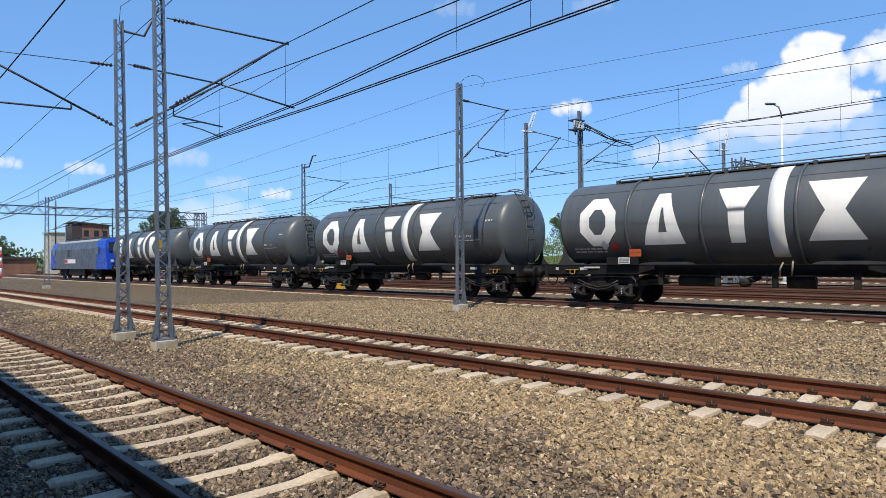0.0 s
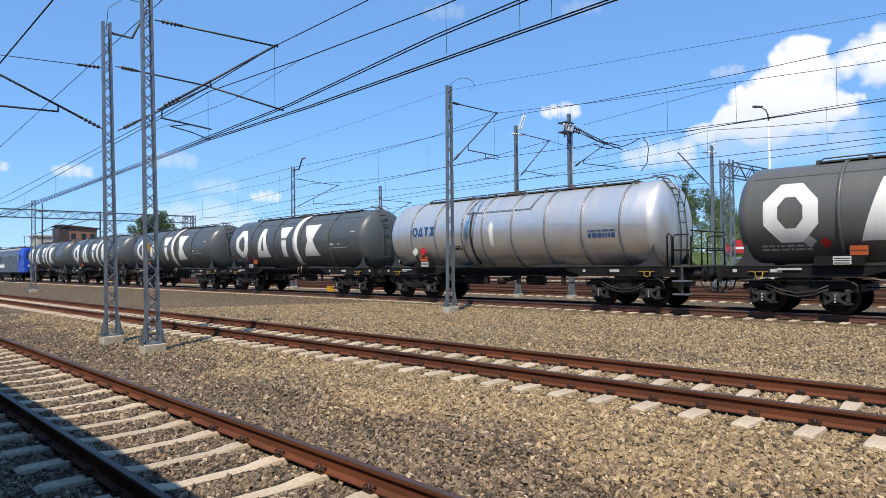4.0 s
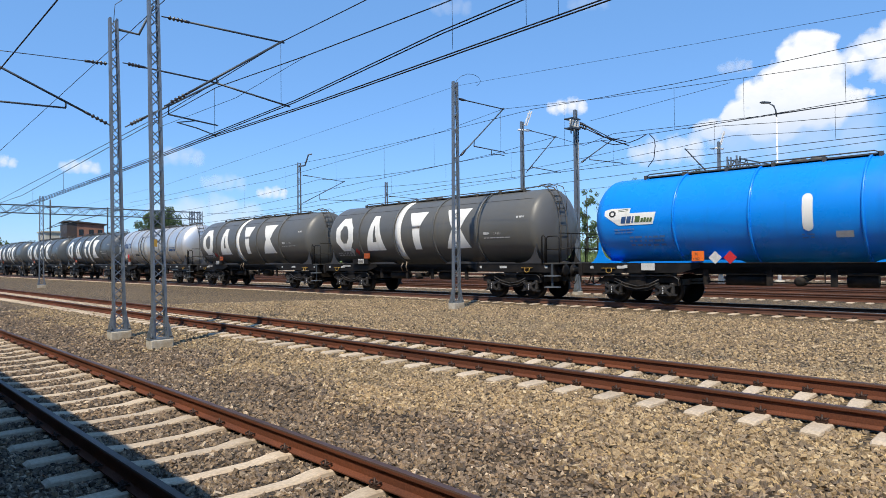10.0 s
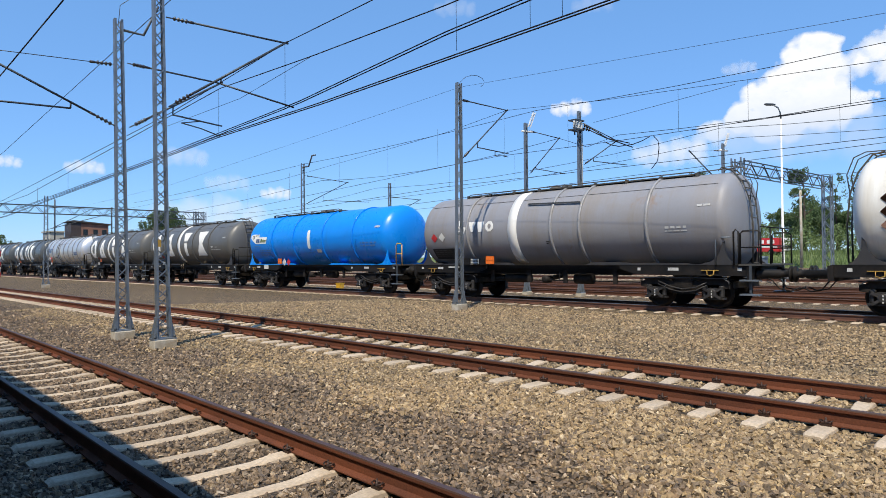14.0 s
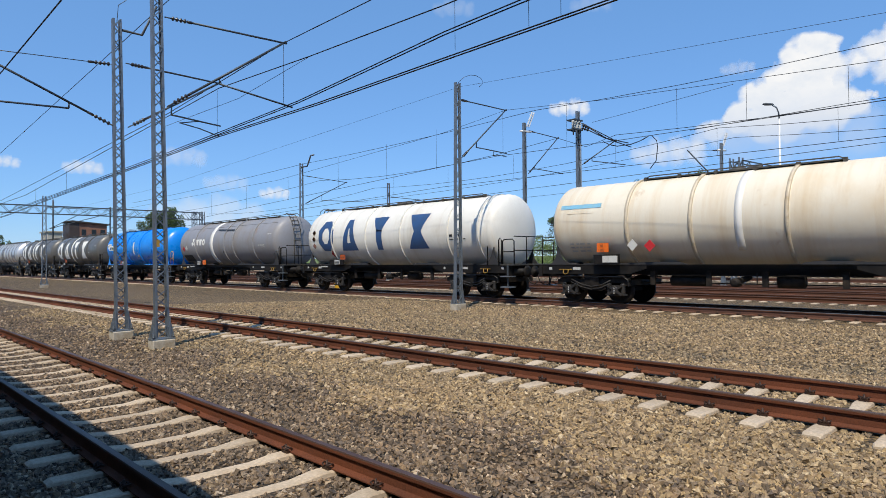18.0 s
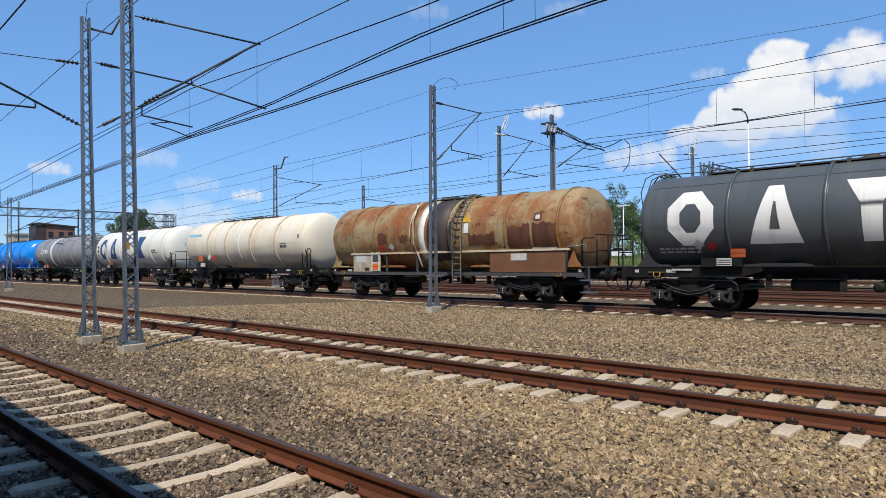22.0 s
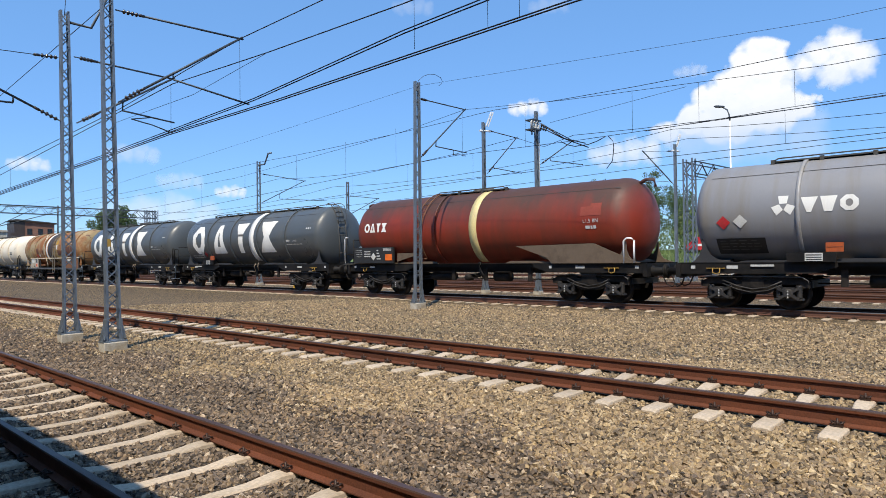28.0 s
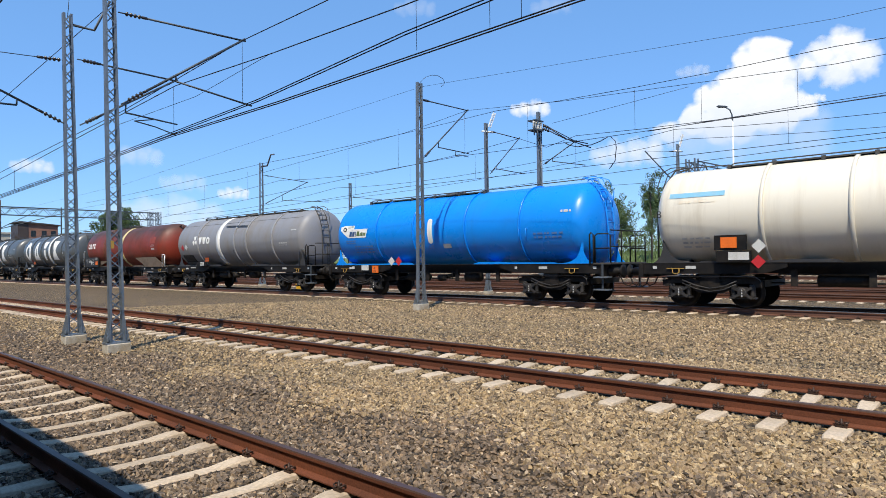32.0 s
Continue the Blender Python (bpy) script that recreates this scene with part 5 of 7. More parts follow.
CUM = ((-0.56, -0.34, 0.06), (-0.44, -0.28, 0.09), (-0.28, -0.20, 0.115), (-0.12, -0.08, 0.125), (0.03, 0.05, 0.12), (0.11, 0.15, 0.105), (0.20, 0.255, 0.10), (0.26, 0.20, 0.105), (0.17, 0.0, 0.17), (-0.02, -0.19, 0.20), (0.25, -0.13, 0.19), (0.42, -0.14, 0.09))
WIDE = ((-0.35, -0.02, 0.10), (-0.12, 0.02, 0.14), (0.12, 0.03, 0.14), (0.34, -0.01, 0.11))
PILE = ((-0.45, -0.12, 0.09), (-0.28, 0.0, 0.13), (-0.08, 0.12, 0.17), (0.15, 0.18, 0.2), (0.1, -0.08, 0.2), (0.35, 0.0, 0.2))
CLOUDS = (
    ("towering white cumulus cloud", 1385, 150, 262, CUM, 1, 1.0, 1.0),
    ("white cumulus cloud", 1570, 98, 150, PILE, 2, 0.95, 1.0),
    ("small white cloud", 1536, 165, 44, WIDE, 3, 0.8, 0.97),
    ("grey-white cloud base", 1410, 236, 300, WIDE, 4, 0.3, 0.9),
    ("small white cloud", 1010, 190, 70, WIDE, 5, 0.9, 0.98),
    ("soft white cloud", 1185, 270, 130, WIDE, 6, 0.65, 0.95),
    ("thin wisp of cloud", 1310, 118, 60, WIDE, 7, 0.3, 0.95),
    ("small white cloud", 146, 297, 70, WIDE, 8, 0.6, 0.96),
    ("small white cloud", 485, 343, 55, WIDE, 9, 0.7, 0.97),
    ("small white cloud", 2, 287, 60, WIDE, 10, 0.6, 0.96),
    ("thin bank of cloud low over the yard", 370, 388, 200, WIDE, 11, 0.45, 0.95),
    ("thin wisp of cloud", 806, 12, 70, WIDE, 12, 0.16, 0.95),
    ("thin wisp of cloud", 1050, 4, 70, WIDE, 13, 0.16, 0.95),
    ("thin wisp of cloud", 320, 278, 90, WIDE, 14, 0.3, 0.95),
    ("thin wisp of cloud", 400, 325, 80, WIDE, 15, 0.25, 0.95))
for lab, cx, cy, w, bl, sd, dn, br in CLOUDS:
    az = 43.45 + math.degrees(math.atan((cx - 784) / 1159))
    el = math.degrees(math.atan((461 - 0.0105 * (cx - 784) - cy) / math.hypot(1159, cx - 784)))
    cloud(lab, az, el, w, bl, sd, dn, br)

# the platform behind the camera, and an unseen roof added to shade the near track ---
bm = B()
box(bm, -7.0, 0.40, -40, 70, -0.3, 0.28)
bmesh.ops.bevel(bm, geom=[e for e in bm.edges if abs(e.verts[0].co.z - 0.28) < 1e-4 and abs(e.verts[1].co.z - 0.28) < 1e-4], offset=0.02, segments=1, affect="EDGES")
tagged(link("platform", bm, M["asphalt"]), "paved station platform beside the near track", "platform", kind="structure")
roof = root("platform_canopy", Matrix.Translation((-3.6, 10, 0.28)), "unseen flat roof on steel posts, added to shade the near track", "canopy")
bm = B()
box(bm, -3.4, 3.20, -45, 55, 4.3, 4.55)
part("roof_slab", bm, M["plaster"], roof)
for y in range(-40, 60, 10):
    bm = B()
    box(bm, -0.1, 0.1, y - 0.1, y + 0.1, 0.0, 4.3)
    part("post", bm, M["galv"], roof)

# unseen building, added to cut the sky's fill and darken the drums' reflections
hall = root("station_building", Matrix.Translation((-11.0, 10, -0.05)), "unseen long brick building added behind the platform to block sky light", "building")
bm = B()
box(bm, -3.9, 3.9, -60, 70, 0, 8.0)
wall = part("wall", bm, M["brick"], hall)
part("roof", prism(B(), [(-4.4, 8.002), (4.4, 8.002), (4.4, 8.2), (0, 9.4), (-4.4, 8.2)], "y", -60.5, 70.5), M["roof"], hall)
for y in range(-56, 70, 7):
    for z in (1.6, 5.0):
        win = part("window", box(B(), 3.88, 3.93, y - 0.7, y + 0.7, z, z + 1.9), M["glass"], wall)

# the train --------------------------------------------------------------
TANK_R, TANK_Z = 1.46, 2.665


def shell(length, r=TANK_R, z=TANK_Z, dish=0.52, seg=56):
    """A drum with dished ends."""
    h = length / 2
    prof = [(h, 0.03)]
    for k in range(1, 9):
        t = k / 8 * math.pi / 2
        prof.append((h - dish * (1 - math.cos(t)), r * math.sin(t) ** 0.85))
    for k in range(1, 10):
        prof.append((h - dish - (2 * h - 2 * dish) * k / 10, r))
    for k in range(8, 0, -1):
        t = k / 8 * math.pi / 2
        prof.append((-h + dish * (1 - math.cos(t)), r * math.sin(t) ** 0.85))
    prof.append((-h, 0.03))
    return lathe(B(), prof, seg, (0, 0, z), "y")


def band(y, w, proud=0.035, r=TANK_R, z=TANK_Z, lo=0, hi=360, seg=56):
    """A ring round the drum between two angles (0 faces the near side, 90 is the top)."""
    bm = B()
    full = hi - lo >= 360
    n = max(6, int(seg * (hi - lo) / 360))
    sec = [(y - w / 2, r - 0.01), (y - w / 2, r + proud), (y + w / 2, r + proud), (y + w / 2, r - 0.01)]
    rings = []
    for k in range(n if full else n + 1):
        t = radians(lo + (hi - lo) * k / n)
        rings.append([bm.verts.new((-rr * math.cos(t), yy, z + rr * math.sin(t))) for yy, rr in sec])
    for i in range(len(rings) if full else len(rings) - 1):
        u, v = rings[i], rings[(i + 1) % len(rings)]
        for k in range(4):
            bm.faces.new((u[k], u[(k + 1) % 4], v[(k + 1) % 4], v[k])).smooth = k == 1
    if not full:
        bm.faces.new(rings[0])
        bm.faces.new(rings[-1][::-1])
    return bm


def decal(shapes, proud=0.010, r=TANK_R, z=TANK_Z):
    """Flat shapes of (y, z) points, first the outline and then its hole if any, laid on the drum's near side."""
    bm = B()
    for sh in shapes:
        vs = [bm.verts.new((a, b, 0)) for a, b in sh]
        bm.faces.new(vs)
    zs = [b for sh in shapes for _, b in sh]
    bmesh.ops.triangulate(bm, faces=bm.faces[:])
    lo, hi = min(zs), max(zs)
    n = max(1, int((hi - lo) / 0.1))
    for i in range(1, n):
        bmesh.ops.bisect_plane(bm, geom=bm.verts[:] + bm.edges[:] + bm.faces[:], plane_co=(0, lo + (hi - lo) * i / n, 0), plane_no=(0, 1, 0))
    rr = r + proud
    for v in bm.verts:
        a, b = v.co.x, v.co.y
        v.co = (-math.sqrt(max(rr * rr - (b - z) ** 2, 0.0)), a, b)
    for f in bm.faces:
        f.smooth = True
    return bm


def ragged(y0, y1, z0, z1, seed, rough=0.05):
    """A patch whose lower and upper rims are eaten by rust."""
    rng = random.Random(seed)
    n = max(6, int((y0 - y1) / 0.09))
    low = [(y0 + (y1 - y0) * k / n, z0 - abs(rng.gauss(0, rough * 1.4))) for k in range(n + 1)]
    high = [(y0 + (y1 - y0) * k / n, z1 + rng.gauss(0, rough)) for k in range(n + 1)]
    return [[low[k], low[k + 1], high[k + 1], high[k]] for k in range(n)]


def bars(y0, y1, z, heights, proud=0.012, seed=1, gap=0.25):
    """Rows of unreadable lettering as short plain bars; y0 towards the front."""
    rng = random.Random(seed)
    out = []
    for dz, h in heights:
        y = y0
        while y > y1 + 0.05:
            w = rng.uniform(0.06, 0.24)
            e = max(y - w, y1)
            out.append([(y, z + dz), (e, z + dz), (e, z + dz + h), (y, z + dz + h)])
            y = e - rng.uniform(0.03, 0.03 + gap * 0.3)
    return decal(out, proud)


def words(text, size, y, z, material, parent, x=None, name="lettering"):
    """Real lettering with the built-in font, laid on the drum or, with x, on a flat plate."""
    cu = bpy.data.curves.new(name, "FONT")
    cu.body, cu.size, cu.extrude = text, size, 0.0
    tmp = new("tmp", cu)
    me = bpy.data.meshes.new_from_object(tmp)
    bpy.data.objects.remove(tmp)
    for v in me.vertices:
        a, b = v.co.x, v.co.y
        zz = z + b
        v.co = (x if x is not None else -math.sqrt((TANK_R + 0.013) ** 2 - (zz - TANK_Z) ** 2), y - a, zz)
    me.materials.append(material)
    o = new(name, me)
    o.parent = parent
    return o


def capsule(y, z, w, h):
    """A tall bar with round ends."""
    r = w / 2
    o = [(y + r * math.cos(radians(a)), z + h / 2 - r + r * math.sin(radians(a))) for a in range(0, 181, 30)]
    return o + [(y - (a - y), z - (b - z)) for a, b in o]


def octagon(y, z, w, h, hole=0.0):
    c = 0.30
    o = [(y + w / 2, z - h * (0.5 - c)), (y + w / 2, z + h * (0.5 - c)), (y + w * (0.5 - c), z + h / 2), (y - w * (0.5 - c), z + h / 2), (y - w / 2, z + h * (0.5 - c)),
         (y - w / 2, z - h * (0.5 - c)), (y - w * (0.5 - c), z - h / 2), (y + w * (0.5 - c), z - h / 2)]
    if not hole:
        return [o]
    i = [(y + (a - y) * hole, z + (b - z) * hole * 1.15) for a, b in o]
    return [[o[k], o[(k + 1) % 8], i[(k + 1) % 8], i[k]] for k in range(8)]


def four_marks(tank, ys, z0, z1, material, scale=1.0):
    """The owner's big emblem, reduced to four plain shapes: eight-sided ring, pierced wedge, inverted wedge, hourglass."""
    zc, h = (z0 + z1) / 2, z1 - z0
    w = 1.36 * scale
    part("emblem_ring", decal(octagon(ys[0], zc, w, h, 0.46)), material, tank)
    y = ys[1]
    zm, zt = z0 + h * 0.24, z0 + h * 0.72
    k = [w * (0.50 - 0.36 * (z - z0) / h) for z in (z0, zm, zt, z1)]
    part("emblem_wedge", decal([[(y + k[0], z0), (y - k[0], z0), (y - k[1], zm), (y + k[1], zm)], [(y + k[1], zm), (y + 0.10 * w, zm), (y + 0.02 * w, zt), (y + k[2], zt)],
                                [(y - 0.10 * w, zm), (y - k[1], zm), (y - k[2], zt), (y - 0.02 * w, zt)], [(y + k[2], zt), (y - k[2], zt), (y - k[3], z1), (y + k[3], z1)]]), material, tank)
    y = ys[2]
    part("emblem_wedge", decal([[(y + w * 0.15, z0), (y - w * 0.15, z0), (y - w * 0.17, z0 + h * 0.6), (y - w * 0.42, z1), (y + w * 0.42, z1), (y + w * 0.17, z0 + h * 0.6)]]), material, tank)
    y = ys[3]
    part("emblem_hourglass", decal([[(y + w * 0.50, z0), (y - w * 0.50, z0), (y - w * 0.17, zc), (y + w * 0.17, zc)], [(y + w * 0.17, zc), (y - w * 0.17, zc), (y - w * 0.50, z1), (y + w * 0.50, z1)]]), material, tank)


def diamond(parent, y, z, s, material, label, x=None, name="hazard_diamond"):
    if x is None:
        part(name, decal([[(y + s, z), (y, z - s), (y - s, z), (y, z + s)]], 0.017), material, parent, label)
    else:
        bm = prism(B(), [(y + s, z), (y, z - s), (y - s, z), (y, z + s)], "x", x - 0.012, x)
        part(name, bm, material, parent, label)


WHEEL_R = 0.46
AXLES = (0.9, -0.9)


def wheelset_mesh():
    bm = B()
    for s in (-1, 1):
        lathe(bm, [(s * 0.685, 0.49), (s * 0.715, 0.49), (s * 0.725, WHEEL_R), (s * 0.825, WHEEL_R - 0.004), (s * 0.828, 0.40), (s * 0.80, 0.38), (s * 0.79, 0.18), (s * 0.84, 0.13), (s * 0.84, 0.10)], 28, axis="x")
        for k in range(4):
            t = math.pi / 2 * k + 0.4
            lathe(bm, [(s * 0.79, 0.045), (s * 0.812, 0.045)], 8, (0, 0.28 * math.cos(t), 0.28 * math.sin(t)), "x")
    tube(bm, [(-1.02, 0, 0), (1.02, 0, 0)], 0.085, 12)
    bmesh.ops.recalc_face_normals(bm, faces=bm.faces[:])
    me = bpy.data.meshes.new("wheelset")
    bm.to_mesh(me)
    bm.free()
    me.materials.append(M["wheel"])
    return me


WHEELSET = wheelset_mesh()


def bogie(parent, y):
    """A two-axle bogie with cast side frames, axle boxes, coil springs, brake rigging and its wheelsets."""
    bm = B()
    side = [(-1.42, 0.62), (-1.42, 0.78), (-1.22, 0.86), (-0.62, 0.86), (-0.42, 0.80), (0.42, 0.80), (0.62, 0.86), (1.22, 0.86), (1.42, 0.78), (1.42, 0.62),
            (1.22, 0.60), (1.18, 0.70), (0.62, 0.70), (0.52, 0.50), (0.3, 0.42), (-0.3, 0.42), (-0.52, 0.50), (-0.62, 0.70), (-1.18, 0.70), (-1.22, 0.60)]
    for s in (-1, 1):
        prism(bm, side, "x", s * 0.95, s * 1.06)
        box(bm, s * 1.0 - 0.10, s * 1.0 + 0.10, -1.45, 1.45, 0.855, 0.885)
    box(bm, -1.1, 1.1, -0.28, 0.28, 0.60, 0.95)
    for e in (-1.4, 1.4):
        box(bm, -1.0, 1.0, e - 0.06, e + 0.06, 0.62, 0.80)
    lathe(bm, [(0.93, 0.35), (1.08, 0.33)], 16, axis="z")
    o = part("bogie", bm, M["bogie"], parent, "black two-axle bogie dusty with brake dust")
    o.location = (0, y, 0)
    for a in AXLES:
        w = new("wheelset", WHEELSET)
        w.parent = o
        w.location = (0, a, WHEEL_R)
        for s in (-1, 1):
            bm = B()
            box(bm, s * 0.93, s * 1.12, a - 0.15, a + 0.15, 0.30, 0.62)
            lathe(bm, [(s * 1.12, 0.13), (s * 1.16, 0.13), (s * 1.17, 0.10)], 12, (0, a, WHEEL_R), "x")
            box(bm, s * 0.93, s * 1.12, a - 0.36, a + 0.36, 0.28, 0.33)
            part("axle_box", bm, M["axle"], o)
            for zz in (0.34, 0.42, 0.50):
                part("axle_mark", box(B(), s * 1.172, s * 1.178, a - 0.016, a + 0.016, zz, zz + 0.045), M["dash"], o)
            bm = B()
            for q in (-1, 1):
                for zz, e in ((0.36, 0.30), (0.58, 0.60)):
                    beam(bm, (s * 1.14, a, WHEEL_R), (s * 1.14, a + q * 0.26, e), 0.05, 0.07)
            part("axle_cross", bm, M["axle"], o)
            for q in (-0.25, 0.25):
                bm = B()
                lathe(bm, [(0.33 + 0.035 * k, 0.09 if k % 2 else 0.065) for k in range(11)], 10, (s * 1.03, a + q, 0), "z")
                part("coil_spring", bm, M["axle"], o)
    for s in (-1, 1):
        bm = B()
        pts = [(s * 1.13, -0.75, 0.78), (s * 1.14, -0.4, 0.62), (s * 1.14, 0.0, 0.56), (s * 1.14, 0.4, 0.64), (s * 1.13, 0.8, 0.80)]
        tube(bm, pts, 0.022, 6)
        tube(bm, [(a + s * 0.02, b, c - 0.09) for a, b, c in pts], 0.016, 6)
        part("brake_hose", bm, M["axle"], o)
        bm = B()
        tube(bm, [(s * 1.15, -1.42, 0.60), (s * 1.15, -1.40, 0.80), (s * 1.15, -1.25, 0.90), (s * 1.15, -0.5, 0.915), (s * 1.15, 0.5, 0.915), (s * 1.15, 1.25, 0.90), (s * 1.15, 1.42, 0.78)], 0.016, 6)
        part("brake_pipe", bm, M["frame_grey"], o)
        part("centre_plate", prism(B(), [(-0.24, 0.86), (0.24, 0.86), (0.32, 1.0), (-0.32, 1.0)], "x", min(s * 1.10, s * 1.13), max(s * 1.10, s * 1.13)), M["axle"], o)
    return o


def buffer_end(parent, y, s, reach=0.5):
    """Head stock with two buffers, draw hook, hoses; s is +1 at the front end, reach the buffers' length."""
    f = s * reach / 0.61
    bm = B()
    box(bm, -1.28, 1.28, y - s * 0.14, y, 0.88, 1.28)
    part("head_stock", bm, M["black"], parent)
    for x in (-0.875, 0.875):
        bm = B()
        lathe(bm, [(y, 0.17), (y + f * 0.04, 0.17), (y + f * 0.05, 0.13), (y + f * 0.40, 0.125), (y + f * 0.41, 0.095), (y + f * 0.56, 0.095), (y + f * 0.57, 0.22), (y + f * 0.60, 0.225), (y + f * 0.61, 0.12)], 18, (x, 0, 1.05), "y")
        part("buffer", bm, M["black"], parent)
    bm = B()
    tube(bm, [(0, y, 1.05), (0, y + f * 0.25, 1.04), (0, y + f * 0.40, 0.98), (0, y + f * 0.52, 1.04)], 0.045, 8)
    tube(bm, [(0.06, y + f * 0.3, 1.0), (0.06, y + f * 0.60, 0.93)], 0.025, 6)
    part("draw_hook", bm, M["black"], parent)
    for x in (-0.35, 0.35):
        bm = B()
        tube(bm, [(x, y, 0.95), (x, y + f * 0.14, 0.85), (x * 0.9, y + f * 0.26, 0.62), (x * 0.8, y + f * 0.45, 0.55), (x * 0.7, y + f * 0.60, 0.66)], 0.022, 6)
        part("brake_hose", bm, M["black"], parent)


def rail_bars(parent, name, pts_list, r, material, label=""):
    bm = B()
    for pts in pts_list:
        tube(bm, pts, r, 6)
    return part(name, bm, material, parent, label)


def platform(parent, y, material, yellow=False):
    """The brakeman's stand at the rear with its guard rails and steps."""
    bm = B()
    box(bm, -1.3, 1.3, y, y + 0.62, 1.28, 1.33)
    part("stand", bm, M["grating"], parent)
    m = M["yellow"] if yellow else material
    e = 0.42 if yellow else 0.58
    for x in (-1.25, 1.25):
        rail_bars(parent, "guard_rail", [[(x, y + 0.02, 1.3), (x, y + 0.02, 2.2), (x, y + 0.1, 2.27), (x, y + e - 0.08, 2.27), (x, y + e, 2.2), (x, y + e, 1.3)], [(x, y + 0.02, 1.8), (x, y + e, 1.8)]], 0.024, m)
    if not yellow:
        rail_bars(parent, "end_rail", [[(-1.25, y + 0.02, 2.38), (1.25, y + 0.02, 2.38)], [(-1.25, y + 0.02, 1.85), (1.25, y + 0.02, 1.85)], [(-0.5, y + 0.02, 1.3), (-0.5, y + 0.02, 2.38)], [(0.5, y + 0.02, 1.3), (0.5, y + 0.02, 2.38)]], 0.022, material)
    for x in (-1.32, 1.32):
        bm = B()
        box(bm, x - 0.02, x + 0.02, y + 0.25, y + 0.31, 0.46, 1.28)
        post = part("step_post", bm, M["galv_dark"], parent)
        for k in range(2):
            part("step", box(B(), x - 0.16, x + 0.16, y + 0.03, y + 0.53, 0.445 + 0.40 * k, 0.485 + 0.40 * k), M["galv"], post)


def walkway(parent, y0, y1, top=TANK_Z + TANK_R, rail=True):
    """Grating along the crown with a low guard rail, brackets and domes."""
    bm = B()
    box(bm, -0.45, 0.25, y0, y1, top - 0.02, top + 0.02)
    n = int((y1 - y0) / 1.1)
    for k in range(n + 1):
        y = y0 + (y1 - y0) * k / n
        box(bm, -0.48, -0.4, y - 0.05, y + 0.05, top - 0.1, top + 0.05)
    part("walkway", bm, M["grating"], parent)
    if rail:
        rail_bars(parent, "walkway_rail", [[(-0.46, y0, top + 0.0), (-0.46, y0 + 0.15, top + 0.08), (-0.46, y1 - 0.15, top + 0.08), (-0.46, y1, top + 0.0)]], 0.02, M["grating"])
    for y in (0.0, 0.5):
        bm = B()
        lathe(bm, [(top - 0.1, 0.26), (top + 0.08, 0.26), (top + 0.1, 0.2), (top + 0.13, 0.18)], 16, (0.05, y, 0), "z")
        part("manhole", bm, M["grating"], parent)


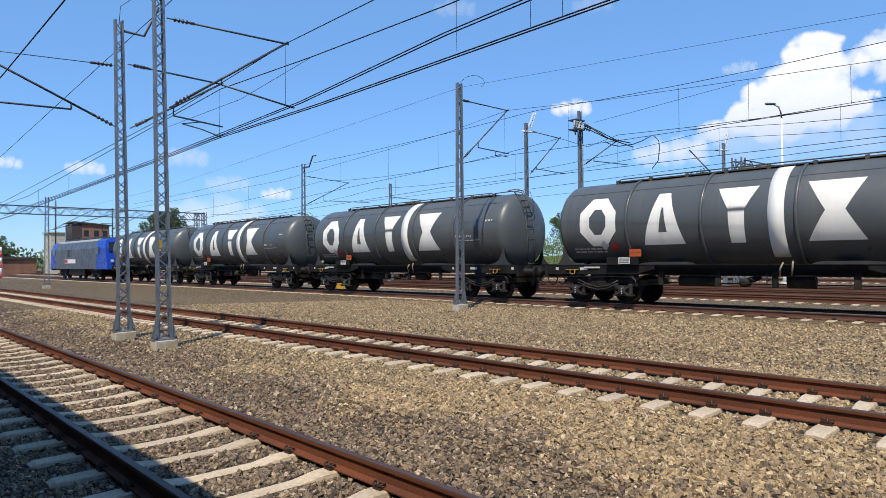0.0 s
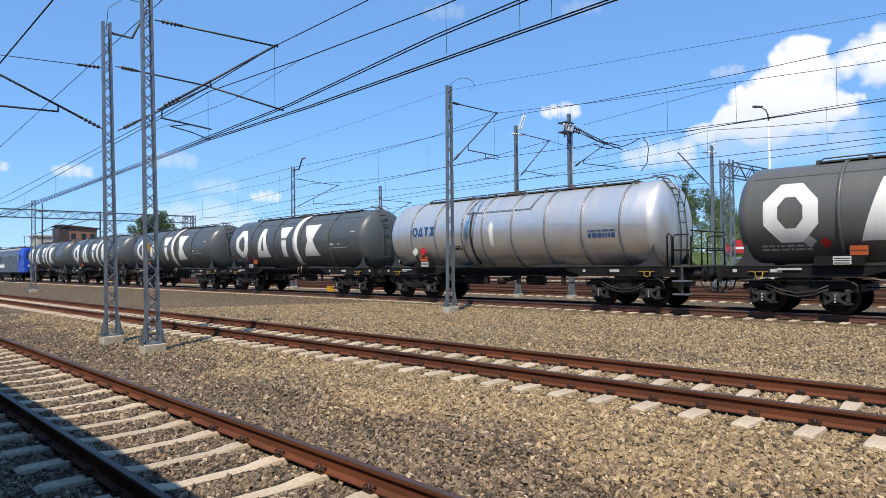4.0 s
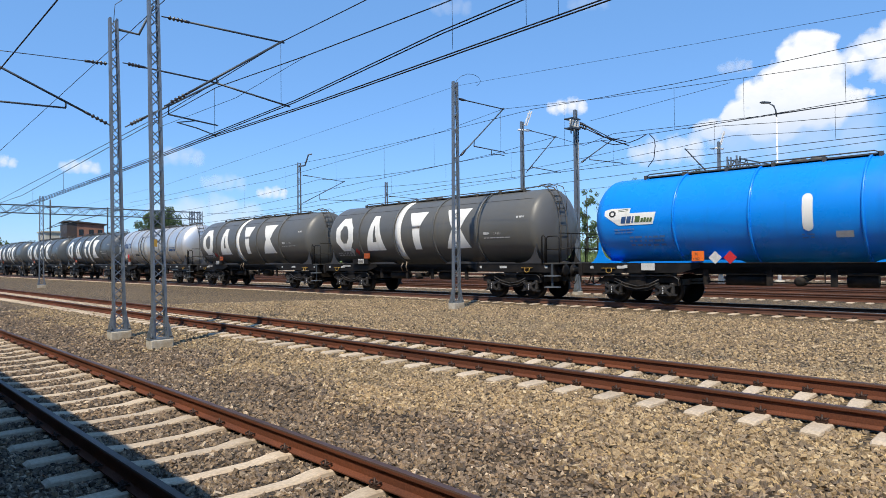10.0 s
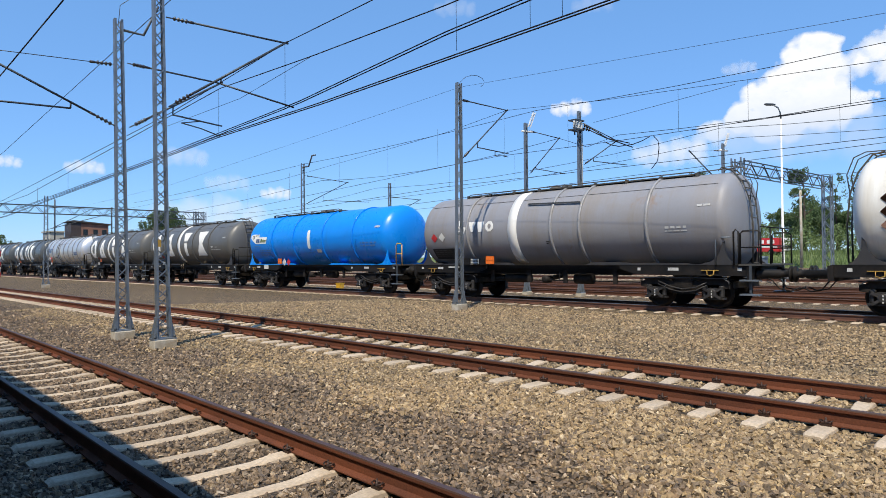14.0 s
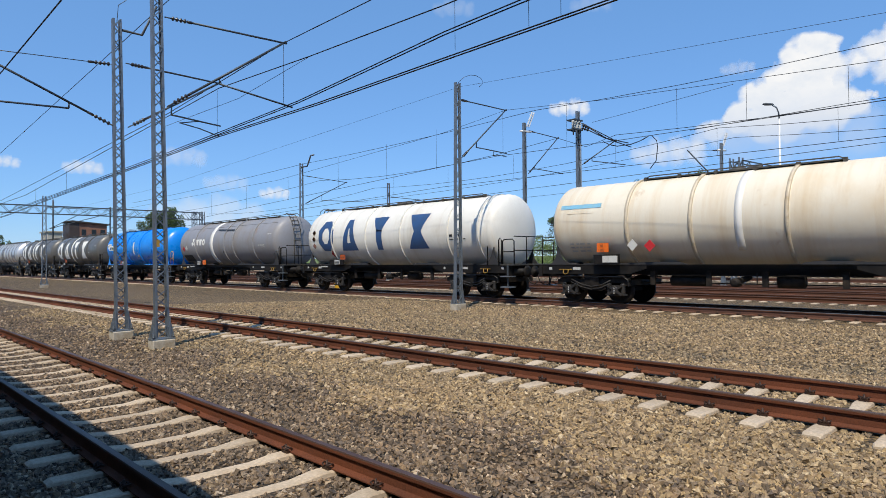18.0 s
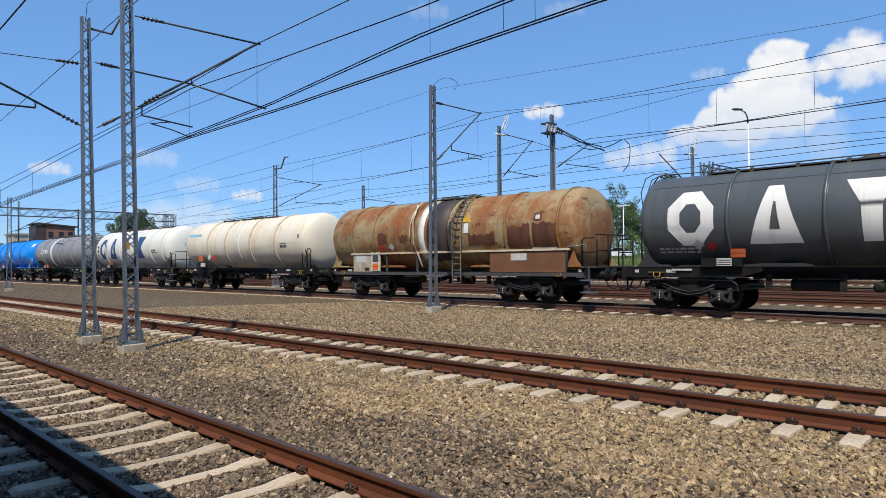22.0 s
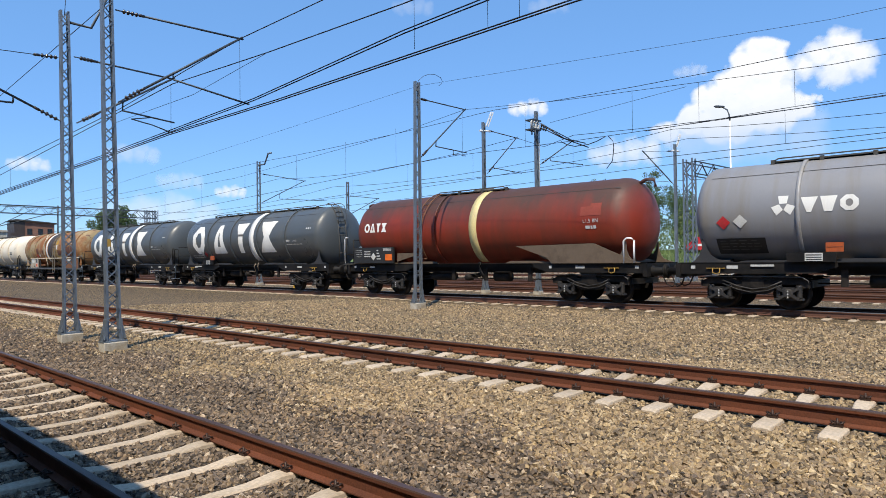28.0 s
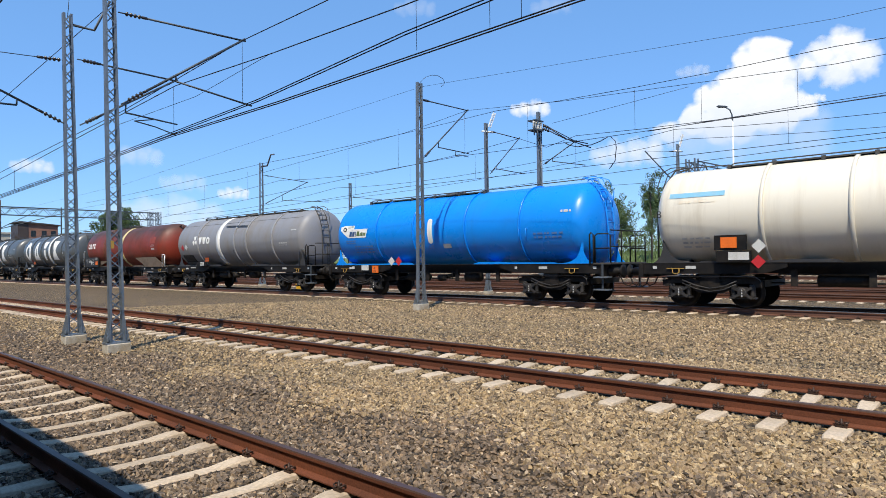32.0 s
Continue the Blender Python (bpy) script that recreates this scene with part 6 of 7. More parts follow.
def tank_wagon(name, label, paint, half=6.68, rings=(3.8, 1.3, -1.2, -3.75), stripe=None, ring_mat=None, bogies=(5.0, -5.0), ring_w=0.085, frame=None, cradle=None, stand=True, yellow=False, length=None, walk_span=(-5.2, 4.6), dish=0.52, ladder_end=-1, reach=(0.5, 0.5), low=0.0):
    """A bogie tank wagon: drum, rings, saddles, frame, running gear and fittings."""
    t = root(name, Matrix(), label, "tank wagon", "tank train")
    frame = frame or M["black"]
    cradle = cradle or M["cradle"]
    tank = part("tank", shell(2 * half, dish=dish), paint, t)
    for y in rings:
        part("ring", band(y, ring_w, 0.05), ring_mat or paint, tank)
    if paint in (M["tank_dark"], M["tank_warm"], M["tank_grey"], M["tank_slate"], M["tank_red"]):
        part("weld_seam", decal([[(half - 0.6, 3.715), (0.6 - half, 3.715), (0.6 - half, 3.732), (half - 0.6, 3.732)]], 0.006), M["seam"], tank)
    if stripe is not None:
        y, w, lo, mat = stripe
        part("stripe", band(y, w, 0.012, lo=lo, hi=200), mat, tank, "white marking band round the drum")
    for s in (-1, 1):
        bm = B()
        box(bm, s * 1.12 - 0.05, s * 1.12 + 0.05, -7.0, 7.0, 1.19 - low, 1.30 - low)
        box(bm, s * 1.12 - 0.12, s * 1.12 + 0.12, -7.0, 7.0, 1.285 - low, 1.31 - low)
        for e in () if low else (-1, 1):
            prism(bm, [(e * 7.05, 0.98), (e * 7.05, 1.30), (e * 2.9, 1.30), (e * 2.9, 1.18), (e * 3.5, 1.0)], "x", s * 1.20 - 0.03, s * 1.20 + 0.03)
        bar = part("sole_bar", bm, frame, t)
        bm = B()
        for y, w in ((6.6, 0.06), (5.5, 0.15), (-3.6, 0.05), (-4.75, 0.17), (-6.75, 0.06)):
            box(bm, s * 1.236 - 0.004, s * 1.236 + 0.004, y - w, y + w, 1.13, 1.22)
        part("small_plates", bm, M["dash"], bar)
    for e in (-1, 1):
        # horned saddle near each end, a lower foot farther in
        horn = [(1.4, 1.31), (1.05, 1.335), (0.80, 1.39), (0.60, 1.51), (0.48, 1.72), (0.40, 2.0), (0.35, 2.0), (0.34, 1.72), (0.26, 1.52), (0.14, 1.38), (0.04, 1.31)]
        foot = [(5.1, 1.31), (5.0, 1.36), (4.8, 1.395), (3.8, 1.395), (3.4, 1.365), (1.5, 1.355), (1.3, 1.31)]
        for s in (-1, 1):
            part("saddle", prism(B(), [(e * (half - a), b) for a, b in horn], "x", s * 1.215 - 0.012, s * 1.215 + 0.012), cradle, t)
            part("saddle_foot", prism(B(), [(e * (half - a), b) for a, b in foot], "x", s * 1.17 - 0.02, s * 1.17 + 0.02), cradle, t)
        ya, yb = e * (half - 0.45), e * (half - 1.05)
        part("cross_plate", prism(B(), [(-1.148, 1.31), (1.148, 1.31), (1.0, 1.36), (0.6, 1.42), (-0.6, 1.42), (-1.0, 1.36)], "y", min(ya, yb), max(ya, yb)), cradle, t)
        ya, yb = e * (half - 4.0), e * (half - 4.6)
        part("cross_plate", prism(B(), [(-1.148, 1.31), (1.148, 1.31), (1.0, 1.36), (0.6, 1.40), (-0.6, 1.40), (-1.0, 1.36)], "y", min(ya, yb), max(ya, yb)), cradle, t)
        buffer_end(t, e * 7.1, e, reach[0] if e > 0 else reach[1])
        bogie(t, bogies[0] if e > 0 else bogies[1])
    # brake gear under the middle
    bm = B()
    box(bm, -0.25, 0.25, -6.9, 6.9, 0.98, 1.20)
    part("centre_sill", bm, frame, t)
    bm = B()
    lathe(bm, [(-0.35, 0.02), (-0.34, 0.19), (0.34, 0.19), (0.35, 0.02)], 16, (-0.7, -1.2, 0.82), "y")
    part("brake_cylinder", bm, M["bogie"], t)
    bm = B()
    lathe(bm, [(-0.6, 0.02), (-0.57, 0.16), (0.57, 0.16), (0.6, 0.02)], 16, (-0.75, 1.7, 0.80), "y")
    part("air_tank", bm, M["bogie"], t)
    bm = B()
    lathe(bm, [(-0.16, 0.05), (-0.15, 0.13), (0.15, 0.13), (0.16, 0.05)], 14, (-1.0, 0.2, 0.78), "x")
    tube(bm, [(-0.9, 0.2, 0.8), (0, 0.2, 0.9), (0, 0.2, 1.3)], 0.09, 10)
    part("outlet_valve", bm, M["bogie"], t)
    rail_bars(t, "brake_rod", [[(-0.35, -4.0, 0.72), (-0.35, 4.0, 0.72)], [(-0.95, -3.2, 0.98), (-0.95, 3.2, 0.98)], [(-1.05, -0.4, 1.05), (-1.05, -0.4, 0.75), (-1.05, 0.5, 0.75)]], 0.022, M["bogie"])
    for y in (-2.6, -0.6, 1.0, 2.8):
        bm = B()
        box(bm, -1.02, -0.96, y - 0.08, y + 0.08, 0.66, 1.1)
        part("bracket", bm, M["bogie"], t)
    for y in (-5.9, 5.95):
        bm = B()
        box(bm, -1.285, -1.245, y - 0.26, y + 0.26, 1.135, 1.155)
        tube(bm, [(-1.27, y - 0.12, 1.14), (-1.29, y - 0.12, 1.02), (-1.31, y - 0.02, 0.98), (-1.29, y + 0.08, 1.02), (-1.27, y + 0.08, 1.14)], 0.018, 6)
        part("rope_hook", bm, M["yellow_old"], t, "dirty yellow rope hook")
    if stand:
        platform(t, -7.36, M["black"], yellow)
    if stand and not yellow:
        rail_bars(t, "grab_rail", [[(-1.27, -6.6, 1.3), (-1.27, -6.6, 2.25), (-1.27, -6.66, 2.32), (-1.27, -6.74, 2.25), (-1.27, -6.74, 1.3)]], 0.026, M["black"])
    if walk_span:
        walkway(t, *walk_span)
        top, q = TANK_Z + TANK_R, ladder_end
    if walk_span and ladder_end:
        bm = B()
        way = [(q * (half + 0.14), 1.35), (q * (half + 0.16), 2.4), (q * (half + 0.08), 3.2), (q * (half - 0.12), 3.75), (q * (half - 0.45), top + 0.05), (q * (half - 0.7), top + 0.1)]
        for x in (-0.42, 0.02):
            tube(bm, [(x, y, z) for y, z in way], 0.024, 6)
            tube(bm, [(x, way[2][0], way[2][1]), (x, q * (half + 0.15), 3.7), (x, q * (half - 0.02), top + 0.02), (x, q * (half - 0.3), top + 0.14), (x, q * (half - 0.75), top + 0.13), (x, q * (half - 0.85), top + 0.05)], 0.016, 6)
        for k in range(12):
            f = k / 11 * (len(way) - 1)
            a, b = way[min(int(f), len(way) - 2)], way[min(int(f) + 1, len(way) - 1)]
            g = f - min(int(f), len(way) - 2)
            y, z = a[0] + (b[0] - a[0]) * g, a[1] + (b[1] - a[1]) * g
            tube(bm, [(-0.42, y, z), (0.02, y, z)], 0.018, 5)
        part("end_ladder", bm, paint if paint is M["tank_blue"] else M["grating"], t)
        rail_bars(t, "crown_rail", [[(-0.44, walk_span[0], top + 0.05), (-0.44, q * (half - 0.7), top + 0.08)] if q < 0 else [(-0.44, walk_span[1], top + 0.05), (-0.44, q * (half - 0.7), top + 0.08)]], 0.018, M["grating"])
    return t, tank


def side_box(t, y, w=0.46, orange=True, dy=-0.55):
    """The little label board with the code plates at the front bogie."""
    bm = B()
    box(bm, -1.38, -1.32, y - w * 1.5, y + w, 1.31, 1.56)
    part("label_board", bm, M["black"], t)
    bm = B()
    box(bm, -1.392, -1.38, y - w * 0.85, y + w * 0.05, 1.335, 1.545)
    part("label_paper", bm, M["plate"], t)
    bm = B()
    for k in range(3):
        box(bm, -1.396, -1.392, y - w * 0.8, y, 1.36 + 0.06 * k, 1.385 + 0.06 * k)
    part("printed_text", bm, M["ink"], t)
    bm = B()
    box(bm, -1.27, -1.25, y + 0.8, y + 1.4, 1.19, 1.245)
    part("number_board", bm, M["dash"], t)
    if orange:
        bm = B()
        box(bm, -1.33, -1.29, y + dy - 0.20, y + dy + 0.20, 1.57, 1.81)
        o = part("orange_plate", bm, M["orange_shaded"], t, "orange hazard plate in a dull, shaded tone")
        bm = B()
        box(bm, -1.335, -1.33, y + dy - 0.18, y + dy + 0.18, 1.683, 1.697)
        part("plate_line", bm, M["ink"], o)


def finish_dark(t, tank, marks, stripe_y):
    four_marks(tank, marks, 1.93, 3.52, M["mark_white"])
    side_box(t, 4.05)
    part("lettering", bars(-3.95, -4.25, 2.42, ((0, 0.1), (0.02, 0.06)), seed=2), M["dash"], tank)
    words("L 4 BH", 0.13, -4.45, 2.42, M["dash"], tank)
    part("lettering", bars(-3.95, -5.3, 2.28, ((0, 0.032),), seed=3, gap=0.1), M["dash"], tank)
    part("lettering", bars(-5.55, -5.95, 3.0, ((0, 0.07),), seed=4, gap=0.1), M["dash"], tank)
    part("lettering", bars(5.85, 4.6, 1.72, ((0, 0.05), (0.1, 0.05)), seed=5, gap=0.1), M["dash"], tank)
    diamond(tank, 4.62, 1.95, 0.17, M["plate"], "white hazard diamond")
    diamond(tank, 4.25, 1.90, 0.16, M["red"], "faded red hazard diamond")
    rail_bars(t, "discharge_hose", [[(-1.25, stripe_y - 0.1, 1.36), (-1.32, stripe_y - 0.05, 1.2), (-1.2, stripe_y, 1.0)], [(-1.25, stripe_y - 0.35, 1.4), (-1.3, stripe_y - 0.35, 1.2), (-1.2, stripe_y - 0.3, 1.0)]], 0.024, M["hose"], "short dusty hose")


dark_a, tk = tank_wagon("tank_wagon", "dark grey tank wagon with big white marks and band", M["tank_dark"], stand=False, rings=(3.74, 1.29, -1.31, -3.83), stripe=(-0.80, 0.42, -52, M["mark_white"]))
finish_dark(dark_a, tk, (4.80, 2.50, 0.26, -2.24), -0.8)
dark_b, tk = tank_wagon("tank_wagon", "dusty grey tank wagon with big white marks and band", M["tank_warm"], rings=(3.9, 1.38, -1.16, -3.6), reach=(0.32, 0.26), stripe=(1.10, 0.38, -52, M["mark_white"]))
finish_dark(dark_b, tk, (5.05, 2.76, -0.09, -2.5), 1.1)

dark_c, tk = tank_wagon("tank_wagon", "blue-black tank wagon with big white marks, ladder in front", M["tank_dark"], rings=(3.74, 1.29, -1.31, -3.83), stripe=(-0.80, 0.42, -52, M["mark_white"]), ladder_end=1, reach=(0.5, 0.36))
finish_dark(dark_c, tk, (4.80, 2.50, 0.26, -2.24), -0.8)

# bare metal wagon
silver, tk = tank_wagon("tank_wagon", "bright bare-metal clad tank wagon with a small blue emblem", M["silver"], half=6.5, reach=(0.22, 0.5), rings=(4.8, 3.38, 1.85, 0.8, -0.64, -2.14, -3.65, -5.1), ring_mat=M["silver_edge"], ring_w=0.05)
four_marks(tk, (4.58, 4.24, 3.9, 3.55), 2.62, 3.0, M["mark_blue"], 0.24)
part("marking", decal([capsule(0.35, 2.55, 0.20, 0.95)]), M["mark_white"], tk, "white rounded mark")
part("hatch_edge", decal([[(1.75, 3.42), (-1.4, 3.42), (-1.4, 3.46), (1.75, 3.46)]], 0.03), M["silver_edge"], tk)
part("hatch_edge", decal([[(-1.36, 3.42), (-1.42, 3.42), (-1.62, 3.98), (-1.56, 3.98)], [(1.72, 3.42), (1.66, 3.42), (1.50, 3.98), (1.56, 3.98)]], 0.03), M["silver_edge"], tk)
part("drain_strip", band(1.38, 0.08, 0.04, lo=-55, hi=33), M["ink"], tk)
part("lettering", bars(-3.9, -5.0, 2.28, ((0, 0.14), (0.2, 0.05)), seed=7, gap=0.06), M["mark_blue"], tk)
part("lettering", bars(2.7, 1.95, 2.0, ((0, 0.1), (0.12, 0.05)), seed=8, gap=0.06), M["ink"], tk)
side_box(silver, 4.25, dy=-0.05)
diamond(silver, 4.62, 1.98, 0.19, M["plate"], "white hazard diamond", -1.40)
diamond(silver, 4.15, 1.98, 0.19, M["red"], "red hazard diamond", -1.40)

# bright blue wagons
def blue_wagon(label, mark, plate, gold, gem):
    """mark: where the white board sits; plate: where the orange plate hangs, and how high."""
    blue, tk = tank_wagon("tank_wagon", label, M["tank_blue"], rings=(3.59, 1.37, -1.38, -3.92), ring_w=0.06, cradle=M["tank_blue"], yellow=gold, walk_span=(-1.6, 5.0), dish=0.68, ladder_end=0 if gold else -1)
    part("emblem", decal([[(5.95, 3.02), (5.95, 2.86), (5.75, 2.72), (5.45, 2.52), (4.25, 2.52), (4.15, 2.90), (5.05, 2.90), (5.02, 3.06), (5.70, 3.08)]]), M["mark_white"], tk, "white emblem board")
    for yy, w in ((5.36, 0.16), (5.17, 0.15), (4.98, 0.05)):
        part("emblem_inset", decal([[(yy, 2.58), (yy - w, 2.58), (yy - w - 0.04, 2.80), (yy - 0.04, 2.80)]], 0.015), M["mark_blue"], tk)
    for yy, w, h in ((4.87, 0.17, 0.20), (4.67, 0.08, 0.13), (4.57, 0.08, 0.15), (4.47, 0.08, 0.13), (4.37, 0.08, 0.13)):
        part("emblem_inset", decal([[(yy, 2.60), (yy - w, 2.60), (yy - w - 0.03, 2.60 + h), (yy - 0.03, 2.60 + h)]], 0.015), M["leaf_dark"], tk)
    for z in (2.96, 3.01):
        part("emblem_inset", decal([[(5.45, z), (5.10, z + 0.02), (5.10, z + 0.035), (5.45, z + 0.015)]], 0.015), M["leaf_dark"], tk)
    part("emblem_inset", decal(octagon(5.66, 2.9, 0.24, 0.2, 0.5), 0.015), M["ink"], tk)
    part("marking", decal([capsule(mark, 2.64, 0.26, 1.0)]), M["mark_white"], tk, "white rounded mark")
    part("lettering", bars(mark + 0.17, mark - 0.13, 1.95, ((0, 0.04), (0.08, 0.04)), seed=9), M["dim_letter"], tk)
    part("label_paper", decal([[(mark - 0.63, 1.95), (mark - 1.03, 1.95), (mark - 1.03, 2.12), (mark - 0.63, 2.12)]], 0.012), M["dash"], tk)
    part("lettering", bars(5.6, 4.9, 2.36, ((0, 0.05), (-0.09, 0.04)), seed=11, gap=0.05), M["dim_letter"], tk)
    part("lettering", bars(5.1, 3.9, 1.85, ((0, 0.06), (0.13, 0.06), (0.25, 0.06)), seed=12), M["dim_letter"], tk)
    part("lettering", bars(-4.5, -5.7, 2.2, ((0, 0.06), (0.13, 0.06)), seed=13), M["dim_letter"], tk)
    part("lettering", bars(-5.6, -6.0, 3.05, ((0, 0.08),), seed=14, gap=0.05), M["dash"], tk)
    rail_bars(tk, "grab_handle", [[(-1.40, -3.95, 2.15), (-1.52, -3.95, 2.15), (-1.52, -3.95, 2.55), (-1.45, -3.95, 2.55)], [(-1.40, -4.25, 2.15), (-1.52, -4.25, 2.15), (-1.52, -4.25, 2.55), (-1.45, -4.25, 2.55)]], 0.02, M["tank_blue"])
    bm = B()
    box(bm, -1.40, -1.36, plate[0] - 0.18, plate[0] + 0.18, plate[1], plate[1] + 0.3)
    o = part("orange_plate", bm, M["orange"], blue, "orange hazard plate with black figures")
    words("30", 0.12, plate[0] + 0.10, plate[1] + 0.17, M["ink"], o, -1.404)
    words("1202", 0.11, plate[0] + 0.155, plate[1] + 0.03, M["ink"], o, -1.404)
    diamond(blue, gem, 1.46, 0.19, M["plate"], "white hazard diamond", -1.40)
    diamond(blue, gem - 0.43, 1.46, 0.19, M["red"], "red hazard diamond", -1.40)
    bm = B()
    box(bm, -1.30, -1.27, 4.3, 4.75, 1.08, 1.30)
    part("label_board", bm, M["plate"], blue)
    part("body_light", box(B(), -1.30, -1.27, 5.25, 5.37, 1.15, 1.25), M["plate"], blue)
    return blue


blue = blue_wagon("glossy bright blue tank wagon on blue saddles with white emblem", -0.12, (2.87, 1.36), True, 2.35)
blue_rear = blue_wagon("glossy blue tank wagon with low orange plate and white emblem", 0.42, (3.75, 0.98), False, 2.70)


def emblem_trio(tank, y, z):
    """A white emblem: three splayed blades and a row of plain blocks."""
    sh = []
    for a in (90, 210, 330):
        c, s = math.cos(radians(a)), math.sin(radians(a))
        r = [(0.06, -0.09), (0.27, -0.13), (0.27, 0.13), (0.06, 0.09)]
        sh.append([(y - (u * c - v * s), z + (u * s + v * c)) for u, v in r])
    part("emblem", decal(sh), M["mark_white"], tank, "white three-bladed emblem")
    yy = y - 0.42
    for sh in ([[(yy + 0.0, z + 0.2), (yy - 0.40, z + 0.2), (yy - 0.24, z - 0.2), (yy - 0.14, z - 0.2)]],
               [[(yy - 0.45, z + 0.2), (yy - 0.84, z + 0.2), (yy - 0.72, z - 0.2), (yy - 0.54, z - 0.2)]],
               octagon(yy - 1.10, z, 0.40, 0.40, 0.40)):
        part("emblem_block", decal(sh), M["mark_white"], tank)


def grey_wagon(paint, label, rear, bright):
    t, tank = tank_wagon("tank_wagon", label, paint, rings=(3.75, -0.30, -1.50, -3.98), ring_w=0.10, ring_mat=M["ring_grey"], reach=(0.5, rear), stripe=(1.45, 0.42, -60, M["mark_white"]))
    emblem_trio(tank, 4.1, 2.80)
    part("step_rail", decal([[(0.85, 3.52), (-1.45, 3.44), (-1.45, 3.50), (0.85, 3.58)]], 0.06), M["ink"], tank)
    part("data_panel", decal([[(5.9, 1.55), (4.6, 1.55), (4.6, 1.98), (5.9, 1.98)]], 0.010), M["ink"], tank)
    part("lettering", bars(5.8, 4.7, 1.66, ((0, 0.022), (0.08, 0.022), (0.16, 0.022), (0.24, 0.022)), 0.015, seed=15), M["frame_grey"], tank)
    part("lettering", bars(-4.6, -5.3, 2.42, ((0, 0.07), (-0.09, 0.03)), seed=16, gap=0.2), M["dash"], tank)
    part("lettering", bars(-5.6, -6.0, 3.05, ((0, 0.06),), seed=17, gap=0.05), M["dash"], tank)
    part("lettering", bars(-0.05, -0.35, 2.05, ((0, 0.05), (0.08, 0.03)), seed=18), M["ink"], tank)
    diamond(tank, 5.65, 2.42, 0.19, M["red"], "red hazard diamond")
    diamond(tank, 5.20, 2.44, 0.19, M["plate"], "white hazard diamond")
    side_box(t, 3.6, orange=not bright, dy=-0.65)
    if bright:
        o = part("orange_plate", box(B(), -1.40, -1.36, 2.42, 2.82, 1.34, 1.64), M["orange"], t, "orange hazard plate with a dark middle line")
        part("plate_line", box(B(), -1.404, -1.40, 2.44, 2.80, 1.483, 1.497), M["ink"], o)
    rail_bars(t, "brake_handle", [[(-1.3, -6.1, 1.3), (-1.3, -6.1, 2.05), (-1.3, -6.25, 2.1), (-1.3, -6.55, 2.1)]], 0.022, M["galv"])
    return t


grey = grey_wagon(M["tank_grey"], "weathered taupe-grey tank wagon with a white band and emblem", 0.95, True)
slate = grey_wagon(M["tank_slate"], "slate-grey tank wagon with a white band and three-bladed emblem", 0.6, False)

# white wagon with blue marks
white, tk = tank_wagon("tank_wagon", "white tank wagon with four big dark blue marks", M["tank_white"], rings=(4.17, 1.48, -1.01, -3.99, -5.7), ring_w=0.05, ladder_end=1, reach=(0.92, 0.6))
four_marks(tk, (4.68, 2.75, 0.45, -2.18), 2.00, 3.50, M["mark_blue"], 0.92)
part("lettering", bars(-4.1, -4.8, 2.45, ((0, 0.10),), seed=19), M["ink"], tk)
part("lettering", bars(-4.1, -5.0, 2.33, ((0, 0.04),), seed=20), M["ink"], tk)
for z in (2.95, 2.62, 2.28):
    diamond(tk, 5.72, z, 0.15, M["rail_dark"], "dark faded hazard diamond")
diamond(tk, 4.3, 1.85, 0.17, M["red"], "faded red hazard diamond")
side_box(white, 4.0)
rail_bars(white, "brake_handle", [[(-1.3, -6.05, 1.3), (-1.3, -6.05, 2.3), (-1.3, -6.3, 2.35)]], 0.022, M["black"])


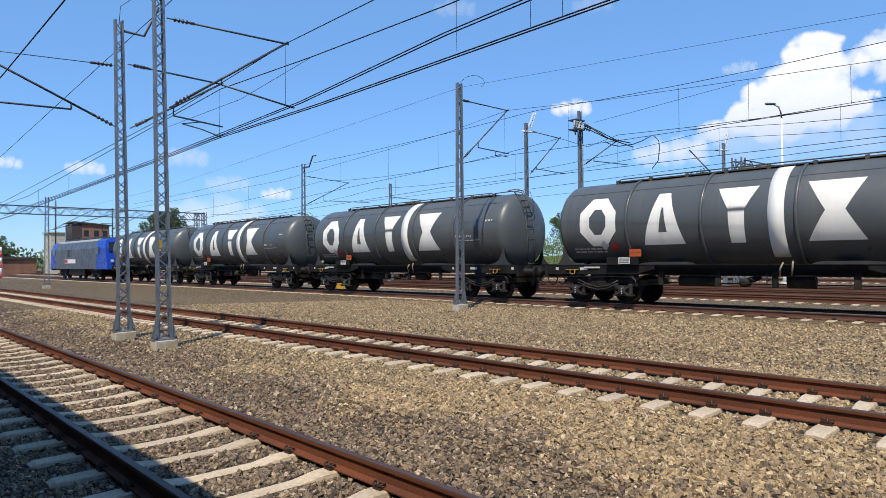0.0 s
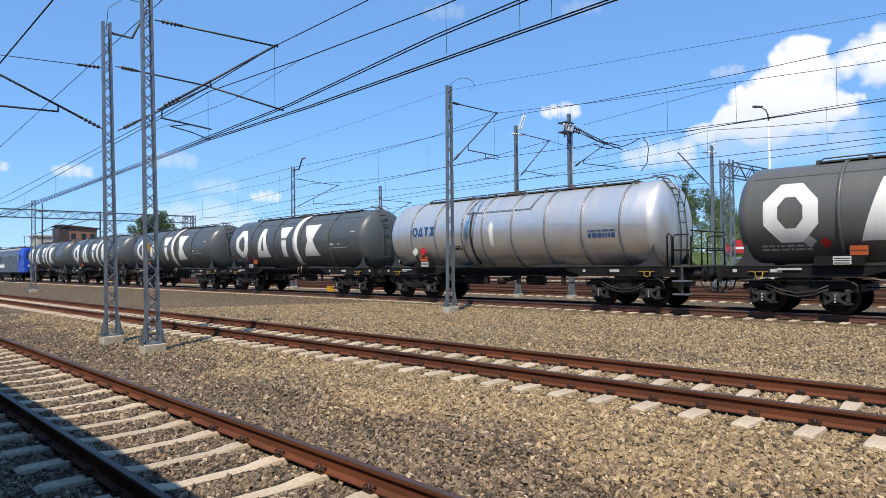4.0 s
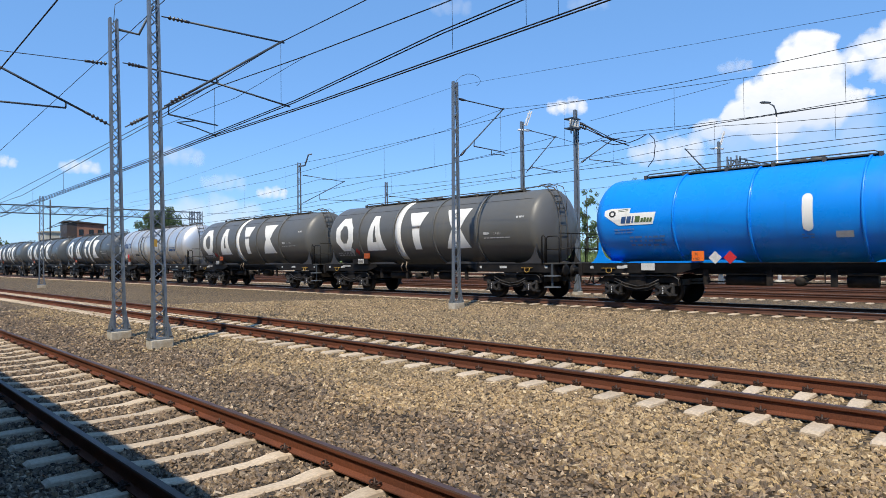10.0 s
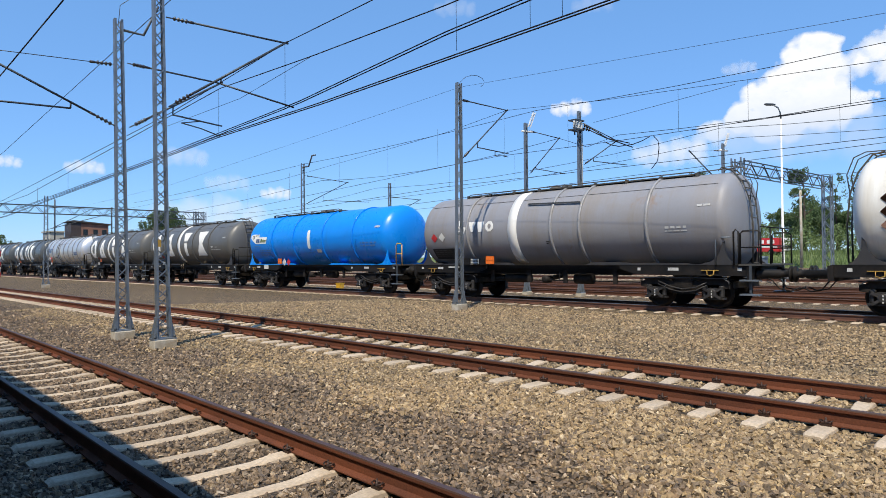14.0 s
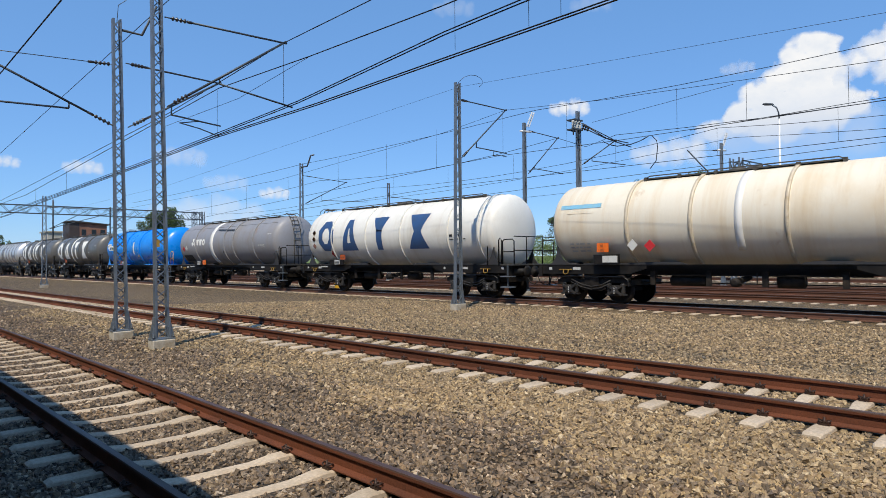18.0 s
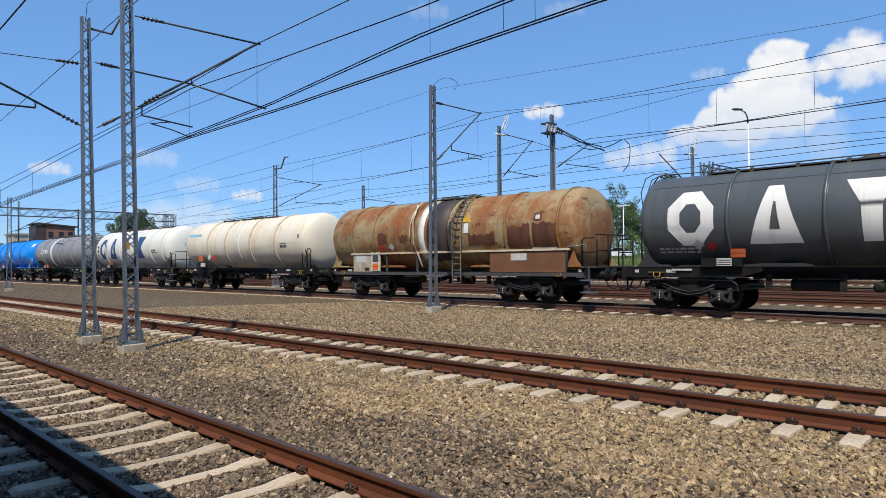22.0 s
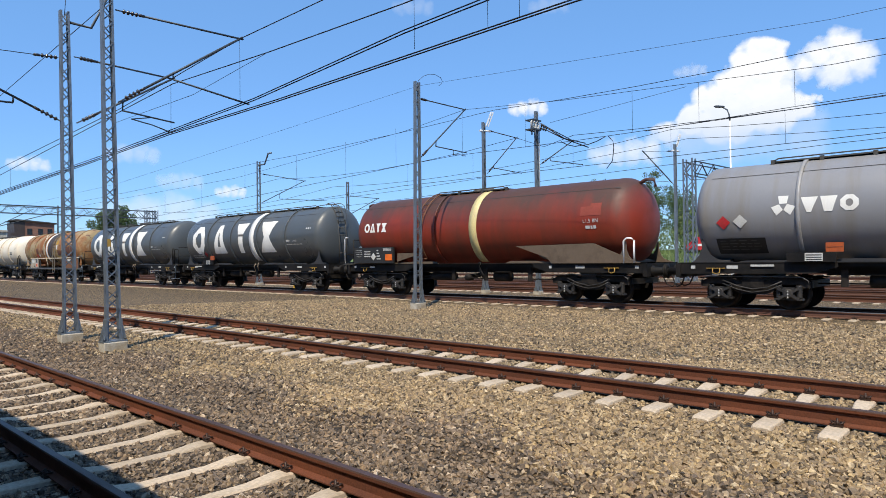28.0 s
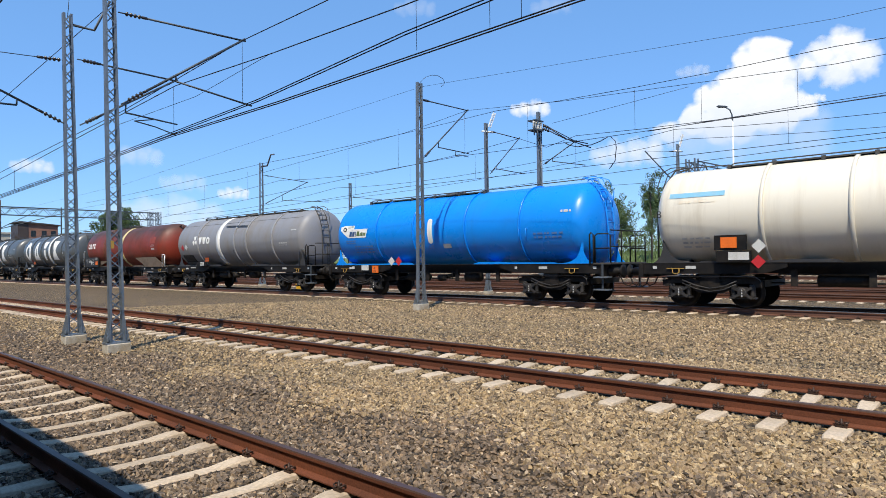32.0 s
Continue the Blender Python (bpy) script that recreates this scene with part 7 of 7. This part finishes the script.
def pale_wagon(paint, label, band_y, ladder_end, plates, figures):
    t, tank = tank_wagon("tank_wagon", label, paint, rings=(3.47, 1.35, -1.34, -3.82), ring_w=0.10, ring_mat=M["cream_ring"] if figures else None, stripe=(band_y, 0.22 if figures else 0.36, -40, M["mark_white"]), ladder_end=ladder_end, stand=not figures, walk_span=(-2.5, 3.3) if figures else (-5.2, 4.6))
    if figures:
        rail_bars(t, "grab_rail", [[(-1.27, -6.45, 1.3), (-1.27, -6.45, 2.15), (-1.27, -6.52, 2.25), (-1.27, -6.70, 2.25), (-1.27, -6.77, 2.15), (-1.27, -6.77, 1.3)]], 0.026, M["black"])
    part("emblem_bar", decal([[(6.05, 3.22), (4.45, 3.22), (4.45, 3.36), (6.05, 3.36)]]), M["mark_sky"], tank, "light blue emblem bar")
    part("lettering", bars(5.75, 4.65, 3.05, ((0, 0.07),), seed=22), M["tank_cream"], tank)
    words("B", 0.30, 6.42, 2.66, M["ink"], tank)
    words("B", 0.30, -5.85, 2.80, M["ink"], tank)
    part("lettering", bars(5.7, 4.9, 1.75, ((0, 0.05), (0.12, 0.05), (0.24, 0.05)), seed=23), M["dash"], tank)
    part("lettering", bars(-4.3, -4.9, 2.35, ((0, 0.12), (0.2, 0.04)), seed=24, gap=0.06), M["ink"], tank)
    diamond(t, plates[0], plates[1], 0.19, M["plate"], "white hazard diamond", -1.46)
    diamond(t, plates[2], plates[3], 0.19, M["red"], "red hazard diamond", -1.46)
    bm = B()
    box(bm, -1.44, -1.38, 3.75, 4.70, 1.32, 1.64)
    part("label_board", bm, M["black"], t)
    bm = B()
    box(bm, -1.47, -1.44, 4.12, 4.55, 1.72, 2.02)
    o = part("orange_plate", bm, M["orange"], t, "orange hazard plate with black figures")
    if not figures:
        part("plate_board", box(B(), -1.438, -1.40, 3.86, 4.74, 1.66, 2.08), M["black"], t)
    if figures:
        words("30", 0.13, 4.44, 1.885, M["ink"], o, -1.474)
        words("1202", 0.12, 4.50, 1.745, M["ink"], o, -1.474)
    bm = B()
    box(bm, -1.46, -1.44, 3.80, 4.35, 1.38, 1.60)
    part("label_paper", bm, M["plate"], t)
    rail_bars(t, "brake_handle", [[(-1.3, -6.1, 1.3), (-1.3, -6.1, 2.25), (-1.3, -6.3, 2.3), (-1.3, -6.5, 1.9)]], 0.022, M["black"])
    return t


cream = pale_wagon(M["tank_cream"], "cream tank wagon stained by rust and dirt", -0.05, 0, (3.25, 1.93, 2.65, 1.90), True)
pale = pale_wagon(M["tank_ivory"], "off-white tank wagon with a light blue bar and hazard plates", -3.0, 1, (3.54, 1.76, 3.56, 1.33), False)

# rusty wagon
rusty, tk = tank_wagon("tank_wagon", "rusting beige tank wagon with oxide patches and a skirted frame", M["tank_rust"], cradle=M["tank_rust"], half=6.9, rings=(5.07, 3.6, 1.05, -1.2, -3.74, -6.0), ring_w=0.09, stripe=(0.60, 0.36, -45, M["mark_white"]), frame=M["frame_grey"], stand=False, walk_span=None, bogies=(4.3, -4.3), low=0.20)
walkway(rusty, -1.7, 0.9)
part("dark_band", band(-0.30, 1.15, 0.004, lo=-48, hi=180), M["dark_band"], tk, "dark brown painted band")
for a, b, lo, hi, sd in ((-3.85, -4.85, 1.98, 2.80, 41), (-4.95, -6.0, 1.98, 2.86, 42), (-1.95, -3.25, 2.22, 2.56, 43), (3.3, 2.7, 2.35, 2.75, 44), (1.9, 1.4, 2.4, 2.62, 45)):
    part("oxide_patch", decal(ragged(a, b, lo, hi, sd)), M["rust_patch"], tk, "burst oxide red patch")
part("marking", decal([[(-5.0, 2.95), (-5.35, 2.95), (-5.35, 3.2), (-5.0, 3.2)]]), M["rust_patch"], tk)
part("marking", decal([[(-5.08, 3.0), (-5.27, 3.0), (-5.27, 3.15), (-5.08, 3.15)]], 0.015), M["plate"], tk)
part("label_paper", decal([[(-4.85, 1.72), (-5.9, 1.72), (-5.9, 2.0), (-4.85, 2.0)]], 0.014), M["plate"], tk)
part("label_paper", decal([[(-1.75, 2.62), (-1.98, 2.62), (-1.98, 3.0), (-1.75, 3.0)]], 0.014), M["white"], tk)
part("warning_triangle", decal([[(-1.62, 3.05), (-2.1, 3.05), (-1.86, 3.4)]], 0.014), M["yellow"], tk)
diamond(tk, 3.05, 2.16, 0.17, M["red"], "red hazard diamond")
diamond(tk, 2.45, 2.18, 0.17, M["plate"], "white hazard diamond")
for x in (-1.28,):
    bm = B()
    box(bm, x - 0.02, x + 0.02, -6.2, -2.9, 1.12, 1.90)
    part("skirt", bm, M["rust_frame"], rusty, "rusty side skirt")
    bm = B()
    box(bm, x - 0.035, x - 0.02, -4.6, -3.9, 1.55, 1.80)
    part("label_paper", bm, M["plate"], rusty)
    bm = B()
    box(bm, x - 0.02, x + 0.02, 3.3, 5.15, 1.12, 1.95)
    part("skirt", bm, M["concrete_dirty"], rusty, "pale grey equipment panel")
    bm = B()
    box(bm, x - 0.05, x - 0.02, 3.32, 3.87, 1.16, 1.97)
    c = part("cabinet", bm, M["plate"], rusty)
    bm = B()
    box(bm, x - 0.06, x - 0.05, 3.40, 3.78, 1.20, 1.48)
    part("orange_plate", bm, M["orange"], c, "orange hazard plate")
    part("plate_line", box(B(), x - 0.064, x - 0.06, 3.43, 3.75, 1.335, 1.35), M["ink"], c)
    part("cabinet_window", box(B(), x - 0.056, x - 0.05, 3.40, 3.78, 1.55, 1.86), M["frame_grey"], c)
    part("label_paper", box(B(), x - 0.026, x - 0.02, 4.30, 4.95, 1.55, 1.88), M["plate"], rusty)
    part("panel_gap", box(B(), x - 0.025, x - 0.02, 4.05, 4.35, 1.16, 1.30), M["ink"], rusty)
    bm = B()
    box(bm, x - 0.06, x + 0.12, -6.4, 5.3, 1.88, 1.95)
    part("rub_rail", bm, M["cream_ring"], rusty)
for y in (-3.0, 2.9, 1.0, -6.2):
    bm = B()
    beam(bm, (-1.26, y, 1.11), (-1.26, y, 1.90), 0.07, 0.07)
    part("stanchion", bm, M["frame_grey"], rusty)
bm = B()
way = [(-1.56, 0.72 + 0.24 * k) for k in range(8)] + [(-(TANK_R + 0.1) * math.cos(radians(a)), TANK_Z + (TANK_R + 0.1) * math.sin(radians(a))) for a in range(0, 76, 9)]
for yy in (-1.23, -1.67):
    tube(bm, [(x, yy, z) for x, z in way], 0.024, 6)
for x, z in way:
    beam(bm, (x, -1.67, z), (x, -1.23, z), 0.05, 0.03)
part("ladder", bm, M["frame_pale"], rusty, "worn pale grey ladder curving over the drum")
rail_bars(rusty, "brake_handle", [[(-1.3, -6.3, 1.3), (-1.3, -6.3, 2.0), (-1.3, -7.0, 2.05), (-1.3, -7.0, 1.3)]], 0.03, M["galv"])
platform(rusty, -7.42, M["black"])
rail_bars(rusty, "vent_pipe", [[(-1.2, 1.0, 3.9), (-1.50, 1.0, 3.2), (-1.52, 1.0, 2.3), (-1.40, 0.85, 1.9), (-1.35, 0.6, 1.31)]], 0.035, M["cream_ring"])
rail_bars(rusty, "vent_pipe", [[(-(TANK_R + 0.08) * math.cos(radians(a)), 1.18, TANK_Z + (TANK_R + 0.08) * math.sin(radians(a))) for a in range(-10, 80, 10)]], 0.035, M["cream_ring"])
bm = B()
box(bm, -1.29, -1.25, -6.9, 6.6, 0.98, 1.11)
part("side_girder", bm, M["frame_grey"], rusty)

# red wagon
red, tk = tank_wagon("tank_wagon", "oxide red tank wagon with a cream band on a brown frame", M["tank_red"], half=6.75, rings=(1.61,), stripe=(-0.35, 0.36, -62, M["cream_stripe"]), cradle=M["red_frame"], frame=M["black"], walk_span=None, dish=0.85, stand=False)
walkway(red, -1.2, 2.3)
four_marks(tk, (5.55, 5.2, 4.85, 4.5), 2.66, 3.04, M["mark_white"], 0.24)
part("repair_patch", decal([[(-4.9, 2.85), (-5.65, 2.85), (-5.65, 3.25), (-5.25, 3.25), (-5.25, 3.15), (-4.9, 3.15)]]), M["patch_red"], tk)
words("L1.5 BN", 0.17, -5.0, 2.62, M["dash"], tk)
part("lettering", bars(-5.1, -5.5, 2.42, ((0, 0.1),), seed=30, gap=0.02), M["dash"], tk)
for s in (-1, 1):
    bm = B()
    prism(bm, [(-2.9, 1.75), (-6.9, 1.31), (-3.9, 1.31), (-3.3, 1.5)], "x", s * 1.24 - 0.02, s * 1.24 + 0.02)
    prism(bm, [(-2.2, 1.92), (-5.3, 1.95), (-6.6, 1.40), (-6.9, 1.30), (-3.7, 1.30), (-3.5, 1.5)], "x", s * 1.30 - 0.015, s * 1.30 + 0.015)
    part("side_skirt", bm, M["red_frame"], red, "dusty brown tapering skirt")
    bm = B()
    prism(bm, [(3.9, 1.75), (2.4, 1.75), (3.9, 1.40)], "x", s * 1.24 - 0.02, s * 1.24 + 0.02)
    part("side_skirt", bm, M["red_frame"], red)
bm = B()
box(bm, -1.42, -1.32, 4.0, 6.5, 1.34, 2.02)
o = part("label_board", bm, M["ink"], red, "black label board")
part("orange_plate", box(B(), -1.44, -1.42, 4.05, 4.45, 1.46, 1.72), M["orange"], o, "orange hazard plate")
diamond(o, 5.2, 1.62, 0.16, M["plate"], "white hazard diamond", -1.425)
bm = B()
for k in range(3):
    box(bm, -1.424, -1.42, 5.4 - 0.0, 5.8, 1.62 + 0.1 * k, 1.66 + 0.1 * k)
    box(bm, -1.424, -1.42, 4.1, 4.6, 1.86 + 0.05 * k, 1.88 + 0.05 * k)
for k in range(4):
    box(bm, -1.424, -1.42, 4.75 + 0.05 * k, 5.0, 1.50 + 0.12 * k, 1.55 + 0.12 * k)
for z in (1.62, 1.80):
    box(bm, -1.424, -1.42, 5.95, 6.35, z, z + 0.012)
    box(bm, -1.424, -1.42, 5.95, 6.35, z + 0.10, z + 0.112)
part("printed_text", bm, M["dash"], o)
bm = B()
arc = [(-(TANK_R + 0.1) * math.cos(radians(a)), TANK_Z + (TANK_R + 0.1) * math.sin(radians(a))) for a in range(-48, 76, 8)]
for yy in (2.30, 2.62):
    tube(bm, [(x, yy - 0.25 * (z - 2.0) / 2, z) for x, z in arc], 0.022, 6)
for x, z in arc:
    tube(bm, [(x, 2.30 - 0.25 * (z - 2.0) / 2, z), (x, 2.62 - 0.25 * (z - 2.0) / 2, z)], 0.016, 5)
part("ladder", bm, M["rust_frame"], red)
rail_bars(red, "grab_arch", [[(-1.3, -6.35, 1.3), (-1.3, -6.35, 2.0), (-1.3, -6.45, 2.08), (-1.3, -6.6, 2.08), (-1.3, -6.7, 2.0), (-1.3, -6.7, 1.3)]], 0.03, M["white"], "white grab arch")
rail_bars(red, "stop_lever", [[(-1.3, -0.55, 1.35), (-1.32, -0.6, 1.0), (-1.3, -0.75, 0.8)]], 0.06, M["black"])
part("stand", box(B(), -1.3, 1.3, 6.75, 7.37, 1.28, 1.33), M["grating"], red)
for x in (-1.22, 1.0):
    rail_bars(red, "guard_rail", [[(x, 7.30, 1.33), (x, 7.34, 1.45), (x, 7.34, 2.42), (x, 7.28, 2.50), (x, 7.15, 2.50)]], 0.032, M["white"], "white guard rail post")
for x in (-0.75, -0.35, 0.05, 0.45):
    rail_bars(red, "stand_post", [[(x, 7.30, 1.33), (x, 7.30, 2.40)]], 0.025, M["black"])
rail_bars(red, "end_rail", [[(-1.1, 7.30, 1.75), (1.0, 7.30, 1.75)], [(-0.75, 7.30, 2.40), (1.0, 7.30, 2.40)]], 0.022, M["black"])
for e in (-1, 1):
    rail_bars(red, "lifting_hook", [[(-0.1, e * 6.25, 3.85), (-0.1, e * 6.6, 4.02), (-0.1, e * 6.85, 3.98), (-0.1, e * 6.9, 3.75)]], 0.06, M["tank_red"])


# the locomotive
def locomotive():
    t = root("locomotive", Matrix(), "blue and grey electric locomotive with sloping blue cabs", "locomotive", "tank train")
    n = 9.2
    prof = [(-1.48, 1.0), (-1.50, 2.9), (-1.32, 3.55), (-1.0, 3.75), (1.0, 3.75), (1.32, 3.55), (1.50, 2.9), (1.48, 1.0)]
    body = part("body", prism(B(), prof, "y", -6.6, 6.6), M["loco_grey"], t)
    for s in (-1, 1):
        bm = B()
        a = [bm.verts.new((x, s * 6.6, z)) for x, z in prof]
        b = [bm.verts.new((x * 0.92, s * (n - 0.95 * max(0.0, (z - 1.9)) / 1.85), z)) for x, z in prof]
        for k in range(8):
            bm.faces.new((a[k], a[(k + 1) % 8], b[(k + 1) % 8], b[k]))
        bm.faces.new(b)
        bm.faces.new(a[::-1])
        cab = part("cab", bm, M["loco_blue"], t, "glossy blue driver's cab")
        bm = B()
        vs = [bm.verts.new(p) for p in ((-1.15, s * (n - 0.33), 2.6), (1.15, s * (n - 0.33), 2.6), (1.0, s * (n - 0.78), 3.45), (-1.0, s * (n - 0.78), 3.45))]
        bm.faces.new(vs)
        part("windscreen", bm, M["glass"], cab)
        for x in (-1.5, 1.5):
            bm = B()
            box(bm, x - 0.02, x + 0.02, s * 7.0 - 0.35, s * 7.0 + 0.35, 2.4, 3.0)
            part("side_window", bm, M["glass"], cab)
        for x in (-0.95, 0.95):
            bm = B()
            lathe(bm, [(s * (n - 0.05), 0.13), (s * (n + 0.02), 0.13)], 12, (x, 0, 1.75), "y")
            part("headlight", bm, M["plate"], cab)
        buffer_end(t, s * (n - 0.12), s)
        bogie(t, s * 5.2)
    for x in (-1.5,):
        bm = B()
        box(bm, x - 0.008, x, -0.4, 3.2, 1.55, 1.95)
        part("emblem", bm, M["white"], body, "white emblem block")
        bm = B()
        box(bm, x - 0.012, x - 0.008, 2.2, 3.15, 1.58, 1.92)
        part("emblem", bm, M["red"], body, "red emblem block")
        bm = B()
        box(bm, x - 0.006, x, 1.5, 2.3, 2.2, 2.9)
        part("emblem", bm, M["dark_band"], body)
    part("roof", prism(B(), [(-1.46, 3.02), (-1.30, 3.60), (-0.98, 3.78), (0.98, 3.78), (1.30, 3.60), (1.46, 3.02), (1.2, 3.4), (-1.2, 3.4)], "y", -6.4, 6.4), M["ring_grey"], t, "pale grey roof")
    bm = B()
    for y in (-5, -2.5, 0, 2.5, 5):
        box(bm, -0.8, 0.8, y - 0.8, y + 0.8, 3.75, 3.95)
    for y in (-4, -1.5, 1.5, 4):
        lathe(bm, [(3.75, 0.08), (3.9, 0.12), (4.0, 0.08), (4.15, 0.1)], 8, (0.4, y, 0), "z")
    tube(bm, [(0.4, -5, 4.15), (0.4, 5, 4.15)], 0.03, 6)
    part("roof_gear", bm, M["galv_dark"], t)
    for y, up in ((-5.6, 1.25), (5.6, 0.25)):
        bm = B()
        tube(bm, [(-0.5, y, 3.95), (-0.4, y + 0.9, 3.95 + up * 0.5), (-0.6, y, 3.95 + up)], 0.03, 6)
        tube(bm, [(0.5, y, 3.95), (0.4, y + 0.9, 3.95 + up * 0.5), (0.6, y, 3.95 + up)], 0.03, 6)
        tube(bm, [(-0.8, y, 3.95 + up), (0.8, y, 3.95 + up)], 0.03, 6)
        part("pantograph", bm, M["galv_dark"], t)
    bm = B()
    box(bm, -1.3, 1.3, -2.6, 2.6, 0.45, 1.0)
    part("underfloor_box", bm, M["bogie"], t)
    return t


loco = locomotive()

HOME = Matrix()
TRAIN = [(loco, 71.0), (copy_thing(dark_a, HOME), 53.8), (copy_thing(dark_a, HOME), 38.4), (copy_thing(dark_a, HOME), 23.0), (copy_thing(dark_a, HOME), 7.6), (silver, -7.1), (dark_b, -22.3),
         (copy_thing(dark_b, HOME), -37.05), (blue, -52.3), (grey, -67.6), (white, -83.7), (cream, -99.3), (rusty, -114.6), (dark_c, -130.0), (dark_a, -145.05), (red, -160.6), (slate, -175.7),
         (blue_rear, -191.2), (pale, -206.6)]
RAIL_TOP = 0.218 + 0.172


def gone(t):
    """Metres that the train has run by t seconds."""
    x = t / 32.0
    return 188.89 * x - 19.83 * x ** 2 + 39.99 * x ** 3


def motions():
    """The train rolls along its track; every wheelset turns with it."""
    tilt = math.degrees(math.atan(-SLANT))
    for thing, u in TRAIN:
        rows = []
        for k in range(129):
            t = k * 0.25
            y = (u + gone(t)) / math.hypot(1, SLANT)
            rows.append((t, pose(tx(T3, y), y, RAIL_TOP, 0, 0, tilt)))
        walk(thing, rows)
    turns = [(k / 15.0, -gone(k / 15.0) / WHEEL_R) for k in range(481)]
    for thing, u in TRAIN:
        for o in thing.children_recursive:
            if o.name.startswith("wheelset"):
                y = o.location.y
                walk(o, [(t, Matrix.Translation((0, y, WHEEL_R)) @ Matrix.Rotation(a, 4, "X")) for t, a in turns])


motions()
